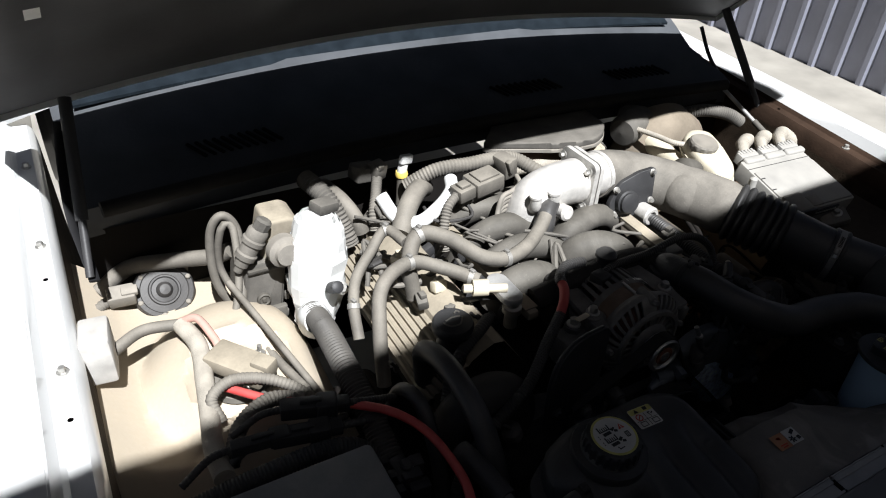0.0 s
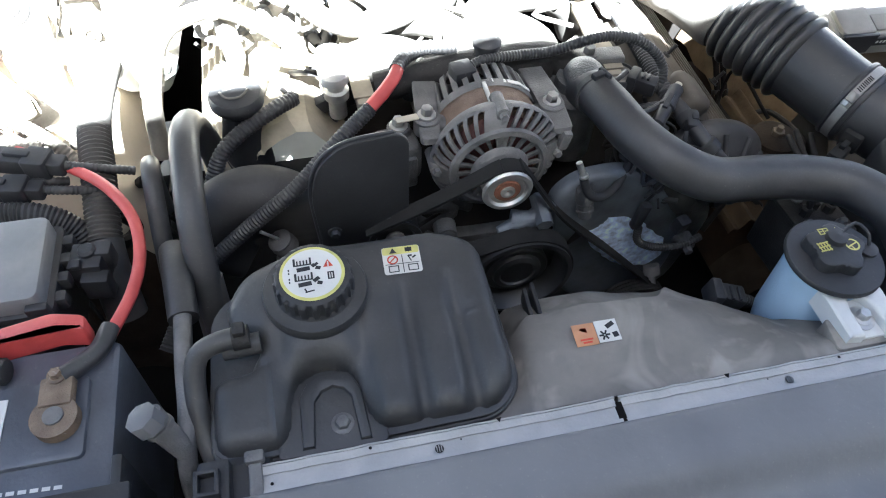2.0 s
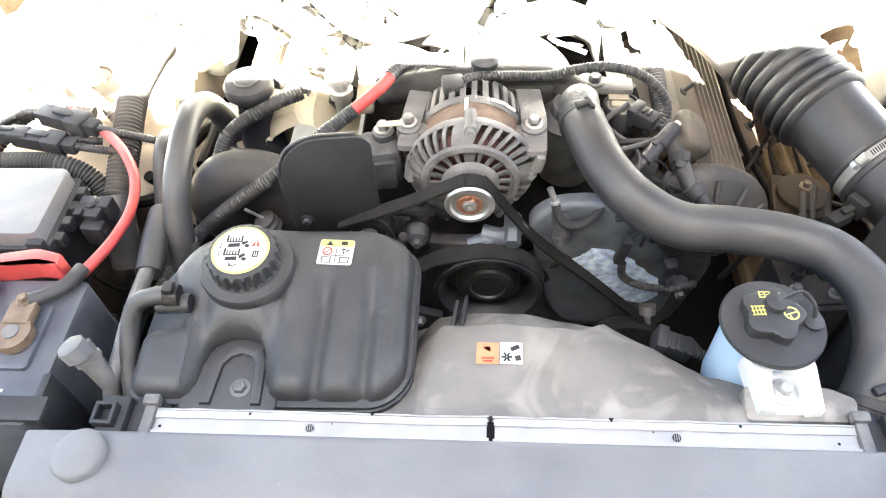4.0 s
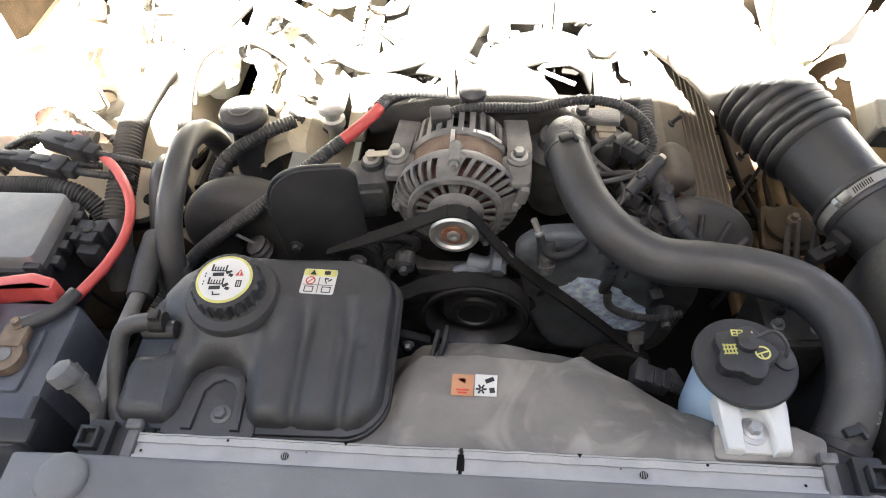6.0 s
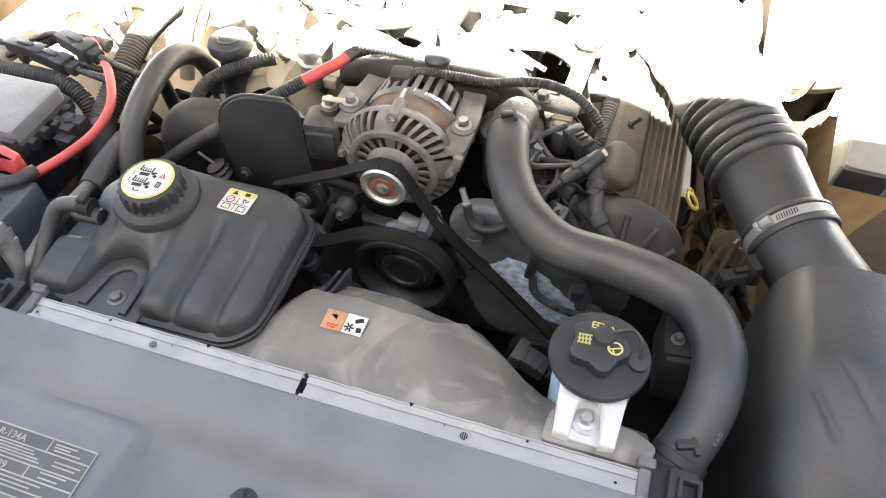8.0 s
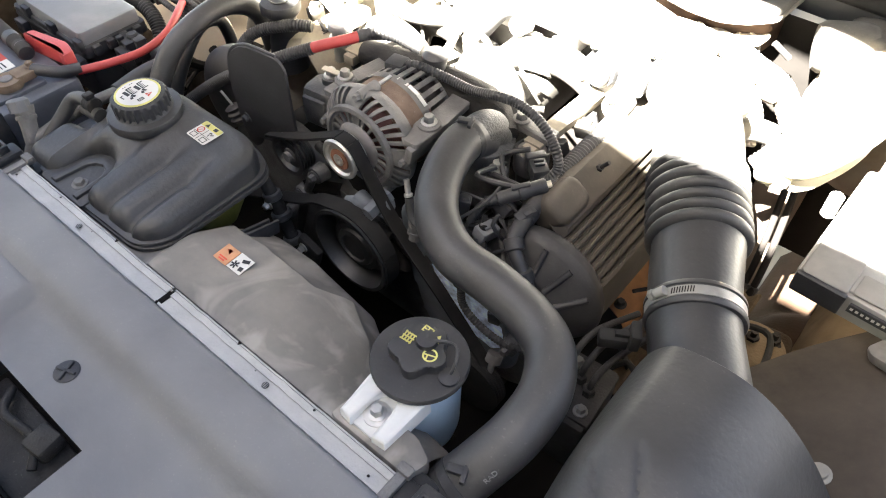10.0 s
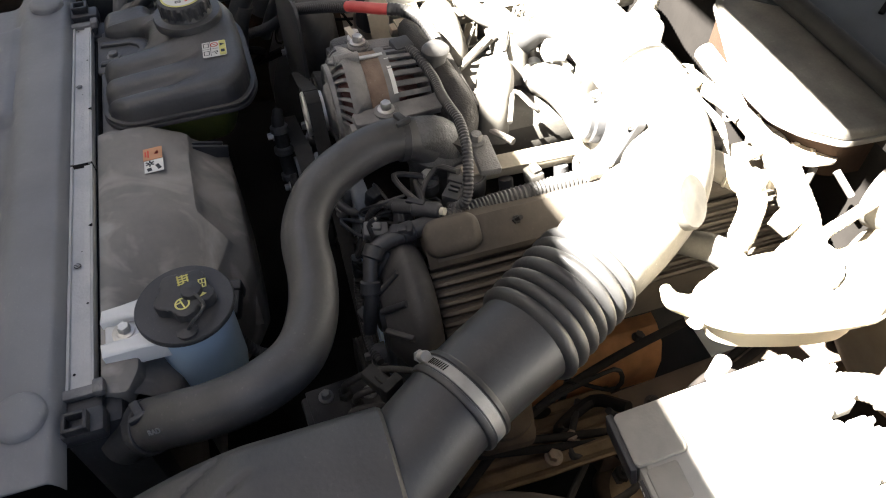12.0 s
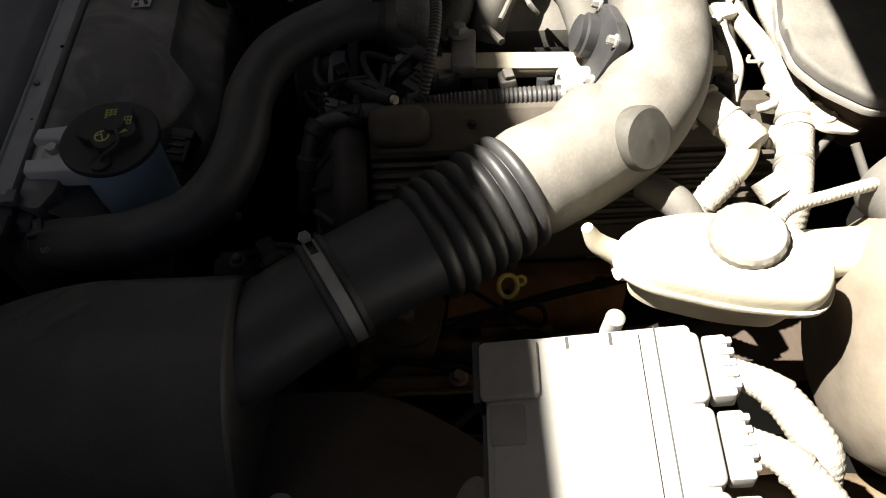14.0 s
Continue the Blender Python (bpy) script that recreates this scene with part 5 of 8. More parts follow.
# ---- belt drive ----


def belt(points, y, width=0.021, thick=0.004):
    """A flat ribbed belt standing across y along a line of (x, z)."""
    s = Shape()
    line, _ = smooth([(x, y, z) for x, z in points], 0.0, 0.01)
    rows = []
    for i, p in enumerate(line):
        d = (line[min(i + 1, len(line) - 1)] - line[max(i - 1, 0)]).normalized()
        n = Vector((-d.z, 0, d.x)) * thick
        rows.append([tuple(p + Vector((0, -width / 2, 0))), tuple(p + Vector((0, width / 2, 0))), tuple(p + n + Vector((0, width / 2, 0))), tuple(p + n + Vector((0, -width / 2, 0))), tuple(p + Vector((0, -width / 2, 0)))])
    return s.sheet(rows)


drive = thing("belt_drive", (0.05, 0.31, 0.5), "black ribbed drive belt round dark pulleys", "belt drive")


def arc(cx, cz, r, a0, a1, n=10):
    return [(cx + r * math.cos(radians(a0 + (a1 - a0) * k / n)), cz + r * math.sin(radians(a0 + (a1 - a0) * k / n))) for k in range(n + 1)]


pts = [(-0.205, 0.796), (-0.12, 0.833)] + arc(AX, AZ, 0.031, 118, 42, 6) + [(0.06, 0.77), (0.15, 0.672), (0.245, 0.565)]
part("belt", belt(pts, 0.322), BELT, drive)
pts = [(-0.31, 0.625), (-0.125, 0.718), (-0.07, 0.752)] + arc(-0.001, 0.694, 0.0765, 112, 20, 8) + arc(-0.001, 0.694, 0.0765, 20, -60, 6)
part("belt", belt(pts, 0.296, 0.026), BELT, drive)
s = Shape().lathe((-0.001, 0.312, 0.694), [(0.02, 0.0), (0.035, -0.002), (0.05, 0.006), (0.066, 0.004), (0.0735, -0.002), (0.0735, -0.026), (0.0775, -0.028), (0.0775, -0.033), (0.071, -0.033), (0.067, -0.024), (0.062, 0.002), (0.046, 0.004), (0.040, -0.006), (0.034, -0.008), (0.032, -0.018), (0.024, -0.019), (0.021, -0.015), (0.0, -0.015)], (0, 1, 0), 56)
pump = part("water_pump_pulley", s, GLOSSY, drive, "dark dished water pump pulley")
s = Shape().lathe((-0.001, 0.302, 0.694), [(0.046, 0.006), (0.047, -0.004), (0.044, -0.007), (0.036, -0.006), (0.034, -0.011), (0.026, -0.013), (0.024, -0.010), (0.0, -0.010)], (0, 1, 0), 48)
part("pump_hub", s, GLOSSY, pump, "black ringed hub")
s = Shape().lathe((-0.168, 0.348, 0.770), [(0.0, 0.0), (0.034, 0)] + [(0.034 - 0.002 * (k % 2), -0.003 * k) for k in range(1, 9)] + [(0.036, -0.026), (0.036, -0.029), (0.028, -0.029), (0.024, -0.022), (0.0, -0.022)], (0, 1, 0), 40)
idler = part("idler_pulley", s, GLOSSY, drive, "grooved idler pulley below the shield")
part("idler_bolt", Shape().lathe((-0.168, 0.326, 0.770), [(0.013, 0), (0.013, -0.003), (0.009, -0.004), (0.009, -0.010), (0, -0.010)], (0, 1, 0), 12), CAST, idler)
s = Shape().lathe((0.225, 0.325, 0.515), [(0.0, 0.0), (0.06, 0)] + [(0.06 - 0.002 * (k % 2), -0.003 * k) for k in range(1, 9)] + [(0.03, -0.028), (0.0, -0.028)], (0, 1, 0), 36)
part("steering_pump_pulley", s, BELT, drive)
s = Shape().tube([(-0.01, 0.325, 0.775), (0.02, 0.32, 0.775), (0.045, 0.335, 0.79)], 0.013).rod((0.03, 0.30, 0.782), (0.032, 0.345, 0.79), 0.012, 6).tube([(-0.03, 0.315, 0.765), (-0.005, 0.318, 0.77), (0.02, 0.32, 0.778)], [0.006, 0.012, 0.01])
part("pump_inlet", s, FACE, drive, "grey metal pipe stub")

shield = Shape().prism(fair([(-0.262, 0.775), (-0.158, 0.785), (-0.148, 0.80), (-0.147, 0.937), (-0.158, 0.950), (-0.225, 0.953), (-0.257, 0.928), (-0.268, 0.88)], 0.018, 5), -0.002, 0.003, Matrix.Translation((-0.205, 0.324, 0.0)) @ pose(0, 0, 0, 0, 0, 9) @ pose(0, 0, 0, 90, 0, 0) @ Matrix.Translation((0.205, 0, 0)), bevel=0.0015)
plate = thing("splash_shield", (-0.20, 0.322, 0.79), "flat black plastic splash shield beside the alternator", "shield")
part("plate", shield, BLACK, plate)
part("rim", Shape().tube([(x, 0.327 + 0.158 * (x + 0.205), z) for x, z in ((-0.263, 0.79), (-0.267, 0.88), (-0.258, 0.924), (-0.238, 0.945), (-0.21, 0.9525), (-0.165, 0.950))], 0.003, 8), BLACK, plate)
bolts("fixing_bolt", [(-0.245, 0.313, 0.815), (-0.172, 0.325, 0.805)], BLACK, plate, 0.006, (0, -1, 0), 0.006)

# ---- upper radiator hose ----
hose = thing("upper_radiator_hose", (0.3, 0.25, 0.80), "thick grey-black rubber radiator hose in an S-bend", "hose")
line = [(0.119, 0.455, 0.870), (0.119, 0.428, 0.892), (0.125, 0.388, 0.900), (0.142, 0.335, 0.894), (0.175, 0.288, 0.885), (0.225, 0.262, 0.872), (0.29, 0.258, 0.868), (0.345, 0.247, 0.868), (0.392, 0.222, 0.870), (0.418, 0.175, 0.870), (0.420, 0.125, 0.860), (0.408, 0.08, 0.842), (0.392, 0.045, 0.815), (0.385, 0.02, 0.79)]
part("rubber_tube", Shape().tube(line, 0.0285, 28), RUBBER, hose)
for at, d in (((0.1195, 0.422, 0.894), (0.02, -1, 0.15)), ((0.4005, 0.060, 0.8275), (-0.33, -0.8, -0.5))):
    s = Shape().lathe(at, [(0.0295, 0), (0.0305, 0.001), (0.0305, 0.011), (0.0295, 0.012)], d, 32)
    s.box((at[0] - 0.004, at[1] - 0.006, at[2] + 0.033), (0.018, 0.010, 0.008), (0, 0, 20), 0.002)
    s.box((at[0] + 0.006, at[1] - 0.004, at[2] + 0.033), (0.006, 0.022, 0.008), (0, 0, 20), 0.002)
    part("spring_clamp", s, BLACK, hose, "dark spring clamp")

thermo = thing("thermostat_housing", (0.135, 0.46, 0.80), "dusty cast thermostat housing with bolted outlet", "thermostat housing")
s = Shape().lathe((0.112, 0.468, 0.76), [(0.040, 0), (0.041, 0.085), (0.046, 0.088), (0.046, 0.104), (0.030, 0.112), (0.027, 0.125)], seg=32)
s.tube([(0.124, 0.478, 0.855), (0.122, 0.474, 0.878), (0.120, 0.458, 0.890), (0.119, 0.428, 0.893)], 0.0268, 24)
part("housing", s, TIMING, thermo)
for x, y in ((0.083, 0.477), (0.159, 0.439)):
    part("ear", Shape().lathe((x, y, 0.832), [(0.016, 0), (0.016, 0.016), (0.013, 0.018)], seg=18), TIMING, thermo)
bolts("housing_bolt", [(0.083, 0.477, 0.850), (0.159, 0.439, 0.850)], STEEL, thermo, 0.0085, h=0.010)

# ---- power steering reservoir ----
ps = thing("steering_fluid_reservoir", (0.295, 0.128, 0.75), "milky white steering-fluid reservoir with wide black cap", "fluid reservoir")
c = Vector((0.296, 0.117, 0))
part("bottle", Shape().lathe((c.x, c.y, 0.735), [(0.025, 0), (0.040, 0.008), (0.044, 0.03), (0.046, 0.145)], seg=40), BOTTLE, ps, "milky white bottle")
part("lid", Shape().lathe((c.x, c.y, 0.878), [(0.0525, 0), (0.054, 0.002), (0.054, 0.006), (0.0525, 0.008), (0.025, 0.0085)], seg=56), BLACK, ps, "wide flat black lid")
s = Shape().prism([(c.x - 0.003 + r * math.cos(a), c.y + 0.003 + r * math.sin(a)) for r, a in [(0.0300 + 0.0036 * math.cos(5 * math.tau * k / 60), math.tau * k / 60) for k in range(60)]], 0.886, 0.901, bevel=0.003)
cap = part("cap", s, BLACK, ps, "lobed black filler cap")
s = Shape().lathe((c.x, c.y + 0.012, 0.901), [(0.012, 0), (0.011, 0.006), (0, 0.008)], seg=20).tube([(c.x, c.y + 0.012, 0.905), (c.x + 0.028, c.y + 0.024, 0.908), (c.x + 0.040, c.y + 0.010, 0.902), (c.x + 0.040, c.y + 0.0, 0.888)], 0.002, 8).lathe((c.x + 0.040, c.y + 0.0, 0.886), [(0.011, 0), (0.011, 0.004), (0, 0.007)], seg=16)
part("tether", s, BLACK, cap)
capm = Matrix.Translation((c.x, c.y, 0.9013))
drawn = hoop(0.0135, 0.001, 0.0062, 0.0082, 28) + [bar(0.0135, 0.001, 0.0130, 0.0017, 20), bar(0.0120, -0.0025, 0.0017, 0.0070, 20)]
drawn += [bar(-0.0245 + 0.0036 * k, 0.004, 0.0018, 0.0125, 6) for k in range(4)] + [bar(-0.0190, 0.004 + 0.0050 * k, 0.0145, 0.0018, 6) for k in (-1, 0, 1)]
drawn += [[(0.0005, 0.0185), (0.0115, 0.0170), (0.0070, 0.0275)], bar(-0.0085, 0.0205, 0.0125, 0.0016), bar(-0.0085, 0.0275, 0.0125, 0.0016), bar(-0.0140, 0.0240, 0.0016, 0.0085), bar(-0.0030, 0.0240, 0.0016, 0.0085), bar(-0.0085, 0.0240, 0.0014, 0.0080), bar(-0.0115, 0.0240, 0.0034, 0.0013), bar(-0.0055, 0.0240, 0.0034, 0.0013)]
s = ink(drawn, capm, 0.0004)
part("pictogram", s, INK_YELLOW, cap, "yellow printed symbols")
u_line = [(-0.046, 0.0), (-0.044, -0.04), (-0.040, -0.088), (-0.019, -0.090), (-0.017, -0.058), (-0.014, -0.046), (-0.007, -0.039), (0.0, -0.037), (0.007, -0.039), (0.014, -0.046), (0.017, -0.058), (0.019, -0.090), (0.040, -0.088), (0.044, -0.04), (0.046, 0.0)]
part("bracket", Shape().prism([(c.x + 0.002 + x * 0.78, c.y - 0.008 + y * 0.96) for x, y in u_line], 0.848, 0.8735, bevel=0.005, seg=3), WHITE, ps, "white moulded mounting bracket with arched recess")
part("bracket_floor", Shape().prism(rounded(c.x - 0.028, c.y - 0.092, c.x + 0.032, c.y - 0.03, 0.004), 0.842, 0.8615, bevel=0.002), WHITE, ps)
part("bracket_bolt", Shape().lathe((0.297, 0.048, 0.8612), [(0.015, 0), (0.015, 0.002), (0.010, 0.003)], seg=28).bolt((0.297, 0.048, 0.863), 0.007, h=0.009), STEEL, ps)

# ---- air filter box and intake duct ----
air = thing("air_filter_box", (0.6, 0.1, 0.5), "large dusty black air filter box", "air filter box")


def lid_height(x, y):
    """A barrel-shaped lid falling away to the front and to the wing."""
    z = 0.922 - (3.4 if x < 0.555 else 5.0) * (x - 0.555) ** 2 - 1.0 * max(0.0, 0.16 - y) ** 1.5
    z -= 34.0 * max(0.0, 0.506 - x) ** 2
    for gx, gy in ((0.513, 0.110), (0.541, 0.135)):
        along = (y - gy) * 0.87 - (x - gx) * 0.49
        off = (x - gx) * 0.87 + (y - gy) * 0.49
        if abs(along) < 0.034:
            z -= 0.005 * math.exp(-((off / 0.0035) ** 2)) * min(1.0, (0.034 - abs(along)) / 0.008)
    return z


rows = []
for i in range(73):
    y = 0.284 - 0.37 * i / 72
    xl = float(np.interp(y, (-0.09, -0.04, 0.0, 0.04, 0.13, 0.208, 0.274, 0.29), (0.60, 0.535, 0.497, 0.484, 0.477, 0.475, 0.476, 0.480)))
    xr = 0.735
    side = [(xl - 0.008, y, 0.50), (xl - 0.006, y, 0.80 - 0.05 * (0.29 - y)), (xl - 0.003, y, lid_height(xl, y) - 0.014), (xl - 0.001, y, lid_height(xl, y) - 0.004)]
    rows.append(side + [(xl + 0.003 + (xr - xl) * k / 64, y, lid_height(xl + 0.003 + (xr - xl) * k / 64, y)) for k in range(65)] + [(xr + 0.012, y, 0.66), (xr + 0.014, y, 0.50)])
s = Shape().sheet(rows)
s.sheet([rows[0], [(x, y + 0.004, z - 0.005) for x, y, z in rows[0]], [(x, y + 0.005, min(z - 0.02, 0.82)) for x, y, z in rows[0]], [(x, y + 0.005, 0.50) for x, y, z in rows[0]]][::-1])
s.sheet([rows[-1], [(x, y, 0.50) for x, y, z in rows[-1]]])
part("lid", s, TANK, air, "domed black lid with pressed grooves", sharp=45)
s = Shape().tube([(0.645, 0.262, 0.80), (0.648, 0.272, 0.815), (0.67, 0.272, 0.815), (0.672, 0.262, 0.80)], 0.0022, 8)
part("wire_clip", s, STEEL, air)

duct = thing("intake_duct", (0.4, 0.5, 0.80), "dusty black intake duct with bellows and a band clamp", "intake duct")
DUCT = [(0.600, 0.200, 0.850), (0.545, 0.285, 0.856), (0.505, 0.345, 0.862), (0.478, 0.395, 0.868), (0.447, 0.463, 0.877)]
s = Shape().tube(DUCT, [0.052, 0.052, 0.052, 0.053, 0.0555], 36)
part("sensor_pipe", s, DUCTRUB, duct)
bell = [(0.453, 0.452, 0.876), (0.437, 0.481, 0.879), (0.420, 0.510, 0.883), (0.404, 0.540, 0.887), (0.391, 0.563, 0.890)]
line, rad = smooth(bell, [0.060, 0.061, 0.061, 0.0615, 0.061], 0.0006)
s = Shape()
verts, faces, seg = [], [], 44
up = Vector((0, 0, 1))
length = len(line)
for i, p in enumerate(line):
    d = (line[min(i + 1, length - 1)] - line[max(i - 1, 0)]).normalized()
    side = d.cross(up).normalized()
    top = side.cross(d)
    k = 7.0 * min(1.0, max(0.0, (i / length - 0.04) / 0.92))
    q = rad[i] * (0.90 + 0.16 * abs(math.sin(math.pi * k)) ** 0.55)
    verts += [p + side * (q * math.cos(math.tau * k / seg)) + top * (q * math.sin(math.tau * k / seg)) for k in range(seg)]
for i in range(length - 1):
    faces += [(i * seg + k, i * seg + (k + 1) % seg, (i + 1) * seg + (k + 1) % seg, (i + 1) * seg + k) for k in range(seg)]
s.add(verts, faces)
part("bellows", s, DUCTRUB, duct, "seven-ribbed rubber bellows", sharp=70)
s = Shape().tube([(0.392, 0.561, 0.890), (0.385, 0.575, 0.892), (0.357, 0.632, 0.897), (0.318, 0.688, 0.903), (0.262, 0.728, 0.915), (0.20, 0.741, 0.930), (0.150, 0.738, 0.942)], [0.057, 0.060, 0.058, 0.057, 0.055, 0.053, 0.052], 36)
part("elbow", s, DUSTY_RUBBER, duct, "smooth dust-covered moulded elbow")
d = Vector((0.55, 0.45, 0.55)).normalized()
s = Shape().lathe(Vector((0.347, 0.662, 0.912)), [(0.033, -0.02), (0.033, 0.046), (0.030, 0.050), (0.0, 0.052)], d, 32)
part("bulge", Shape().lathe(Vector((0.325, 0.640, 0.905)), [(0.048, 0), (0.044, 0.018), (0.034, 0.032), (0.018, 0.040), (0, 0.042)], (-0.6, -0.62, 0.25), 28), DUSTY_RUBBER, duct)
part("resonator_boss", s, INTAKE, duct, "round plugged boss")
ax = Vector((0.478, 0.395, 0.868)) - Vector((0.505, 0.345, 0.862))
at = Vector((0.492, 0.370, 0.865))
s = Shape().lathe(at, [(0.0525, -0.015), (0.0555, -0.0145), (0.0572, -0.012), (0.0572, -0.0085), (0.0552, -0.0075), (0.0552, 0.0075), (0.0572, 0.0085), (0.0572, 0.012), (0.0555, 0.0145), (0.0525, 0.015)], ax, 52)
part("cuff", s, DUCTRUB, duct, "black rubber cuff with two raised beads")
s = Shape().lathe(at, [(0.0553, -0.0062), (0.0562, -0.0058), (0.0562, 0.0058), (0.0553, 0.0062)], ax, 52)
band = part("band_clamp", s, CLAMPSTEEL, duct, "dull slotted steel band clamp")
axis = ax.normalized()
low = (Vector((0.445, 0.352, 0.902)) - at)
low = (low - axis * low.dot(axis)).normalized()
side = axis.cross(low)


def on_band(turn, lift, along=0.0):
    """A place round the clamp: degrees from the screw, height over the band."""
    q = radians(turn)
    return at + (low * math.cos(q) + side * math.sin(q)) * (0.0562 + lift) + axis * along


way = (on_band(-9, 0.005) - on_band(9, 0.005)).normalized()
part("clamp_screw", Shape().lathe(on_band(9, 0.0045), [(0.0, 0), (0.0052, 0), (0.0060, 0.001), (0.0060, 0.013), (0.0045, 0.014)], way, 18), CLAMPSTEEL, band, "worm housing")
part("clamp_screw", Shape().lathe(on_band(-4.5, 0.0045), [(0.0042, 0), (0.0068, 0.0005), (0.0068, 0.0055), (0.0058, 0.007), (0.0, 0.007)], way, 6), STEEL, band, "hexagon screw head")
for k in range(9):
    e0, e1 = on_band(14 + 3.0 * k, 0.0004, -0.0036), on_band(15.2 + 3.0 * k, 0.0004, 0.0036)
    part("band_slot", Shape().rod(e0, e1, 0.0006, 6), SHADEBLACK, band)
s = Shape().box((0.432, 0.297, 0.845), (0.034, 0.018, 0.018), (0, 0, 30), 0.003).box((0.452, 0.308, 0.856), (0.012, 0.026, 0.028), (0, 0, 30), 0.003).box((0.440, 0.302, 0.857), (0.018, 0.008, 0.006), (0, 0, 30), 0.001)
part("airflow_sensor_plug", s, BELT, duct)

# ---- control module ----
ecm = thing("control_module", (0.66, 0.60, 0.80), "dusty grey engine control module box with three plugs", "control module")
tilt = Matrix.Translation((0.555, 0.512, 0.866)) @ pose(0, 0, 0, 13, 0, -3)
s = Shape().prism(rounded(0, 0, 0.205, 0.185, 0.006), -0.045, 0.0, tilt, bevel=0.003)
s.prism(rounded(0.004, 0.006, 0.2, 0.14, 0.004), 0.0, 0.004, tilt, bevel=0.002)
part("housing", s, MODULE, ecm, "dusty grey cast housing")
s = Shape().prism(rounded(0.004, -0.004, 0.06, 0.05, 0.006), 0.003, 0.010, tilt, bevel=0.003).prism(rounded(0.064, 0.004, 0.10, 0.035, 0.003), 0.003, 0.006, tilt, bevel=0.001)
part("clip_cover", s, mat("grey_clip_plastic", (0.20, 0.19, 0.175), 0.6, dust=0.4), ecm, "grey clipped end cover")
s = Shape()
for y in (0.150,):
    s.box(tuple(tilt @ Vector((0.1, y + 0.004, 0.0004))), (0.2, 0.0012, 0.0012), (13, 0, -3), 0.0)
part("seam", s, INK_BLACK, ecm)
for k in range(3):
    x = 0.010 + 0.068 * k
    s = Shape().prism(rounded(x, 0.170, x + 0.064, 0.190, 0.007), -0.02, 0.007, tilt, bevel=0.005, seg=3)
    plug = part("plug", s, MODULE, ecm, "grey multi-pin plug")
    s = Shape().prism(rounded(x + 0.004, 0.192, x + 0.060, 0.212, 0.003), -0.022, 0.003, tilt, bevel=0.002)
    part("plug_shell", s, MODULE, plug)
    for j in range(5):
        part("latch", Shape().prism(rounded(x + 0.008 + 0.010 * j, 0.203, x + 0.014 + 0.010 * j, 0.216, 0.0015), -0.018, 0.005, tilt, bevel=0.001), MODULE, plug)
for x in (0.055, 0.125):
    part("slot", Shape().prism(rounded(0.004, 0.045 + x * 0.55, 0.016, 0.048 + x * 0.55, 0.001), 0.0035, 0.0045, tilt), INK_BLACK, ecm)
part("clip_face", Shape().prism(rounded(0.002, -0.010, 0.062, -0.003, 0.002), -0.030, 0.009, tilt, bevel=0.002), BLACK, ecm, "dark face of the end clip")
strip = part("label_strip", Shape().prism(rounded(0.068, -0.0042, 0.15, -0.0008, 0.0005), -0.022, -0.006, tilt), BLACK, ecm, "dark label strip with pale bars")
for k in range(12):
    part("print_bar", Shape().prism(rounded(0.071 + 0.0062 * k, -0.0046, 0.0745 + 0.0062 * k, -0.0040, 0.0001), -0.016, -0.011, tilt), PAPER, strip)
part("mount_stud", Shape().lathe(tilt @ Vector((-0.012, 0.12, -0.01)), [(0.009, -0.02), (0.009, 0.012), (0.005, 0.016), (0, 0.017)], seg=18), MODULE, ecm)
# its harness
for k, (x, end) in enumerate(((0.63, (0.78, 0.80, 0.86)), (0.69, (0.80, 0.79, 0.85)), (0.755, (0.81, 0.78, 0.84)))):
    y, z = 0.725 - 0.004 * k, 0.905
    s = Shape().tube([(x - 0.02, y - 0.006, z), (x + 0.005, y + 0.022, z + 0.008), (x + 0.05, y + 0.045, z), (x + 0.08, y + 0.05 - 0.01 * k, z - 0.03), end], [0.012, 0.015, 0.018, 0.018, 0.016], 20, ridge=(0.0052, 0.024))
    harness = solo("module_harness", s, PALE, "dusty ribbed harness leading from the control module", "cable harness", "control module harnesses")
    part("tape_collar", Shape().lathe((x + 0.001, y + 0.017, z + 0.006), [(0.0135, 0), (0.0165, 0.002), (0.0165, 0.014), (0.015, 0.016)], (0.6, 0.7, 0.15), 22), PALE, harness)

# ---- brake master cylinder ----
brake = thing("brake_fluid_reservoir", (0.50, 0.74, 0.84), "yellowed translucent brake-fluid reservoir on its cylinder", "fluid reservoir")
m = Matrix.Translation((0.503, 0.735, 0.0)) @ pose(0, 0, 0, 0, 0, -14)
body = fair([(-0.045, 0.06), (-0.048, -0.03), (-0.03, -0.085), (0.012, -0.092), (0.032, -0.06), (0.046, 0.02), (0.044, 0.085), (0.0, 0.098)], 0.03, 5)


def reservoir_tilt(x, y, z):
    return (x, y, z + 0.16 * y)


levels = ((0.0, 0.852), (0.70, 0.852), (0.80, 0.856), (0.83, 0.866), (0.84, 0.882), (0.95, 0.888), (1.0, 0.894), (1.0, 0.898), (1.05, 0.899), (1.06, 0.902), (1.05, 0.905), (1.0, 0.906), (0.995, 0.914), (0.975, 0.921), (0.94, 0.926), (0.88, 0.929), (0.78, 0.931), (0.5, 0.933), (0.0, 0.933))
ring = body + body[:1]
s = Shape().sheet([[tuple(m @ Vector(reservoir_tilt(x * k, y * k, z))) for x, y in ring] for k, z in levels])
part("bottle", s, CREAM, brake, "yellowed plastic bottle")
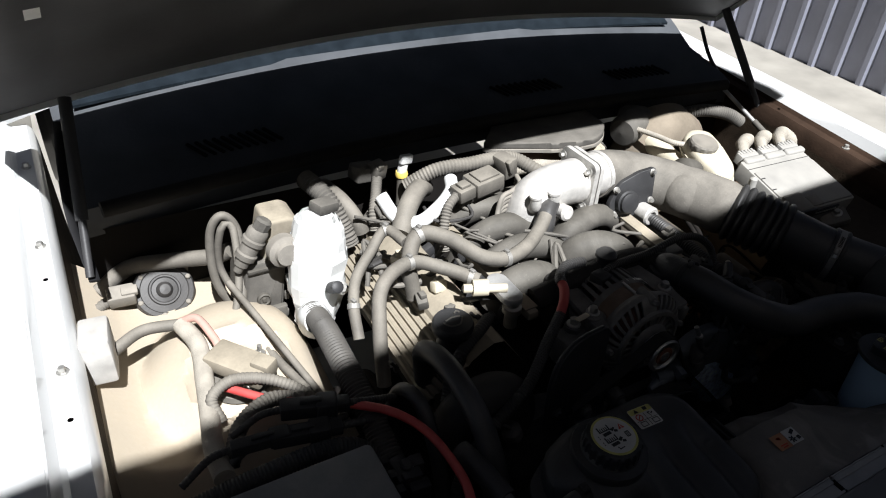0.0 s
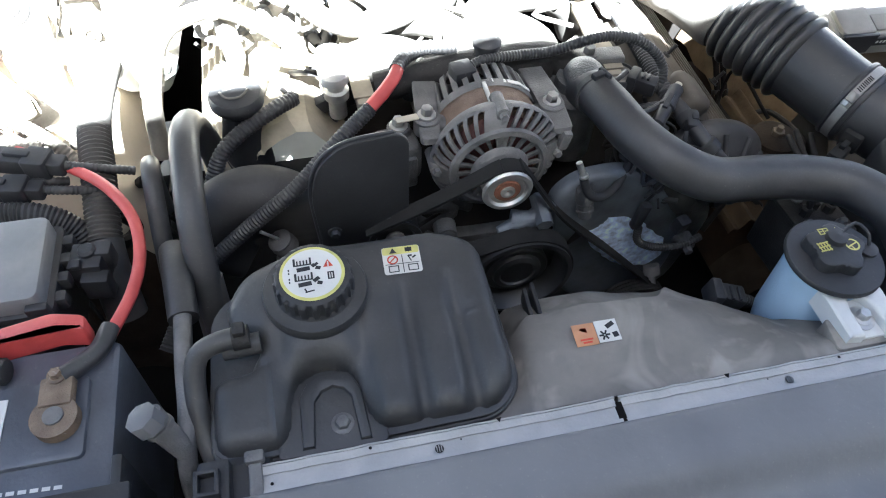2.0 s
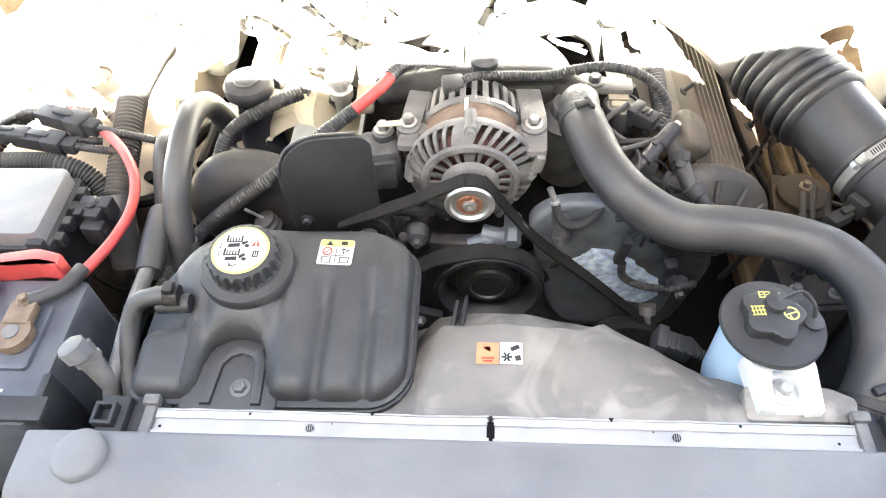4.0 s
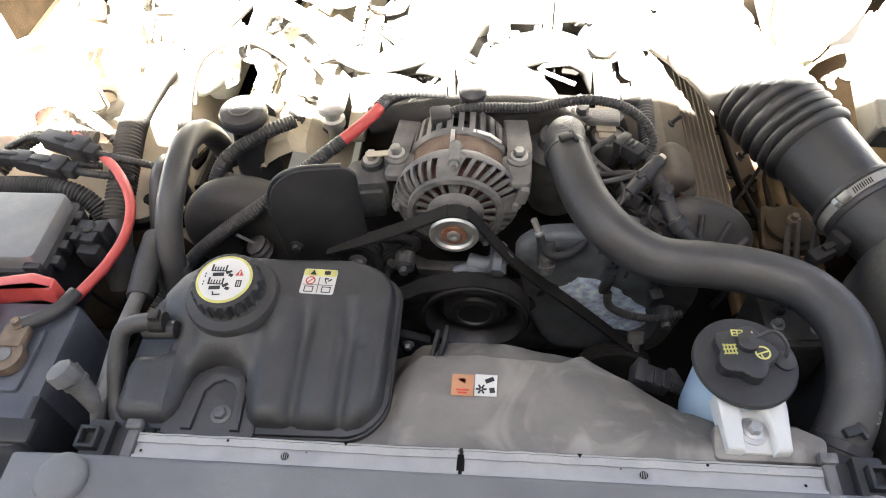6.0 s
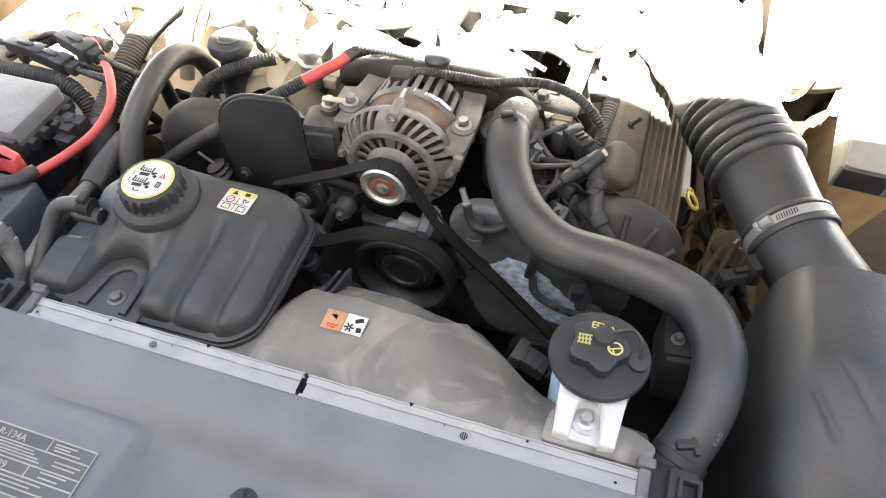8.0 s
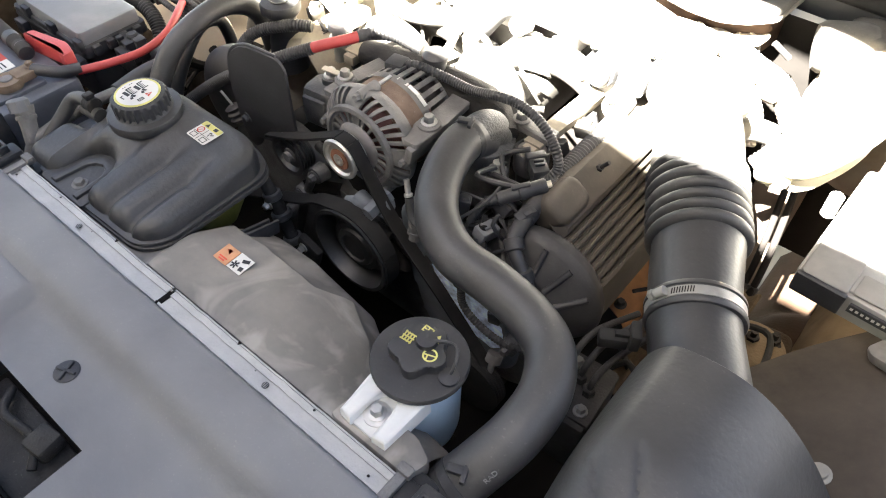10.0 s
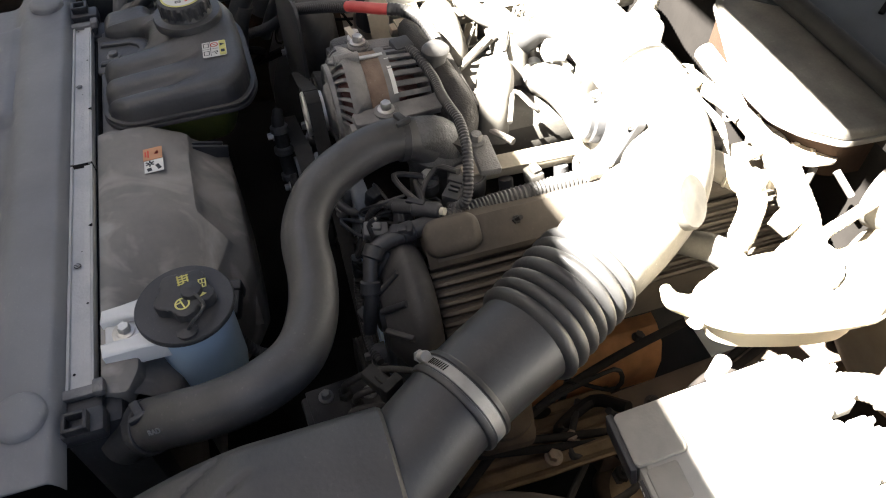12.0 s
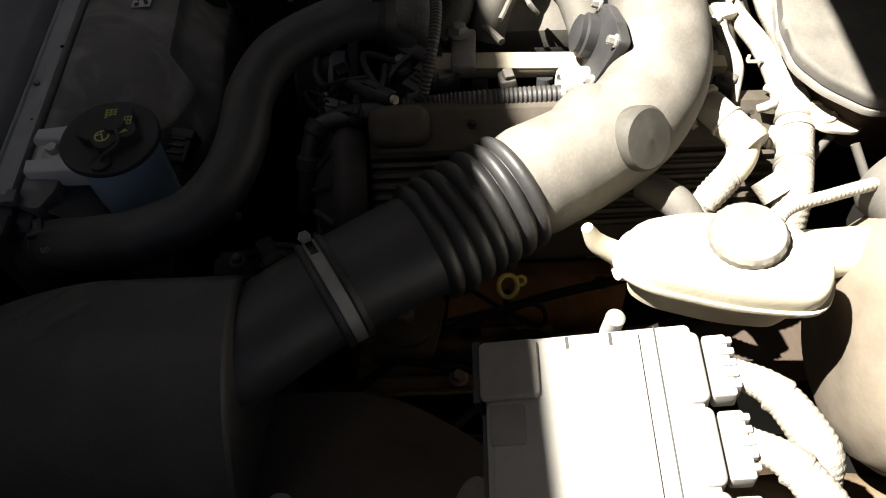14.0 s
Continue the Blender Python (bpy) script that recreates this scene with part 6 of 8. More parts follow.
s = Shape().lathe((0.495, 0.755, 0.928), [(0.032, 0), (0.034, 0.003), (0.034, 0.016), (0.031, 0.020), (0.0, 0.021)], (0, -0.16, 1), 60, wave=lambda a, h: 1 + (0.02 if math.sin(a * 24) > 0 and h < 0.017 else 0))
part("cap", s, mat("dusty_grey_cap", (0.10, 0.095, 0.085), 0.6, dust=0.6), brake, "ribbed dark cap under dust")
s = Shape().tube([(0.470, 0.655, 0.865), (0.47, 0.70, 0.86), (0.475, 0.80, 0.87), (0.48, 0.90, 0.88)], [0.02, 0.022, 0.024, 0.026], 18)
part("cylinder", s, CREAM, brake, "dust-covered cast cylinder")
s = Shape().lathe((0.545, 0.865, 0.81), [(0.03, 0), (0.08, 0.008), (0.115, 0.024), (0.132, 0.05), (0.135, 0.10), (0.12, 0.12)], (0.10, 1, 0.10), 44)
part("servo", s, SERVO, brake, "dust-caked brake servo drum")
s = Shape().tube([(0.46, 0.66, 0.86), (0.455, 0.635, 0.875), (0.452, 0.62, 0.90)], [0.013, 0.011, 0.006], 12)
part("sensor", s, CREAM, brake)

# right inner wing: splash liner and bracketry
liner = thing("wheel_arch_liner", (0.69, 0.36, 0.70), "dusty grey-brown wheel arch liner below the control module", "liner")
rows = []
for i in range(15):
    v = i / 14
    row = []
    for k in range(17):
        u = k / 16
        x = 0.545 + 0.275 * u
        y = 0.22 + (0.183 + 0.26 * min(1.0, u * 1.2) ** 0.8) * v
        z = 0.735 + 0.50 * (x - 0.545) - 0.25 * max(0.0, x - 0.70) + 0.006 * noise.noise((x * 14, y * 14, 3.0)) - 0.012 * (1 - v) ** 3
        row.append((x, y, z if v < 0.97 else z - 0.006))
    rows.append(row)
part("panel", Shape().sheet(rows, 0.004), mat("dusty_felt_liner", (0.030, 0.027, 0.024), 0.85, dust=0.62, scale=9, dust_color=(0.090, 0.075, 0.060), spread=0.55, grit=0.05, bump=0.5, spec=0.15), liner)
m = Matrix.Translation((0.702, 0.498, 0.826)) @ pose(0, 0, 0, 12, -22, -28)
part("bracket", Shape().prism(fair([(-0.036, -0.016), (-0.024, -0.024), (0.026, -0.024), (0.030, 0.020), (-0.030, 0.020)], 0.006), -0.004, 0.010, m, bevel=0.004), SHROUD, liner, "dusty moulded bracket")
part("bracket_bolt", Shape().bolt(m @ Vector((0.006, 0.004, 0.010)), 0.008, m.to_3x3() @ Vector((0, 0, 1)), 0.008), STEEL, liner)
part("liner_bolt", Shape().lathe((0.680, 0.318, 0.801), [(0.013, 0), (0.013, 0.002), (0.009, 0.003), (0.009, 0.009), (0, 0.010)], (-0.3, -0.1, 1), 18), CLAMPSTEEL, liner, "dull steel bolt")
mountp = thing("suspension_mount", (0.55, 0.62, 0.50), "dusty steel suspension mount with studs and nuts", "mount")
part("plate", Shape().prism(fair([(0.50, 0.57), (0.57, 0.56), (0.62, 0.62), (0.60, 0.70), (0.53, 0.69), (0.49, 0.63)], 0.02), 0.53, 0.555, bevel=0.012, seg=3), SHADEGRIME, mountp)
part("dome", Shape().lathe((0.552, 0.632, 0.545), [(0.062, 0), (0.054, 0.010), (0.040, 0.018), (0.022, 0.022), (0, 0.023)], seg=32), TAN, mountp, "tan dusty dome")
for x, y in ((0.546, 0.638), (0.523, 0.605), (0.575, 0.655)):
    part("stud", Shape().rod((x, y, 0.555), (x, y, 0.585), 0.0055, 12).lathe((x, y, 0.560), [(0.015, 0), (0.015, 0.003), (0.011, 0.004), (0.011, 0.014)], seg=6), GRIMY, mountp)
for k in range(2):
    d = 0.014 * k
    s = Shape().tube([(0.470 + d, 0.40, 0.69), (0.480 + d, 0.50, 0.665), (0.492 + d, 0.61, 0.645), (0.497 + d, 0.65, 0.66), (0.490 + d, 0.70, 0.72), (0.47 + d, 0.80, 0.78)], 0.0055, 10)
    # Coloured near-black for the shade of the gap.
    line = solo("brake_line", s, SHADEBLACK, "steel brake line rising past the suspension mount, coloured dark for shade", "pipe", "brake lines")
    part("clip", Shape().lathe((0.497 + d, 0.648, 0.652), [(0.009, 0), (0.009, 0.008)], (0, 0.6, 0.8), 14), GRIMY, line)
rail = Shape().box((0.455, 0.79, 0.58), (0.09, 0.44, 0.05), (0, 0, 3), 0.01)
railthing = solo("frame_rail", rail, mat("dark_rail_rust", (0.040, 0.022, 0.012), 0.85, dust=0.12, scale=15), "rust-brown frame rail deep beside the engine", "frame rail")
bolts("rail_bolt", [(0.455, y, 0.605) for y in (0.58, 0.68, 0.80)], GRIMY, railthing, 0.009)
rows = []
for k in range(19):
    y = 0.490 + 0.0135 * k
    lean = 0.004 * noise.noise((y * 12, 0.3, 0.9))
    rows.append([(0.310 + lean, y + 0.01, 0.600), (0.325 + lean, y + 0.008, 0.630), (0.350 + lean, y + 0.003, 0.636), (0.376 + lean, y, 0.624), (0.392 + lean, y - 0.004, 0.600), (0.394 + lean, y - 0.004, 0.55)])
hot = thing("heat_shield", (0.36, 0.62, 0.55), "orange-rusted sheet heat shield beside the engine", "heat shield")
part("sheet", Shape().sheet(rows, 0.002), mat("orange_brown_rust", (0.24, 0.10, 0.03), 0.85, metal=0.1, dust=0.1, scale=22, spread=0.4, bump=0.4), hot)
part("label_strip", Shape().sheet([[(0.317, 0.685 + 0.02 * k, 0.660), (0.334, 0.680 + 0.02 * k, 0.655)] for k in range(8)], 0.002), PANEL, hot, "pale dusty edge strip")
bolts("shield_bolt", [(0.362, 0.51, 0.632), (0.362, 0.70, 0.632)], GRIMY, hot, 0.007)
rows = []
for i in range(41):
    x = 0.405 + 0.0031 * i
    rise = 0.600 + 0.60 * (x - 0.405) + 0.005 * math.sin(i * 0.85) + 0.012 * noise.noise((x * 26, 0.4, 1.7))
    rows.append([(x, y, rise + 0.004 * noise.noise((x * 30, y * 18, 5.0))) for y in [0.37 + 0.013 * k for k in range(21)]])
tower = thing("spring_tower", (0.49, 0.51, 0.55), "tan dust-covered ridged wing pressing deep beside the duct", "panel")
part("pressing", Shape().sheet(rows, 0.004), mat("brown_dusty_pressing", (0.055, 0.038, 0.023), 0.85, dust=0.45, dust_color=(0.13, 0.092, 0.056), scale=20, spread=0.5, bump=0.6, grit=0.1, spec=0.12), tower)
part("pressing_hole", Shape().lathe((0.425, 0.515, 0.622), [(0.0, 0), (0.016, 0)], (-0.6, -0.1, 0.8), 24), SHADEBLACK, tower)
bolts("pressing_bolt", [(0.484, 0.53, 0.652), (0.505, 0.495, 0.664)], CORRODED, tower, 0.008)
for k, (x, w) in enumerate(((0.40, 0.006),)):
    s = Shape().tube([(x + 0.12, 0.36 + 0.04 * k, 0.66), (x + 0.06, 0.46 + 0.03 * k, 0.68), (x + 0.02, 0.60, 0.70), (x, 0.80, 0.74)], w, 10)
    # Pipe colour carries the gap's shade.
    solo("brake_pipe", s, SHADEBLACK, "thin steel pipe running along the frame, coloured dark for shade", "pipe", "brake pipes")
s = Shape().tube([(0.399 - 0.010 * math.cos(a), 0.563 + 0.012 * math.sin(a), 0.698 + 0.011 * math.cos(a)) for a in [math.tau * k / 18 for k in range(19)]], 0.0032, 10).tube([(0.394 - 0.004 * math.cos(a), 0.579 + 0.006 * math.sin(a), 0.702 + 0.004 * math.cos(a)) for a in [math.tau * k / 10 for k in range(11)]], 0.0024, 8)
stick = solo("dipstick", s, YELLOW, "yellow plastic dipstick ring deep beside the engine", "dipstick")
part("tube", Shape().tube([(0.399, 0.563, 0.682), (0.40, 0.566, 0.62), (0.39, 0.57, 0.50)], 0.005, 10), GRIMY, stick)
s = Shape().tube([(0.37, 0.70, 0.86), (0.40, 0.73, 0.865), (0.435, 0.745, 0.86)], [0.016, 0.018, 0.016], 16).tube([(0.435, 0.745, 0.86), (0.44, 0.73, 0.845), (0.425, 0.705, 0.825)], 0.012, 14, ridge=(0.006, 0.08))
solo("breather_hose", s, DUSTY_BLACK, "dusty elbow breather hose on the intake duct", "hose")

# ---- battery, fuse box ----
batt = thing("battery", (-0.60, 0.09, 0.66), "dark car battery with red label and corroded terminal", "battery")
s = Shape().prism(rounded(-0.76, -0.01, -0.475, 0.175, 0.01), 0.66, 0.862, bevel=0.006)
part("case", s, BATT, batt)
s = Shape().prism(rounded(-0.745, 0.052, -0.50, 0.135, 0.006), 0.862, 0.868, bevel=0.002)
lid = part("lid", s, BATT, batt)
lab = part("label", Shape().box((-0.67, 0.093, 0.8686), (0.135, 0.066, 0.001), (0, 0, -2), 0.0), INK_RED, batt, "red printed label with white panel")
panel = part("label_panel", Shape().box((-0.588, 0.090, 0.8688), (0.030, 0.064, 0.001), (0, 0, -2), 0.0), PAPER, batt, "white panel with dark bars")
for k in range(8):
    part("print_bar", Shape().box((-0.588, 0.068 + 0.006 * k, 0.8695), (0.019, 0.0016 + 0.001 * (k % 3), 0.0005), (0, 0, -2), 0.0), INK_BLACK, panel)
s = Shape()
for x, y, w, d in ((-0.665, 0.112, 0.05, 0.002), (-0.665, 0.090, 0.05, 0.002), (-0.640, 0.101, 0.002, 0.024), (-0.668, 0.101, 0.038, 0.008)):
    s.box((x, y, 0.8694), (w, d, 0.0005), (0, 0, -2), 0.0)
part("print_bar", s, PAPER, lab)
s = Shape()
for k in range(9):
    s.box((-0.60 + 0.010 * k, 0.033 - 0.0006 * k, 0.8636), (0.007, 0.0035, 0.0005), (0, 0, -3), 0.0)
part("print_bar", s, PAPER, lid)
s = Shape().lathe((-0.523, 0.088, 0.862), [(0.020, 0), (0.018, 0.012), (0.010, 0.014), (0.009, 0.024), (0, 0.025)], seg=24)
part("post", s, CAST, batt, "grey lead post")
s = Shape().lathe((-0.523, 0.088, 0.872), [(0.011, 0), (0.021, 0), (0.021, 0.012), (0.011, 0.012)], seg=24).box((-0.523, 0.113, 0.880), (0.03, 0.03, 0.014), bevel=0.003).bolt((-0.523, 0.128, 0.887), 0.006)
clampb = part("terminal_clamp", s, CORRODED, batt, "corroded brown terminal clamp")
s = Shape().prism(fair([(-0.615, 0.165), (-0.53, 0.178), (-0.500, 0.172), (-0.503, 0.192), (-0.535, 0.200), (-0.612, 0.184)], 0.005), 0.862, 0.892, bevel=0.005)
part("terminal_cover", s, RED, batt, "red plastic terminal cover")
s = Shape().box((-0.61, 0.004, 0.872), (0.31, 0.028, 0.008), bevel=0.003).box((-0.468, 0.02, 0.82), (0.010, 0.05, 0.11), bevel=0.003)
part("hold_down", s, BLACK, batt, "black hold-down bar")

fuse = thing("fuse_box", (-0.64, 0.29, 0.74), "dusty grey-black fuse box with clipped lid", "fuse box")
s = Shape().prism(rounded(-0.78, 0.228, -0.556, 0.342, 0.010), 0.845, 0.882, bevel=0.005)
part("lid", s, FUSELID, fuse, "grey dusty lid")
for k in range(3):
    part("lid_latch", Shape().box((-0.560 - 0.085 * k, 0.224, 0.862), (0.022, 0.010, 0.020), bevel=0.002), BLACK, fuse)
s = Shape().prism(rounded(-0.785, 0.221, -0.549, 0.348, 0.010), 0.838, 0.847, bevel=0.002).prism(rounded(-0.775, 0.23, -0.560, 0.338, 0.010), 0.74, 0.84)
part("base", s, BLACK, fuse)
s = Shape().box((-0.522, 0.296, 0.838), (0.036, 0.036, 0.040), (0, 0, -6), 0.003).box((-0.514, 0.272, 0.832), (0.030, 0.018, 0.034), (0, 0, -6), 0.003).box((-0.505, 0.302, 0.846), (0.020, 0.020, 0.030), (0, 0, -6), 0.003)
s.lathe((-0.520, 0.300, 0.856), [(0.010, 0), (0.010, 0.006), (0.007, 0.009), (0, 0.009)], seg=16).box((-0.530, 0.282, 0.860), (0.010, 0.012, 0.008), bevel=0.002)
part("side_plug", s, BLACK, fuse, "stepped black side plug")
part("lid_rim", Shape().prism(rounded(-0.786, 0.222, -0.548, 0.347, 0.011), 0.847, 0.858, bevel=0.003), BLACK, fuse)
for k in range(4):
    part("hinge_tab", Shape().box((-0.543, 0.245 + 0.026 * k, 0.850), (0.012, 0.014, 0.018), bevel=0.003), BLACK, fuse)
for x in (-0.56, -0.66, -0.75):
    part("clip", Shape().box((x, 0.214, 0.828), (0.03, 0.014, 0.03), bevel=0.003), BLACK, fuse)

# ---- cables and hoses, left of the engine ----


def run(name, pts, r, material, label, category="hose", group="", **more):
    return solo(name, Shape().tube(pts, r, **more), material, label, category, group)


cable = thing("battery_cable", (-0.5, 0.3, 0.80), "red battery cable with black sleeves", "cable")
part("red_lead", Shape().tube([(-0.70, 0.575, 0.835), (-0.645, 0.513, 0.842), (-0.59, 0.465, 0.855), (-0.545, 0.428, 0.866), (-0.502, 0.385, 0.872), (-0.472, 0.338, 0.866), (-0.462, 0.285, 0.862), (-0.466, 0.23, 0.866), (-0.484, 0.178, 0.868)], 0.0068, 12), RED, cable)
part("sleeve", Shape().tube([(-0.484, 0.185, 0.870), (-0.492, 0.158, 0.874), (-0.508, 0.138, 0.880), (-0.520, 0.128, 0.883)], 0.0095, 12), RUBBER, cable)

s = Shape().tube([(-0.522, 0.665, 0.855), (-0.523, 0.60, 0.868), (-0.526, 0.51, 0.868), (-0.522, 0.43, 0.845), (-0.520, 0.35, 0.812)], 0.020, 18, ridge=(0.0058, 0.06))
loom = solo("ribbed_loom", s, mat("dusted_ribbed_loom", (0.022, 0.022, 0.023), 0.55, dust=0.2, scale=20, dust_color=(0.34, 0.31, 0.26), grit=0.1, spec=0.35), "thick ribbed black cable loom rising past the fuse box", "cable harness")
part("loom_boot", Shape().tube([(-0.520, 0.352, 0.812), (-0.517, 0.32, 0.79), (-0.512, 0.29, 0.74)], [0.021, 0.023, 0.024], 18), RUBBER, loom)
run("heater_hose", [(-0.40, 0.22, 0.68), (-0.398, 0.245, 0.80), (-0.400, 0.295, 0.875), (-0.402, 0.365, 0.905), (-0.404, 0.425, 0.905), (-0.402, 0.475, 0.875), (-0.392, 0.49, 0.82), (-0.385, 0.49, 0.74)], 0.0175, RUBBER, "thick looping rubber heater hose", group="heater hoses")
part("sleeve", Shape().tube([(-0.400, 0.235, 0.74), (-0.398, 0.245, 0.79), (-0.399, 0.262, 0.828)], [0.0198, 0.0198, 0.0194], 20), DUSTY_BLACK, bpy.data.objects["heater_hose"], "dusty protective sleeve")
run("heater_hose", [(-0.455, 0.29, 0.72), (-0.452, 0.33, 0.80), (-0.452, 0.385, 0.858), (-0.458, 0.43, 0.855), (-0.466, 0.45, 0.82), (-0.470, 0.46, 0.74)], 0.0115, RUBBER, "slim looping rubber hose beside the loom", group="heater hoses")
s = Shape().tube([(-0.440, 0.070, 0.884), (-0.429, 0.062, 0.862), (-0.417, 0.052, 0.838)], [0.0145, 0.012, 0.0105], 16).tube([(-0.420, 0.21, 0.845), (-0.416, 0.14, 0.852), (-0.413, 0.085, 0.848), (-0.417, 0.050, 0.834), (-0.422, 0.032, 0.79), (-0.424, 0.024, 0.72)], 0.0095, 14)
s.lathe((-0.432, 0.064, 0.868), [(0.0145, 0), (0.0145, 0.005), (0.013, 0.006)], (-0.4, 0.3, 0.85), 18)
pipe = solo("aircon_pipe", s, CAST, "grey metal aircon pipe with capped service port", "pipe")
part("service_cap", Shape().lathe((-0.442, 0.066, 0.89), [(0.0155, -0.012), (0.0155, 0.004), (0.012, 0.007), (0, 0.008)], (-0.4, 0.2, 0.9), 8), COVER, pipe)
part("pipe_sleeve", Shape().tube([(-0.432, 0.30, 0.84), (-0.425, 0.25, 0.845), (-0.419, 0.20, 0.842)], 0.0165, 16), RUBBER, pipe)
vent = solo("overflow_hose", Shape().tube([(-0.352, 0.133, 0.893), (-0.372, 0.132, 0.893), (-0.394, 0.125, 0.886), (-0.402, 0.105, 0.866), (-0.400, 0.07, 0.842), (-0.392, 0.04, 0.82), (-0.39, 0.03, 0.77)], 0.0105, 16), RUBBER, "short black hose curving from the coolant tank", "hose")
part("hose_clamp", Shape().lathe((-0.352, 0.133, 0.893), [(0.012, -0.008), (0.012, 0.008)], (1, 0.05, 0), 20).box((-0.352, 0.133, 0.908), (0.012, 0.014, 0.008), bevel=0.002), GRIMY, vent)

s = Shape().tube([(-0.47, 0.24, 0.72), (-0.44, 0.29, 0.745), (-0.402, 0.320, 0.780), (-0.345, 0.332, 0.826), (-0.285, 0.345, 0.866), (-0.225, 0.385, 0.898), (-0.180, 0.415, 0.918)], 0.0095, 14, ridge=(0.0046, 0.07))
alt_cable = solo("alternator_cable", s, LOOM, "ribbed cable to the alternator ending in a red lead", "cable")
part("red_lead", Shape().tube([(-0.184, 0.412, 0.917), (-0.160, 0.434, 0.925), (-0.142, 0.458, 0.928), (-0.136, 0.474, 0.928)], 0.0085, 12), RED, alt_cable)
part("sleeve", Shape().tube([(-0.138, 0.470, 0.928), (-0.126, 0.49, 0.928), (-0.095, 0.512, 0.925), (-0.05, 0.52, 0.915)], 0.0095, 14, ridge=(0.006, 0.05)), RUBBER, alt_cable)
s = Shape().tube([(-0.045, 0.470, 0.918), (-0.02, 0.478, 0.922), (0.03, 0.488, 0.916), (0.075, 0.486, 0.918), (0.118, 0.482, 0.932), (0.155, 0.484, 0.934), (0.195, 0.480, 0.926), (0.226, 0.472, 0.905), (0.240, 0.464, 0.880), (0.232, 0.452, 0.864), (0.222, 0.452, 0.864)], 0.0068, 14, ridge=(0.0045, 0.08))
reg = solo("regulator_cable", s, LOOM, "thin ribbed cable arching over the alternator's rear", "cable")
part("plug", Shape().box((-0.052, 0.466, 0.915), (0.03, 0.03, 0.022), (0, 0, 10), 0.004), BLACK, reg)

evr = thing("vacuum_regulator", (0.184, 0.486, 0.80), "round black vacuum regulator valve with pale recessed lid", "valve")
s = Shape().lathe((0.184, 0.486, 0.800), [(0.019, 0), (0.021, 0.030), (0.025, 0.034), (0.026, 0.040), (0.026, 0.068), (0.0245, 0.070), (0.0225, 0.070), (0.0220, 0.066)], seg=32)
part("can", s, BLACK, evr)
part("disc", Shape().lathe((0.184, 0.486, 0.866), [(0.0220, 0), (0.0205, 0.0015), (0.0190, 0.0005), (0, 0.0012)], seg=32), SHROUD, evr, "pale dusty recessed lid")
plug = part("plug", Shape().box((0.214, 0.458, 0.866), (0.032, 0.024, 0.022), (0, 0, -40), 0.003).box((0.200, 0.470, 0.866), (0.014, 0.030, 0.028), (0, 0, -40), 0.003), BLACK, evr)
for k in range(2):
    part("latch", Shape().box((0.2165 - 0.006 * k, 0.456 + 0.005 * k, 0.879), (0.004, 0.014, 0.004), (0, 0, -40), 0.001), BLACK, plug)
barrel = thing("inline_sensor_connector", (0.222, 0.405, 0.86), "long black barrel connector lying across the valve cover's wiring", "connector")
d = Vector((0.052, 0.055, 0.022)).normalized()
s = Shape().lathe((0.197, 0.377, 0.858), [(0.0, 0), (0.006, 0), (0.007, 0.006), (0.0095, 0.008), (0.0095, 0.036), (0.0115, 0.038), (0.0115, 0.044), (0.0100, 0.046), (0.0100, 0.072), (0.0078, 0.075), (0.0, 0.075)], d, 16)
part("shell", s, BLACK, barrel)
part("latch", Shape().box(Vector((0.222, 0.404, 0.880)), (0.008, 0.026, 0.004), (12, 0, -43), 0.001), BLACK, barrel)
part("end_pin", Shape().rod(Vector((0.197, 0.377, 0.858)) + d * 0.074, Vector((0.197, 0.377, 0.858)) + d * 0.081, 0.005, 12), CREAM, barrel, "pale seal at the end")
part("lead", Shape().tube([(0.198, 0.378, 0.858), (0.186, 0.366, 0.850), (0.180, 0.350, 0.825), (0.188, 0.345, 0.79)], 0.0052, 10, ridge=(0.005, 0.06)), LOOM, barrel)
s = Shape().bolt((0.145, 0.512, 0.886), 0.009, h=0.01).box((0.165, 0.517, 0.876), (0.07, 0.03, 0.012), (0, 0, -4), 0.004)
solo("bracket_plate", s, CAST, "pale bolted bracket plate behind the thermostat", "bracket")

right_loom = run("engine_harness", [(0.238, 0.66, 0.868), (0.240, 0.55, 0.866), (0.240, 0.48, 0.860), (0.246, 0.42, 0.857)], 0.0125, LOOM, "ribbed engine harness along the valve cover", "cable harness", ridge=(0.0055, 0.07))
part("taped_end", Shape().tube([(0.245, 0.43, 0.858), (0.249, 0.385, 0.858), (0.259, 0.340, 0.852), (0.280, 0.327, 0.832), (0.298, 0.322, 0.808), (0.312, 0.312, 0.76)], [0.0125, 0.0115, 0.010, 0.0095, 0.0095, 0.009], 16), RUBBER, right_loom, "taped smooth lower end")
for at, d in (((0.249, 0.385, 0.858), (0.1, -1, -0.05)), ((0.2615, 0.3375, 0.850), (0.6, -0.5, -0.5)), ((0.289, 0.3245, 0.820), (0.55, -0.15, -0.8))):
    part("joint_ring", Shape().lathe(at, [(0.0105, -0.009), (0.0135, -0.007), (0.0135, 0.007), (0.0105, 0.009)], d, 18), BLACK, right_loom, "black joint ring")
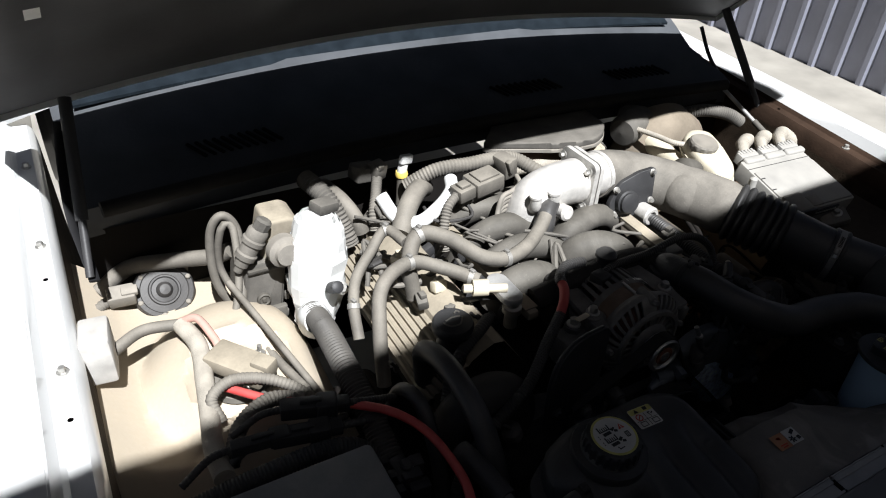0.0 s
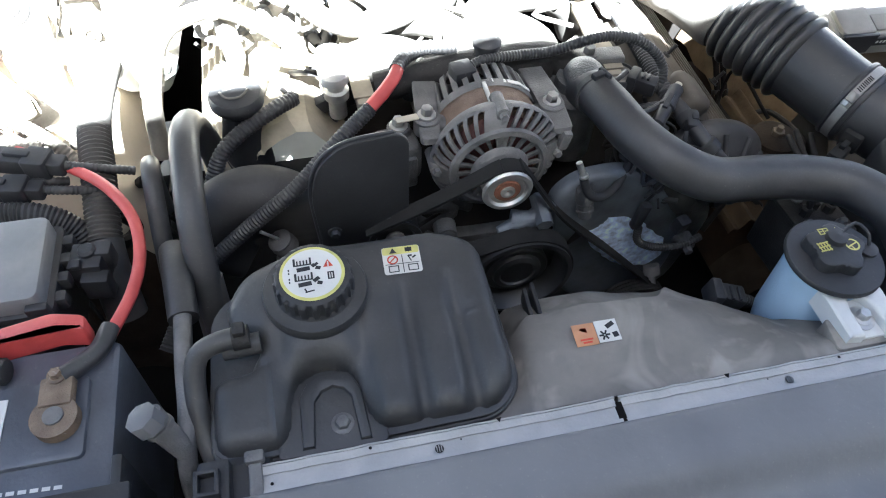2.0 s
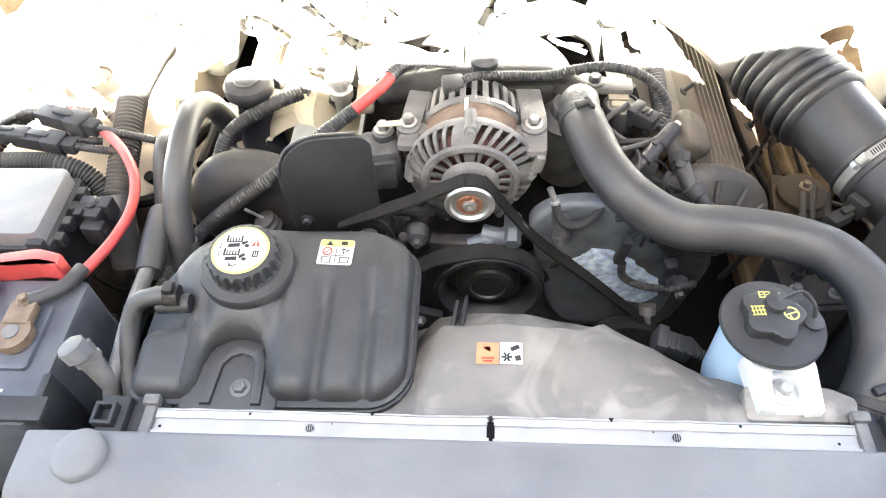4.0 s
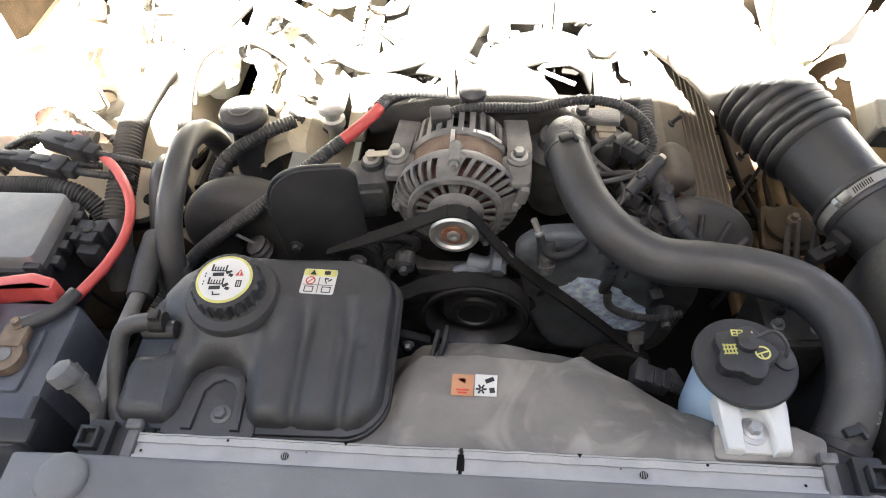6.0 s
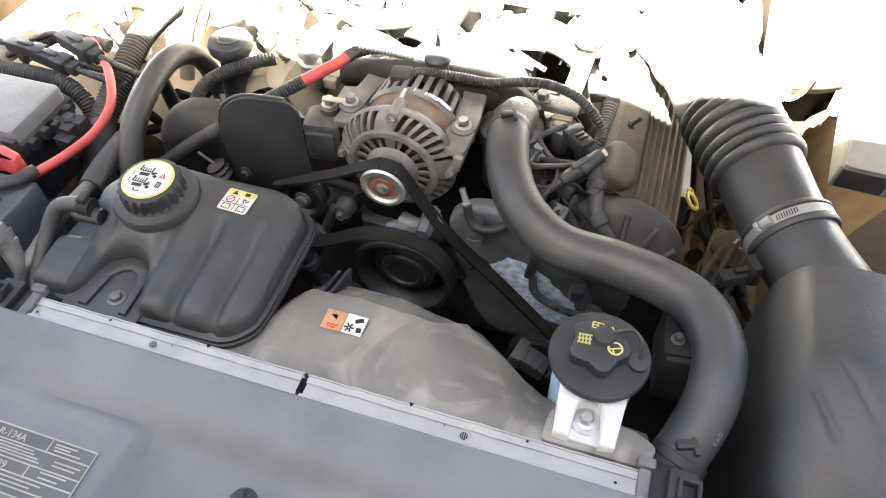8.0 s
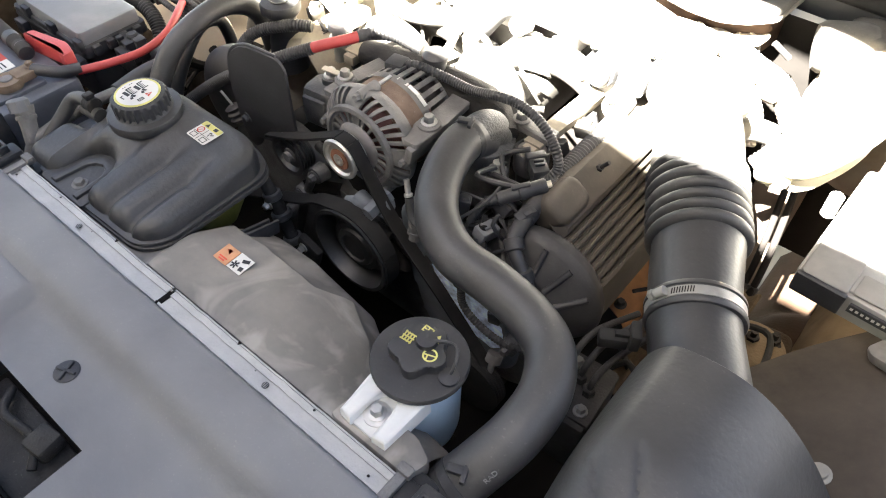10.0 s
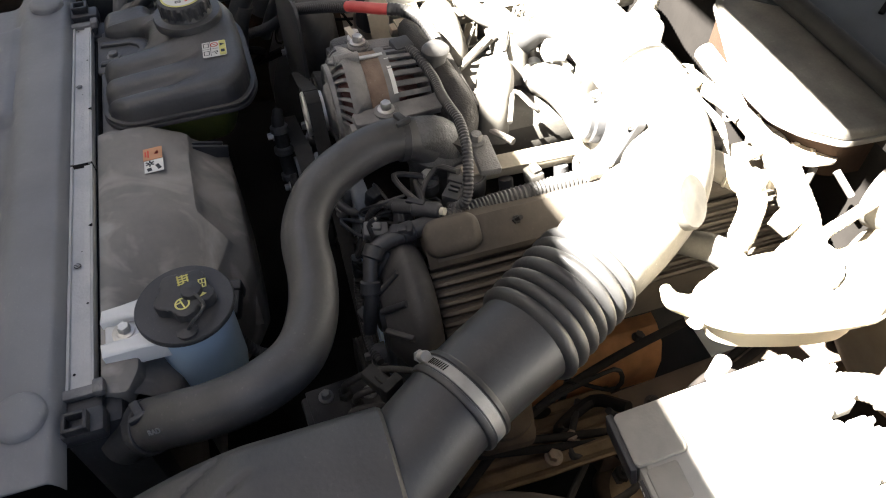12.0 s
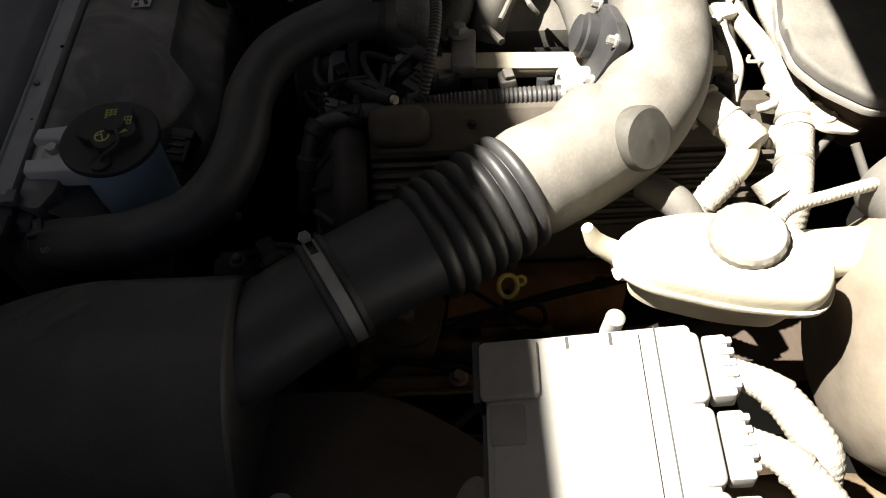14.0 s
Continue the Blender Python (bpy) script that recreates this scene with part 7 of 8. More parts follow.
for k, (at, turn, size) in enumerate((((0.250, 0.378, 0.862), (10, 0, -20), (0.016, 0.03, 0.018)), ((0.16, 0.362, 0.838), (0, 10, 30), (0.018, 0.018, 0.03)), ((0.187, 0.324, 0.740), (0, 8, 0), (0.015, 0.014, 0.050)), ((0.256, 0.318, 0.712), (10, 0, 15), (0.020, 0.018, 0.030)))):
    s = Shape().box(at, size, turn, 0.004).box((at[0] + 0.003, at[1], at[2] + size[2] * 0.4), (size[0] * 0.6, size[1] * 0.4, 0.008), turn, 0.002)
    solo("wire_connector", s, BLACK, "small black wiring connector", "connector", "wiring connectors")
run("timing_lead", [(0.190, 0.322, 0.715), (0.194, 0.320, 0.690), (0.210, 0.318, 0.674), (0.240, 0.316, 0.664), (0.274, 0.316, 0.662), (0.305, 0.322, 0.668)], 0.0058, LOOM, "thin ribbed lead across the timing cover", "cable", ridge=(0.0048, 0.08))
random.seed(5)
for k in range(7):
    p = Vector((0.17 + 0.01 * k, 0.37 + 0.01 * math.sin(k * 2.1), 0.80))
    pts = [p + Vector((random.uniform(-0.03, 0.03), random.uniform(-0.03, 0.03), random.uniform(-0.05, 0.05))) for _ in range(4)]
    run("thin_wire", pts, 0.0022, BLACK, "thin black wire among the connectors", "wire", "thin wires", seg=8)
run("sensor_hose", [(0.086, 0.332, 0.828), (0.094, 0.325, 0.806), (0.112, 0.322, 0.796), (0.14, 0.335, 0.80), (0.165, 0.36, 0.82)], 0.0062, BLACK, "short black hose below the thermostat")
s = Shape().rod((0.077, 0.338, 0.853), (0.086, 0.331, 0.831), 0.0044, 12).lathe((0.086, 0.331, 0.831), [(0.0062, 0), (0.0062, 0.004), (0.0046, 0.005)], (-0.35, 0.25, 0.9), 12)
solo("pipe_stub", s, STEEL, "bright metal pipe stub below the alternator", "pipe")
s = Shape().lathe((-0.306, 0.337, 0.765), [(0.012, 0), (0.017, 0.006), (0.012, 0.010), (0.017, 0.016), (0.013, 0.020), (0.016, 0.026), (0.008, 0.03)], (-0.35, -0.1, 0.9), 20)
bulb = solo("pressure_sensor", s, LOOM, "small finned black sensor with thin metal stem", "sensor")
part("stem", Shape().rod((-0.314, 0.334, 0.79), (-0.335, 0.33, 0.815), 0.0022, 8), STEEL, bulb)

oil = thing("oil_filler", (-0.333, 0.472, 0.82), "black oil filler neck with wide stamped cap", "oil filler")
part("neck", Shape().lathe((-0.345, 0.490, 0.78), [(0.034, 0), (0.030, 0.05), (0.025, 0.075), (0.022, 0.105)], (0.02, -0.02, 1), 28), BLACK, oil)
s = Shape().lathe((-0.343, 0.488, 0.880), [(0.024, 0), (0.030, 0.006), (0.0345, 0.012), (0.0350, 0.022), (0.032, 0.0275), (0.0, 0.0295)], (0.02, -0.02, 1), 44)
ocap = part("cap", s, BLACK, oil, "wide black cap")
s = Shape()
for pts in ([(-0.361, 0.487, 0.9095), (-0.354, 0.475, 0.9093), (-0.336, 0.474, 0.9093), (-0.326, 0.488, 0.9095)], [(-0.357, 0.489, 0.9096), (-0.342, 0.493, 0.9097), (-0.328, 0.491, 0.9096)], [(-0.334, 0.500, 0.9097), (-0.328, 0.505, 0.9097), (-0.324, 0.499, 0.9096)]):
    s.tube(pts, 0.0016, 6)
part("symbol", s, DUSTY_BLACK, ocap)
s = Shape().lathe((-0.215, 0.50, 0.84), [(0.012, 0), (0.012, 0.03), (0.017, 0.032), (0.017, 0.044), (0.012, 0.046), (0.012, 0.058)], seg=20)
inj = thing("pressure_regulator", (-0.215, 0.50, 0.83), "bright metal fuel fitting with flat cast arm", "fitting")
part("fitting", s, STEEL, inj)
part("arm", Shape().prism(rounded(-0.236, 0.485, -0.196, 0.57, 0.019), 0.896, 0.908, bevel=0.004), ALU, inj, "flat cast arm")
run("wire_sleeve", [(-0.40, 0.40, 0.80), (-0.375, 0.43, 0.85), (-0.345, 0.45, 0.87), (-0.30, 0.47, 0.885), (-0.27, 0.49, 0.885)], 0.010, LOOM, "ribbed wire sleeve over the valve cover", "cable harness", ridge=(0.005, 0.07))
for k, (at, size, turn) in enumerate((((-0.625, 0.41, 0.865), (0.10, 0.028, 0.024), (0, 0, -12)), ((-0.60, 0.445, 0.872), (0.085, 0.03, 0.026), (0, 0, -18)), ((-0.68, 0.42, 0.868), (0.10, 0.022, 0.02), (0, 0, -6)))):
    m = Matrix.Translation(at) @ pose(0, 0, 0, *turn)
    w, h = size[1], size[2]
    s = Shape().prism(rounded(-0.048, -w * 0.42, 0.006, w * 0.42, 0.003), -h * 0.42, h * 0.42, m, bevel=0.002)
    s.prism(rounded(0.004, -w * 0.52, 0.034, w * 0.52, 0.004), -h * 0.52, h * 0.52, m, bevel=0.003)
    s.prism(rounded(0.032, -w * 0.34, 0.052, w * 0.34, 0.003), -h * 0.34, h * 0.34, m, bevel=0.002)
    joint = solo("inline_connector", s, BLACK, "long stepped black inline wiring connector behind the fuse box", "connector", "inline connectors")
    part("latch", Shape().prism(rounded(-0.020, -w * 0.16, 0.012, w * 0.16, 0.002), h * 0.40, h * 0.62, m, bevel=0.001), BLACK, joint)
    for e, f in ((-1, -0.048), (1, 0.052)):
        pts = [m @ Vector((f, 0, 0)), m @ Vector((f + e * 0.03, 0.004 * e, -0.004)), m @ Vector((f + e * 0.07, 0.022 * e, -0.022))]
        part("lead", Shape().tube([tuple(p) for p in pts], 0.0055, 12, ridge=(0.005, 0.08)), LOOM, joint, "ribbed black lead")
run("fusebox_loom", [(-0.80, 0.375, 0.84), (-0.70, 0.372, 0.858), (-0.60, 0.375, 0.855), (-0.55, 0.365, 0.83), (-0.53, 0.34, 0.78)], 0.0135, LOOM, "ribbed loom behind the fuse box", "cable harness", ridge=(0.005, 0.07))
run("battery_loom", [(-0.80, 0.165, 0.872), (-0.70, 0.158, 0.878), (-0.60, 0.150, 0.880), (-0.572, 0.146, 0.880)], 0.0125, LOOM, "ribbed loom lying on the battery", "cable harness", ridge=(0.005, 0.07))
for x, y, z in ((-0.742, 0.1613, 0.8753), (-0.640, 0.1533, 0.8793)):
    part("tape", Shape().lathe((x, y, z), [(0.0125, 0), (0.0138, 0.001), (0.0138, 0.019), (0.0125, 0.020)], (1, -0.07, 0.02), 20), RUBBER, bpy.data.objects["battery_loom"], "wrap of black tape")

# ---- sunlit rear of the engine bay ----
acc = thing("aircon_accumulator", (-0.50, 0.75, 0.70), "white foil-wrapped aircon can behind the engine", "canister")
def lump(a, h):
    return 1 + 0.13 * noise.noise((2.6 * math.cos(a), 2.6 * math.sin(a), h * 24)) + 0.07 * noise.noise((6 * math.cos(a), 6 * math.sin(a), h * 60))


rise = [(0.026, 0), (0.034, 0.02), (0.042, 0.06), (0.050, 0.10), (0.053, 0.15), (0.050, 0.19), (0.043, 0.225), (0.034, 0.245), (0.026, 0.252), (0, 0.254)]
rise = [(r0 + (r1 - r0) * k / 2, h0 + (h1 - h0) * k / 2) for (r0, h0), (r1, h1) in zip(rise, rise[1:]) for k in range(4)]
part("can", Shape().lathe((-0.492, 0.745, 0.735), rise, (0.10, 0.08, 1), 17, wave=lump), WHITE, acc, "white crumpled foil wrapping", sharp=6)
part("top_fitting", Shape().box((-0.452, 0.772, 0.995), (0.045, 0.035, 0.02), (0, 10, 20), 0.005).rod((-0.455, 0.77, 0.975), (-0.452, 0.772, 0.99), 0.014), DUSTY_BLACK, acc)
part("port", Shape().lathe((-0.475, 0.690, 0.875), [(0.011, 0), (0.011, 0.03), (0.008, 0.032), (0, 0.032)], (0.1, -0.8, 0.6), 14), BLACK, acc, "black capped port")
bolts("fitting_bolt", [(-0.452, 0.699, 0.86)], STEEL, acc, 0.008, (0.1, -0.8, 0.5))
part("foil_neck", Shape().tube([(-0.490, 0.740, 0.80), (-0.505, 0.70, 0.80), (-0.520, 0.665, 0.845), (-0.523, 0.635, 0.858)], [0.036, 0.033, 0.028, 0.023], 16), WHITE, acc, "white taped pipe")
case = thing("blower_case", (-0.57, 0.82, 0.66), "dusty dark blower case panel beside the foil can", "case")


def lean(x, y, z):
    return (x + 0.12 * (y - 0.80), 0.80 - z, y)


part("panel", Shape().prism(fair([(-0.606, 0.66), (-0.530, 0.66), (-0.530, 0.885), (-0.600, 0.885), (-0.608, 0.87)], 0.006), -0.10, 0.0, bevel=0.006, shape=lean), DUSTY_BLACK, case, "dark front panel")
part("upper_case", Shape().prism(fair([(-0.574, 0.870), (-0.502, 0.870), (-0.502, 0.945), (-0.520, 0.958), (-0.566, 0.958)], 0.008), -0.085, -0.012, bevel=0.006, seg=3, shape=lean), CAKED, case, "pale dust-caked upper case")
part("panel_step", Shape().prism(fair([(-0.575, 0.67), (-0.526, 0.67), (-0.526, 0.78), (-0.575, 0.78)], 0.004), 0.0, 0.012, bevel=0.003, shape=lean), INTAKE, case)
part("panel_edge", Shape().prism(fair([(-0.604, 0.868), (-0.532, 0.868), (-0.532, 0.876), (-0.604, 0.876)], 0.002), 0.0, 0.008, bevel=0.002, shape=lean), INTAKE, case)
for x, z, r in ((-0.572, 0.805, 0.013), (-0.552, 0.742, 0.008), (-0.540, 0.70, 0.007)):
    at = Vector(lean(x, z, 0.002))
    part("boss", Shape().lathe(at, [(r, 0), (r, 0.007), (r * 0.8, 0.009), (r * 0.7, 0.005), (r * 0.35, 0.005), (r * 0.3, 0.010), (0, 0.010)], (0, -1, 0.1), 24), INTAKE, case)
for k in range(5):
    part("clip", Shape().box(lean(-0.527, 0.72 + 0.04 * k, 0.004), (0.010, 0.012, 0.016), (0, 8, 0), 0.003), DUSTY_BLACK, case)
part("motor_boss", Shape().lathe((-0.535, 0.775, 0.925), [(0.030, 0), (0.030, 0.018), (0.022, 0.024), (0.020, 0.032), (0, 0.033)], (0.1, -1, 0.1), 30), PANEL, case)
wheel = thing("vacuum_motor", (-0.717, 0.94, 0.72), "round dusty motor with ringed face by the wing", "motor")
ax = Vector((0.05, -0.75, 0.65)).normalized()
s = Shape().lathe((-0.728, 0.945, 0.772), [(0.0, 0.016), (0.010, 0.015), (0.014, 0.010), (0.016, 0.004), (0.024, 0.003), (0.026, 0.007), (0.029, 0.007), (0.031, 0.002), (0.044, 0.001), (0.046, 0.004), (0.054, 0.003), (0.058, -0.004), (0.059, -0.05)], ax, 52)
part("drum", s, LOOM, wheel, "ringed dark face")
for k in range(6):
    a = math.tau * k / 6 + 0.3
    u = ax.cross(Vector((1, 0, 0))).normalized()
    at = Vector((-0.728, 0.945, 0.772)) + (Vector((1, 0, 0)) * math.cos(a) + u * math.sin(a)) * 0.050
    part("rivet", Shape().lathe(at, [(0.005, 0), (0.005, 0.006), (0.003, 0.008), (0, 0.008)], ax, 12), PANEL, wheel)
part("plug", Shape().box((-0.805, 0.940, 0.787), (0.05, 0.034, 0.032), (20, 0, -5), 0.005).box((-0.790, 0.932, 0.800), (0.03, 0.02, 0.012), (20, 0, -5), 0.003), PANEL, wheel, "pale wiring plug")
part("lead", Shape().tube([(-0.825, 0.94, 0.785), (-0.85, 0.93, 0.775), (-0.865, 0.90, 0.76)], 0.010, 12, ridge=(0.006, 0.08)), DUSTY_RUBBER, wheel)
part("rear_can", Shape().lathe((-0.70, 1.022, 0.795), [(0.042, -0.05), (0.042, 0.01), (0.034, 0.022), (0, 0.026)], (0, -0.1, 1), 32), PANEL, wheel)
run("purge_hose", [(-0.84, 0.98, 0.78), (-0.78, 0.985, 0.815), (-0.70, 0.96, 0.825), (-0.63, 0.92, 0.84), (-0.60, 0.90, 0.86)], 0.016, HOSE, "thick dusty hose along the wing")
run("looped_cable", [(-0.615, 0.83, 0.76), (-0.645, 0.84, 0.84), (-0.64, 0.86, 0.93), (-0.615, 0.86, 0.965), (-0.592, 0.855, 0.93), (-0.60, 0.82, 0.85), (-0.615, 0.77, 0.80), (-0.60, 0.66, 0.79), (-0.575, 0.545, 0.80)], 0.008, HOSE, "looped cable tied in a bundle", "cable")
run("looped_cable", [(-0.60, 0.80, 0.78), (-0.632, 0.85, 0.86), (-0.62, 0.855, 0.94), (-0.600, 0.85, 0.94), (-0.612, 0.80, 0.86), (-0.64, 0.76, 0.79)], 0.007, HOSE, "looped cable tied in a bundle", "cable")
sensor = thing("pressure_switch", (-0.613, 0.795, 0.88), "cylindrical stepped pressure switch with plug", "switch")
ax = Vector((0.060, 0.0, 0.097))
part("body", Shape().lathe((-0.613, 0.795, 0.884), [(0.008, 0), (0.009, 0.012), (0.013, 0.014), (0.014, 0.028), (0.019, 0.030), (0.020, 0.040), (0.017, 0.043), (0.017, 0.060), (0.0215, 0.062), (0.0215, 0.070), (0.019, 0.073), (0.019, 0.088), (0.016, 0.092)], ax, 28), DUSTY_RUBBER, sensor)
part("plug", Shape().lathe((-0.565, 0.795, 0.961), [(0.015, 0), (0.0155, 0.018), (0.011, 0.022), (0, 0.022)], ax, 8), DUSTY_BLACK, sensor)
relay = thing("wing_relay", (-0.86, 0.705, 0.80), "grey boxed relay fixed to the wing", "relay")
part("box", Shape().box((-0.859, 0.705, 0.868), (0.045, 0.07, 0.085), (0, 0, -6), 0.006), mat("grey_relay_plastic", (0.45, 0.44, 0.42), 0.6, dust=0.4), relay)
part("bracket", Shape().box((-0.882, 0.705, 0.86), (0.02, 0.05, 0.06), (0, 0, -6), 0.003), STEEL, relay)
run("relay_wire", [(-0.84, 0.72, 0.845), (-0.79, 0.745, 0.85), (-0.73, 0.735, 0.85)], 0.010, HOSE, "taped wire from the relay", "cable")
run("taped_loom", [(-0.73, 0.735, 0.85), (-0.715, 0.68, 0.84), (-0.725, 0.60, 0.83), (-0.735, 0.53, 0.83), (-0.745, 0.46, 0.84), (-0.745, 0.40, 0.845)], 0.015, PALE, "taped loom over the strut tower", "cable harness")
run("salmon_wire", [(-0.73, 0.735, 0.855), (-0.705, 0.72, 0.866), (-0.69, 0.685, 0.85), (-0.685, 0.66, 0.84)], 0.007, mat("faded_pink_sleeve", (0.50, 0.27, 0.22), 0.6, dust=0.45, scale=40), "faded red wire on the tower", "wire")
s = Shape().box((-0.665, 0.61, 0.84), (0.055, 0.11, 0.028), (0, 0, 38), 0.006).box((-0.635, 0.58, 0.848), (0.03, 0.035, 0.03), (0, 0, 38), 0.005)
solo("tower_connector", s, CAKED, "dusty flat connector lying on the strut tower", "connector")
run("tower_hose", [(-0.72, 0.52, 0.82), (-0.725, 0.55, 0.845), (-0.69, 0.565, 0.855), (-0.64, 0.55, 0.85), (-0.60, 0.53, 0.83), (-0.57, 0.51, 0.80)], 0.009, HOSE, "ribbed hose curling over the tower", ridge=(0.006, 0.06))
run("tower_hose", [(-0.73, 0.43, 0.83), (-0.70, 0.48, 0.845), (-0.65, 0.505, 0.85), (-0.60, 0.50, 0.835)], 0.012, HOSE, "ribbed hose curling over the tower", ridge=(0.006, 0.06))
run("stay_rod", [(-0.56, 0.52, 0.80), (-0.60, 0.68, 0.835), (-0.63, 0.80, 0.86)], 0.006, HOSE, "thin rod beside the strut tower", "rod")

# hoses and plugs over the engine's rear
arch_a = run("fuel_hose", [(-0.46, 0.50, 0.80), (-0.452, 0.535, 0.88), (-0.425, 0.585, 0.935), (-0.36, 0.615, 0.945), (-0.30, 0.600, 0.925), (-0.255, 0.55, 0.918)], 0.0125, HOSE, "dusty hose arching over the valve cover")
arch_b = run("fuel_hose", [(-0.47, 0.58, 0.84), (-0.462, 0.62, 0.88), (-0.44, 0.66, 0.905), (-0.40, 0.69, 0.93), (-0.36, 0.71, 0.955), (-0.345, 0.66, 0.955)], 0.010, HOSE, "dusty hose arching over the valve cover")
sag = run("vacuum_hose", [(-0.345, 0.62, 0.86), (-0.35, 0.635, 0.93), (-0.322, 0.655, 0.968), (-0.27, 0.64, 0.955), (-0.215, 0.61, 0.918), (-0.165, 0.60, 0.905), (-0.11, 0.615, 0.905), (-0.06, 0.645, 0.91), (-0.03, 0.665, 0.925)], 0.0145, HOSE, "thick dusty vacuum hose sagging across the engine")
for line, at, way, r in ((arch_a, (-0.36, 0.615, 0.945), (1, 0.1, -0.05), 0.0125), (arch_a, (-0.264, 0.561, 0.919), (0.65, -0.75, -0.06), 0.0125), (arch_b, (-0.36, 0.71, 0.955), (1, -0.15, 0.2), 0.010), (arch_b, (-0.462, 0.62, 0.88), (0.25, 0.7, 0.65), 0.010), (sag, (-0.322, 0.655, 0.968), (1, 0.05, 0.25), 0.0145), (sag, (-0.165, 0.60, 0.905), (1, 0.05, -0.1), 0.0145)):
    clip = part("hose_clamp", Shape().lathe(at, [(r, -0.005), (r + 0.0014, -0.0045), (r + 0.0014, 0.0045), (r, 0.005)], way, 22), CLAMPSTEEL, line, "dull band clamp")
    part("clamp_ear", Shape().box((at[0], at[1], at[2] + r + 0.003), (0.007, 0.010, 0.005), (0, 0, 15), 0.001), CLAMPSTEEL, clip)
s = Shape().rod((-0.29, 0.545, 0.915), (-0.22, 0.515, 0.915), 0.008, 14).rod((-0.275, 0.54, 0.915), (-0.25, 0.53, 0.915), 0.015, 14)
solo("hose_joint", s, CREAM, "cream plastic hose joint", "fitting")
run("pale_pipe", [(-0.30, 0.86, 0.93), (-0.285, 0.82, 0.90), (-0.25, 0.79, 0.895), (-0.20, 0.80, 0.91), (-0.16, 0.82, 0.93), (-0.145, 0.85, 0.94)], 0.014, WHITE, "pale coated metal pipe", "pipe")
run("bulkhead_hose", [(-0.380, 0.835, 0.850), (-0.386, 0.845, 0.875), (-0.400, 0.872, 0.922), (-0.416, 0.91, 0.947), (-0.425, 0.95, 0.95)], 0.019, DUSTY_BLACK, "fat ribbed hose into the bulkhead", ridge=(0.007, 0.08))
run("heater_pipe", [(-0.350, 0.845, 0.865), (-0.356, 0.855, 0.89), (-0.372, 0.89, 0.918), (-0.385, 0.96, 0.92)], 0.017, HOSE, "short fat heater hose at the bulkhead")
run("black_hump_hose", [(-0.29, 0.79, 0.88), (-0.255, 0.825, 0.915), (-0.215, 0.86, 0.925), (-0.18, 0.90, 0.90)], 0.021, HOSE, "fat black rubber hose")
trans = thing("pressure_transducer", (-0.29, 0.93, 0.90), "black transducer plug cluster with ribbed lead", "sensor")
part("body", Shape().box((-0.300, 0.945, 0.942), (0.055, 0.040, 0.034), (0, 10, 12), 0.005).box((-0.315, 0.935, 0.958), (0.026, 0.026, 0.020), (0, 0, 30), 0.004), DUSTY_BLACK, trans)
part("plug", Shape().box((-0.276, 0.930, 0.948), (0.032, 0.030, 0.036), (12, 0, 20), 0.004).box((-0.276, 0.918, 0.962), (0.016, 0.016, 0.012), (12, 0, 20), 0.002), HOSE, trans)
part("lead", Shape().tube([(-0.282, 0.918, 0.935), (-0.300, 0.885, 0.918), (-0.318, 0.855, 0.895), (-0.322, 0.84, 0.865)], 0.0105, 14, ridge=(0.006, 0.10)), DUSTY_RUBBER, trans, "ribbed lead")
stick = thing("transmission_dipstick", (-0.215, 0.92, 0.88), "pale dipstick handle with yellow base at the rear of the engine", "dipstick")
part("handle", Shape().box((-0.216, 0.917, 0.968), (0.034, 0.014, 0.020), (0, 14, 22), 0.004).box((-0.222, 0.919, 0.950), (0.020, 0.014, 0.030), (0, 12, 20), 0.004), WHITE, stick, "pale tee handle")
part("collar", Shape().lathe((-0.224, 0.92, 0.928), [(0.013, 0), (0.014, 0.006), (0.012, 0.012), (0, 0.013)], seg=20), YELLOW, stick, "yellow collar")
part("tube", Shape().rod((-0.226, 0.92, 0.86), (-0.224, 0.92, 0.93), 0.010, 14), HOSE, stick)
run("loom_over_intake", [(-0.23, 0.89, 0.92), (-0.17, 0.87, 0.955), (-0.10, 0.85, 0.965), (-0.03, 0.84, 0.97), (0.01, 0.83, 0.96), (0.04, 0.79, 0.945)], 0.015, HOSE, "thick dusty loom over the intake", "cable harness", ridge=(0.007, 0.05))
coilp = thing("coil_pack", (-0.10, 0.78, 0.90), "black ignition module with plugs and wires", "ignition module")
part("module", Shape().box((-0.095, 0.80, 0.948), (0.070, 0.055, 0.032), (0, -6, 6), 0.004).box((-0.095, 0.80, 0.966), (0.050, 0.040, 0.006), (0, -6, 6), 0.002), HOSE, coilp, "flat black module box")
part("plug", Shape().box((-0.150, 0.79, 0.942), (0.040, 0.040, 0.028), (0, -6, 8), 0.004).box((-0.150, 0.79, 0.958), (0.024, 0.022, 0.008), (0, -6, 8), 0.002), HOSE, coilp)
part("plug", Shape().box((-0.035, 0.815, 0.965), (0.034, 0.046, 0.044), (0, -6, 8), 0.005).box((-0.04, 0.79, 0.975), (0.012, 0.014, 0.03), (0, -20, 8), 0.003), HOSE, coilp)
part("shelf", Shape().box((-0.10, 0.815, 0.918), (0.11, 0.05, 0.012), (0, -4, 6), 0.004), DUSTY_BLACK, coilp)
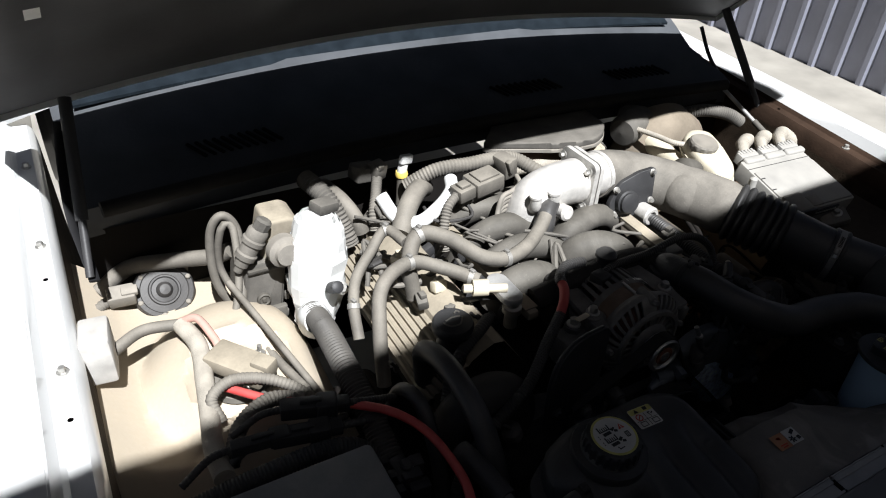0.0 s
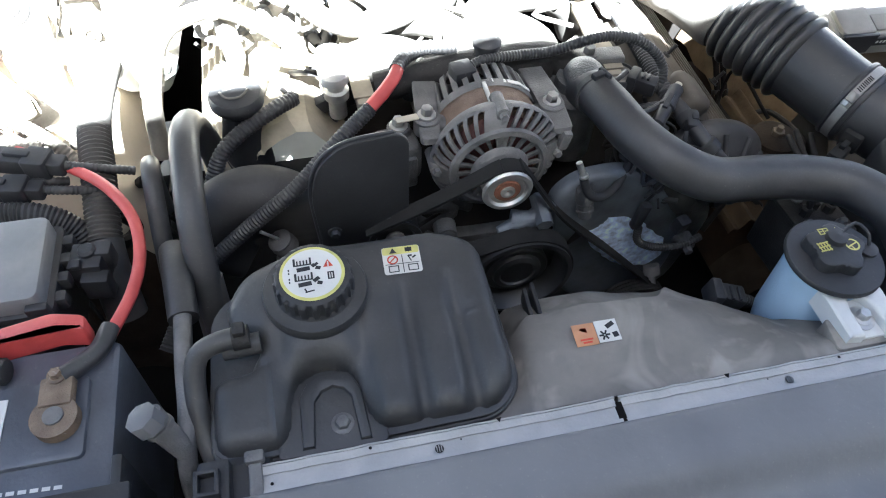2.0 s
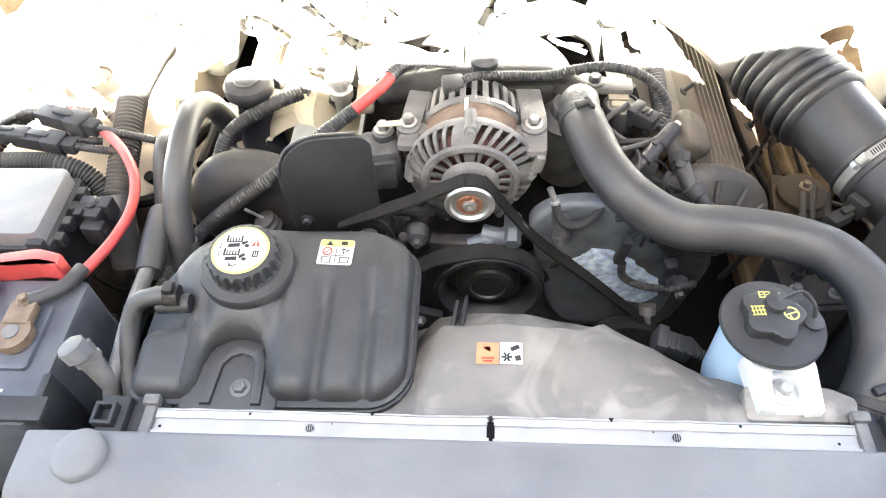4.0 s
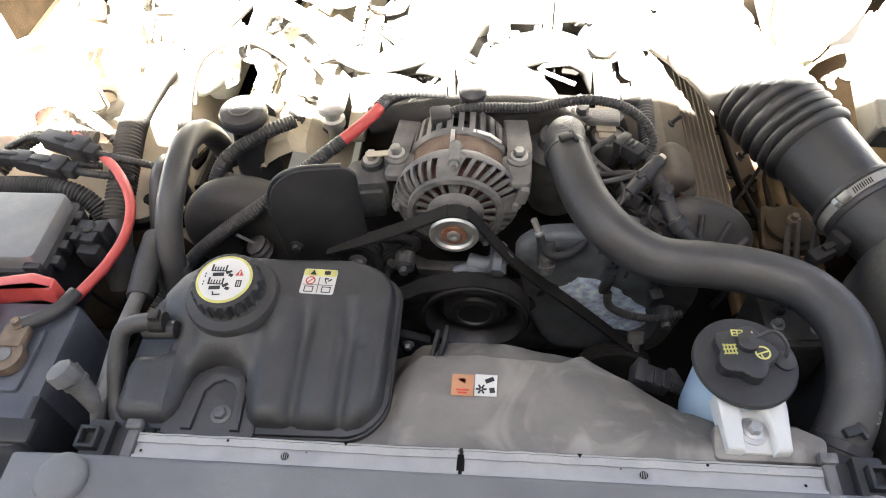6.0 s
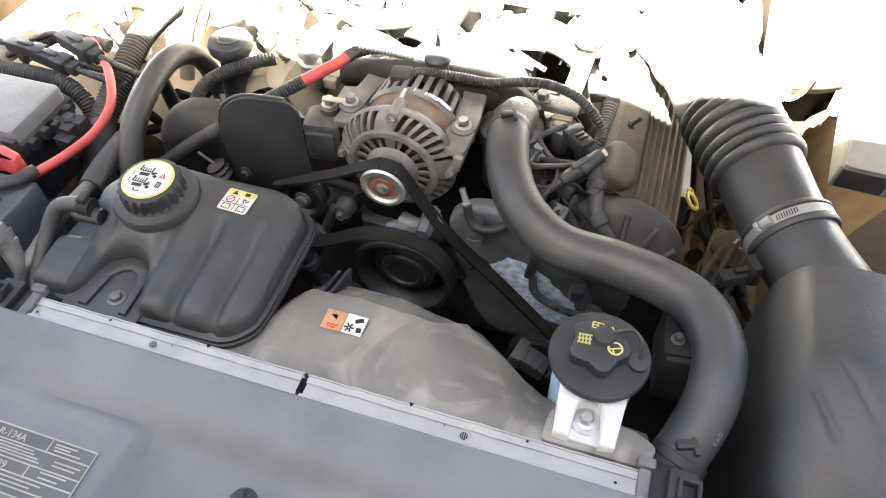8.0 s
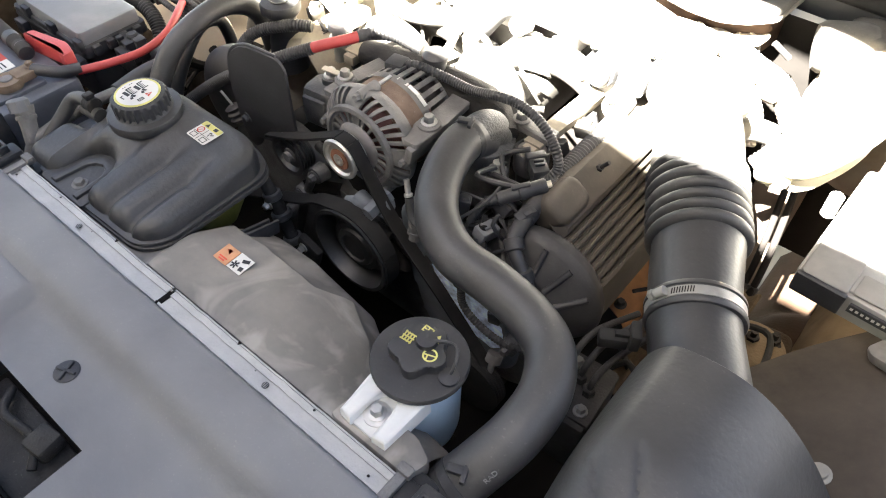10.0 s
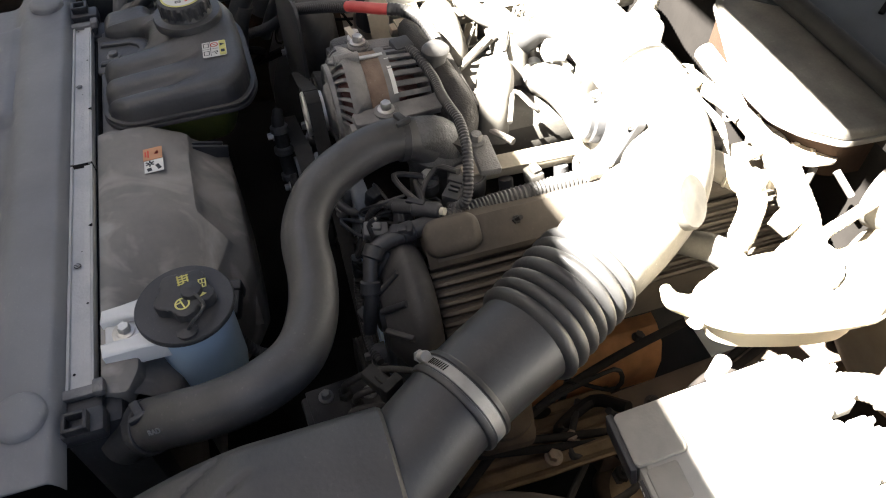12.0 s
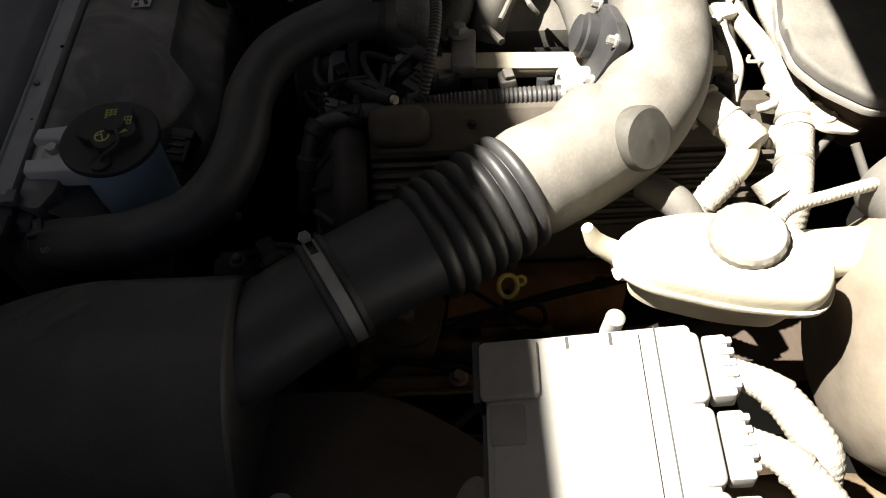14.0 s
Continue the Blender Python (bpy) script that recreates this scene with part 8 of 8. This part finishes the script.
for k in range(5):
    z = 0.950 - 0.009 * k
    x = -0.028 + 0.004 * (k % 2)
    part("lead", Shape().tube([(-0.02, 0.79, z), (x, 0.765, z - 0.004), (-0.055, 0.752, z - 0.008), (-0.085, 0.742, z - 0.010), (-0.098, 0.735, 0.908), (-0.101, 0.725, 0.885)], 0.0052, 10), (RED, PANEL, DUSTY_RUBBER, PANEL, DUSTY_RUBBER)[k] if k else PANEL, coilp, "pale rubber lead")
part("sleeve", Shape().tube([(-0.100, 0.728, 0.898), (-0.104, 0.712, 0.865), (-0.104, 0.700, 0.835)], 0.0100, 14, ridge=(0.006, 0.10)), DUSTY_RUBBER, coilp, "ribbed sleeve")
part("sleeve", Shape().tube([(-0.168, 0.785, 0.940), (-0.195, 0.770, 0.925), (-0.213, 0.75, 0.885), (-0.216, 0.735, 0.85)], 0.0095, 14, ridge=(0.006, 0.10)), DUSTY_RUBBER, coilp, "ribbed sleeve")
part("sleeve", Shape().tube([(-0.075, 0.690, 0.842), (-0.045, 0.680, 0.846), (-0.01, 0.672, 0.852), (0.02, 0.665, 0.855)], 0.0095, 14, ridge=(0.006, 0.10)), DUSTY_RUBBER, coilp, "ribbed sleeve")
part("clamp", Shape().lathe((-0.035, 0.677, 0.847), [(0.013, -0.008), (0.013, 0.008)], (1, -0.2, 0.1), 18), WHITE, coilp, "white clamp")
part("boss", Shape().lathe((-0.075, 0.735, 0.868), [(0.016, 0), (0.016, 0.010), (0, 0.012)], (0.1, -0.7, 0.6), 18), CREAM, coilp)
run("low_loom", [(-0.09, 0.67, 0.84), (-0.05, 0.655, 0.85), (-0.01, 0.65, 0.865), (0.03, 0.64, 0.87)], 0.009, LOOM, "ribbed loom below the throttle", "cable harness", ridge=(0.005, 0.08))
s = Shape().tube([(-0.055, 0.655, 0.875), (-0.035, 0.66, 0.905), (-0.02, 0.675, 0.925), (0.0, 0.69, 0.935)], [0.02, 0.021, 0.019, 0.018], 18)
solo("rubber_elbow", s, RUBBER, "short rubber elbow at the throttle", "hose")
random.seed(11)
for k in range(26):
    x, y = random.uniform(-0.36, 0.10), random.uniform(0.55, 0.84)
    p = Vector((x, y, 0.86 + random.uniform(0, 0.03)))
    pts = [p + Vector((random.uniform(-0.05, 0.05), random.uniform(-0.05, 0.05), random.uniform(-0.03, 0.035))) for _ in range(4)]
    run("loose_wire", pts, random.choice((0.0025, 0.0035, 0.005)), random.choice((DUSTY_RUBBER, LOOM, DUSTY_BLACK)), "thin dusty wire or vacuum line on the engine", "wire", "loose wires", seg=8, step=0.01)
for k in range(14):
    x, y = random.choice((-0.30, -0.25, 0.22, -0.33)) + random.uniform(-0.02, 0.02), 0.54 + 0.026 * k
    s = Shape().box((x, y, 0.872), (0.028, 0.02, 0.022), (random.uniform(-20, 20), random.uniform(-20, 20), random.uniform(0, 90)), 0.004).box((x, y, 0.885), (0.016, 0.012, 0.010), (0, 0, random.uniform(0, 90)), 0.002)
    solo("engine_plug", s, random.choice((DUSTY_BLACK, CREAM, DUSTY_BLACK)), "small dusty wiring plug on the engine", "connector", "engine plugs")
cowlbox = thing("cowl_module", (0.2, 0.95, 0.88), "flat black lidded module box under the cowl", "module box")
lid = [(0.0, 0.955), (0.155, 0.887), (0.215, 0.872), (0.268, 0.873), (0.304, 0.893), (0.338, 0.930), (0.345, 1.03), (0.10, 1.06)]
part("lid", Shape().prism(fair(lid, 0.012), 0.932, 0.946, bevel=0.006, seg=3), DUSTY_BLACK, cowlbox, "flat dusty lid with raised rim")
part("lid_rim", Shape().prism(fair([(0.17 + (x - 0.17) * 1.01, 0.96 + (y - 0.96) * 1.02) for x, y in lid], 0.012), 0.922, 0.930, bevel=0.003), PANEL, cowlbox, "pale worn rim")
part("base", Shape().prism(fair([(0.17 + (x - 0.17) * 0.95, 0.97 + (y - 0.97) * 0.75) for x, y in lid], 0.012), 0.86, 0.922), SHADEBROWN, cowlbox)
wiper = thing("wiper_motor", (0.43, 0.95, 0.85), "dusty dark wiper motor with domed can", "motor")
part("can", Shape().lathe((0.40, 0.93, 0.905), [(0.0, 0), (0.034, 0.004), (0.040, 0.014), (0.041, 0.07), (0.036, 0.085), (0.02, 0.09)], (0.9, 0.35, 0.1), 32), DUSTY_BLACK, wiper)
part("gear_case", Shape().prism(fair([(0.43, 0.935), (0.50, 0.925), (0.52, 0.975), (0.47, 1.01), (0.43, 0.99)], 0.014), 0.885, 0.945, bevel=0.012, seg=3), DUSTY_BLACK, wiper)
bracket = thing("servo_bracket", (0.31, 0.92, 0.86), "pale dusty bracket plate with round pad", "bracket")
part("plate", Shape().prism(fair([(0.272, 0.930), (0.288, 0.898), (0.312, 0.888), (0.330, 0.902), (0.336, 0.940), (0.300, 0.965)], 0.010), 0.888, 0.893, bevel=0.001), INNER, bracket)
part("pad", Shape().lathe((0.305, 0.908, 0.893), [(0.017, 0), (0.016, 0.003), (0.012, 0.0035), (0.011, 0.002), (0, 0.002)], (0, 0, 1), 28), INNER, bracket)
part("stay", Shape().rod((0.345, 0.935, 0.885), (0.372, 0.948, 0.862), 0.005, 10).rod((0.325, 0.918, 0.880), (0.335, 0.905, 0.850), 0.005, 10), DUSTY_BLACK, bracket)
elbow = thing("breather_elbow", (0.30, 0.80, 0.85), "dust-whitened stepped breather valve with corrugated tail", "hose")
d = Vector((0.060, 0.037, -0.004)).normalized()
s = Shape().lathe((0.268, 0.782, 0.886), [(0.0165, 0), (0.0205, 0.002), (0.0205, 0.007), (0.0175, 0.009), (0.0175, 0.012), (0.0185, 0.013), (0.0185, 0.040), (0.0205, 0.041), (0.0205, 0.044), (0.0190, 0.045), (0.0190, 0.062), (0.0215, 0.064), (0.0215, 0.081), (0.019, 0.086), (0, 0.087)], d, 32)
part("valve_body", s, PALE, elbow)
part("joint", Shape().tube([(0.328, 0.818, 0.880), (0.346, 0.814, 0.872), (0.360, 0.803, 0.866), (0.368, 0.795, 0.864)], [0.018, 0.017, 0.016, 0.0155], 20), CREAM, elbow, "pale plastic joint")
part("tail", Shape().tube([(0.366, 0.797, 0.864), (0.378, 0.784, 0.862), (0.390, 0.768, 0.852), (0.398, 0.75, 0.82)], [0.0155, 0.016, 0.016, 0.015], 20, ridge=(0.0065, 0.045)), PALE, elbow, "corrugated tail")
part("wire_tuft", Shape().tube([(0.268, 0.772, 0.876), (0.286, 0.768, 0.874), (0.300, 0.774, 0.870)], [0.006, 0.008, 0.004], 10), PALE, elbow)
trunk = thing("bulkhead_harness", (0.33, 0.89, 0.80), "thick dust-white cable trunk behind the duct", "cable harness")
part("trunk", Shape().tube([(0.06, 0.915, 0.885), (0.114, 0.912, 0.882), (0.165, 0.914, 0.88), (0.215, 0.910, 0.88)], [0.015, 0.015, 0.0145, 0.014], 20, ridge=(0.0052, 0.05)), PALE, trunk, "ribbed upper sleeve")
part("trunk", Shape().tube([(0.205, 0.911, 0.88), (0.245, 0.904, 0.88), (0.280, 0.890, 0.88), (0.318, 0.881, 0.876)], [0.0125, 0.015, 0.019, 0.021], 20), PALE, trunk, "taped middle of the trunk")
part("trunk", Shape().tube([(0.312, 0.883, 0.877), (0.345, 0.874, 0.87), (0.396, 0.859, 0.86), (0.44, 0.85, 0.81)], [0.0195, 0.020, 0.020, 0.019], 22, ridge=(0.0065, 0.022)), PALE, trunk, "wound lower sleeve")
for x, y, z, q in ((0.262, 0.897, 0.880, 0.0185), (0.300, 0.885, 0.878, 0.0215), (0.352, 0.872, 0.8685, 0.0212), (0.358, 0.870, 0.8675, 0.0210)):
    part("tape", Shape().lathe((x, y, z), [(q - 0.001, 0), (q, 0.001), (q, 0.005), (q - 0.001, 0.006)], (1, -0.30, -0.12), 26), DUSTY_RUBBER, trunk)
part("branch", Shape().tube([(0.10, 0.858, 0.89), (0.145, 0.866, 0.888), (0.185, 0.874, 0.890), (0.225, 0.880, 0.888), (0.262, 0.884, 0.882), (0.295, 0.886, 0.876)], [0.010, 0.012, 0.0125, 0.014, 0.0155, 0.015], 18), PALE, trunk, "taped cable bundle")
part("branch", Shape().tube([(0.125, 0.842, 0.892), (0.166, 0.834, 0.892), (0.195, 0.838, 0.892), (0.225, 0.838, 0.888), (0.265, 0.828, 0.872)], [0.006, 0.0075, 0.0055, 0.0065, 0.004], 12), PALE, trunk, "frayed tape end")
part("branch", Shape().tube([(0.248, 0.868, 0.878), (0.262, 0.874, 0.884), (0.278, 0.866, 0.882), (0.276, 0.852, 0.872)], [0.005, 0.006, 0.006, 0.005], 12), PALE, trunk, "hooked wire end")
part("branch", Shape().tube([(0.335, 0.874, 0.872), (0.325, 0.862, 0.874), (0.318, 0.851, 0.872)], [0.012, 0.0135, 0.013], 16, ridge=(0.006, 0.05)), PALE, trunk, "short ribbed stub")
part("plug", Shape().box((0.134, 0.840, 0.896), (0.026, 0.028, 0.020), (0, 10, 20), 0.004).box((0.112, 0.850, 0.898), (0.022, 0.018, 0.016), (0, 0, -30), 0.003).box((0.150, 0.828, 0.898), (0.012, 0.012, 0.012), (20, 0, 40), 0.003), CREAM, trunk)
part("cap", Shape().rod((0.392, 0.848, 0.860), (0.372, 0.836, 0.868), 0.020, 18), PALE, trunk)
run("frayed_wire", [(0.20, 0.86, 0.884), (0.216, 0.852, 0.89), (0.222, 0.865, 0.896)], 0.0022, PALE, "frayed wire end on the cable trunk", "wire", "frayed wires", seg=6)
run("frayed_wire", [(0.232, 0.868, 0.893), (0.240, 0.885, 0.90), (0.228, 0.892, 0.897)], 0.0025, PALE, "frayed wire end on the cable trunk", "wire", "frayed wires", seg=6)
rod = thing("bonnet_support_rod", (0.80, 0.785, 0.878), "thin grey bonnet support rod beside the cowl", "rod")
part("shaft", Shape().rod((0.80, 0.785, 0.878), (0.80, 0.985, 0.951), 0.0055, 14), ALU, rod)
part("sleeve", Shape().rod((0.80, 0.785, 0.878), (0.80, 0.850, 0.902), 0.008, 14), DUSTY_BLACK, rod)
part("end_ball", Shape().lathe((0.80, 0.782, 0.872), [(0.004, -0.02), (0.010, -0.004), (0.011, 0.004), (0.006, 0.010), (0, 0.011)], (0, 0.3, 1), 16), CAST, rod)
run("servo_hose", [(0.50, 0.778, 0.925), (0.459, 0.805, 0.925), (0.442, 0.857, 0.925), (0.423, 0.92, 0.92), (0.40, 0.96, 0.90)], 0.0065, PALE, "dusty braided vacuum hose of the brake servo", ridge=(0.005, 0.05))
run("wing_loom", [(0.58, 0.97, 0.88), (0.61, 0.935, 0.92), (0.66, 0.905, 0.935), (0.72, 0.88, 0.925), (0.765, 0.865, 0.90)], 0.016, DUSTY_BLACK, "fat ribbed loom looping to the control module", "cable harness", ridge=(0.006, 0.06))
# wiring beside the hose and deep in the gaps
random.seed(23)
for k in range(34):
    p = Vector((random.uniform(0.16, 0.23), random.uniform(0.34, 0.43), random.uniform(0.74, 0.85)))
    pts = [p + Vector((random.uniform(-0.03, 0.03), random.uniform(-0.03, 0.05), random.uniform(-0.035, 0.035))) for _ in range(4)]
    run("thin_wire", pts, random.choice((0.0018, 0.0022, 0.003, 0.004)), random.choice((BLACK, BLACK, RUBBER, BELT)), "thin black wire among the connectors", "wire", "thin wires", seg=8, step=0.01)
for k in range(5):
    at = (random.uniform(0.17, 0.235), random.uniform(0.33, 0.42), random.uniform(0.77, 0.86))
    turn = (random.uniform(-30, 30), random.uniform(-30, 30), random.uniform(0, 180))
    s = Shape().box(at, (0.022, 0.032, 0.02), turn, 0.003).box((at[0], at[1], at[2] + 0.010), (0.012, 0.016, 0.010), turn, 0.002)
    solo("wire_connector", s, random.choice((BLACK, BLACK, COVER)), "small black wiring connector", "connector", "wiring connectors")
for k in range(22):
    side = random.choice((-1, 1))
    p = Vector((side * random.uniform(0.40, 0.62), random.uniform(0.30, 0.62), random.uniform(0.56, 0.74)))
    pts = [p + Vector((random.uniform(-0.06, 0.06), random.uniform(-0.09, 0.09), random.uniform(-0.04, 0.04))) for _ in range(4)]
    # Mostly near-black, so that the depth reads as shade.
    run("deep_line", pts, random.choice((0.003, 0.005, 0.009)), random.choice((SHADEBLACK, SHADEBLACK, BELT)), "line deep beside the engine, coloured dark for shade", "pipe", "deep lines", seg=8, step=0.012)
for k in range(12):
    p = Vector((random.uniform(-0.12, 0.12), random.uniform(0.33, 0.37), random.uniform(0.62, 0.80)))
    pts = [p + Vector((random.uniform(-0.05, 0.05), random.uniform(-0.012, 0.012), random.uniform(-0.03, 0.03))) for _ in range(3)]
    run("front_pipe", pts, random.choice((0.005, 0.008, 0.011)), random.choice((GRIMY, SHADEBLACK, RUBBER)), "grimy small pipe on the engine front", "pipe", "front pipes", seg=10, step=0.01)
block = thing("valve_block", (0.415, 0.25, 0.66), "grey metal valve block with steel pipes behind the radiator hose", "valve block")
part("body", Shape().box((0.415, 0.262, 0.715), (0.075, 0.10, 0.10), (0, 0, 4), 0.005), GRIMY, block, "dusty cast body")
part("top_plate", Shape().box((0.415, 0.262, 0.767), (0.080, 0.085, 0.006), (0, 0, 4), 0.002), GRIMY, block, "grimy top plate")
bolts("block_bolt", [(0.392, 0.240, 0.770), (0.402, 0.290, 0.770), (0.440, 0.235, 0.770)], CAST, block, 0.006)
for k, (x, y) in enumerate(((0.398, 0.262), (0.416, 0.272), (0.434, 0.262))):
    part("pipe", Shape().tube([(x, y, 0.765), (x + 0.002, y + 0.004, 0.80), (x + 0.006, y + 0.05, 0.815 - 0.01 * k), (x + 0.03, y + 0.12, 0.80)], 0.0042, 10), GRIMY, block, "dull steel pipe")
    part("pipe_nut", Shape().lathe((x, y, 0.768), [(0.0085, 0), (0.0085, 0.014), (0.006, 0.016)], seg=6), GRIMY, block)
s = Shape().box((0.222, 0.152, 0.775), (0.044, 0.026, 0.024), (0, 12, -14), 0.004).box((0.205, 0.155, 0.780), (0.014, 0.032, 0.030), (0, 12, -14), 0.003)
for k in range(3):
    s.box((0.214 + 0.010 * k, 0.150 - 0.002 * k, 0.789 - 0.002 * k), (0.004, 0.020, 0.006), (0, 12, -14), 0.001)
conn = solo("shroud_connector", s, BLACK, "black two-piece wiring connector behind the fan shroud", "connector")
part("lead", Shape().tube([(0.242, 0.148, 0.770), (0.262, 0.150, 0.755), (0.272, 0.17, 0.72), (0.27, 0.21, 0.69)], 0.007, 12, ridge=(0.005, 0.08)), LOOM, conn, "ribbed black lead")
comp = thing("compressor_hose", (-0.14, 0.28, 0.58), "grey metal compressor hose with crimped fittings beside the pulley", "hose")
part("tube", Shape().tube([(-0.185, 0.275, 0.745), (-0.165, 0.27, 0.735), (-0.150, 0.27, 0.700), (-0.138, 0.27, 0.655), (-0.122, 0.275, 0.625), (-0.115, 0.285, 0.57)], [0.009, 0.011, 0.012, 0.011, 0.014, 0.013], 16), GRIMY, comp)
for at, r in (((-0.163, 0.27, 0.732), 0.0155), ((-0.149, 0.27, 0.697), 0.017), ((-0.134, 0.271, 0.648), 0.0165)):
    part("crimp", Shape().lathe(at, [(r - 0.002, 0), (r, 0.002), (r, 0.012), (r - 0.002, 0.014)], (0.3, 0, -1), 18), TIMING, comp, "crimped metal collar")
part("bracket", Shape().box((-0.098, 0.275, 0.63), (0.05, 0.016, 0.055), (0, 20, 0), 0.006), GRIMY, comp)
bolts("fitting_bolt", [(-0.158, 0.258, 0.715), (-0.10, 0.266, 0.645)], STEEL, comp, 0.006, (0, -1, 0))
mount = thing("engine_mount", (0.46, 0.43, 0.70), "dusty brown engine mount with central stud", "mount")
part("disc", Shape().lathe((0.462, 0.436, 0.738), [(0.036, 0), (0.036, 0.008), (0.030, 0.012), (0, 0.012)], seg=32), SHADEGRIME, mount)
part("plate", Shape().prism(fair([(0.415, 0.395), (0.500, 0.395), (0.505, 0.465), (0.430, 0.485)], 0.012), 0.722, 0.735, bevel=0.003), SHADEGRIME, mount)
part("stud", Shape().rod((0.462, 0.436, 0.748), (0.462, 0.436, 0.766), 0.005).lathe((0.462, 0.436, 0.750), [(0.010, 0), (0.010, 0.008)], seg=6), CORRODED, mount)

# printed word on the upper hose
word = bpy.data.curves.new("hose_print", "FONT")
word.body, word.size, word.extrude, word.align_x = "RAD", 0.0082, 0.0007, "CENTER"
word.materials.append(mat("faded_grey_print", (0.20, 0.20, 0.20), 0.7))
normal = Vector((0.6585, -0.5215, 0.5426)).normalized()
along = Vector((0.0050, 0.0155, 0.0087))
along = (along - normal * along.dot(normal)).normalized()
side = normal.cross(along)
spot = Vector((0.4273, 0.0698, 0.8610)) + normal * 0.0004 - side * 0.003
print_ob = new("hose_print", word)
print_ob.parent = hose
print_ob.matrix_basis = Matrix.Translation(spot - BASE[hose.name]) @ Matrix((along, side, normal)).transposed().to_4x4()
tagged(print_ob, "small pale printed letters")
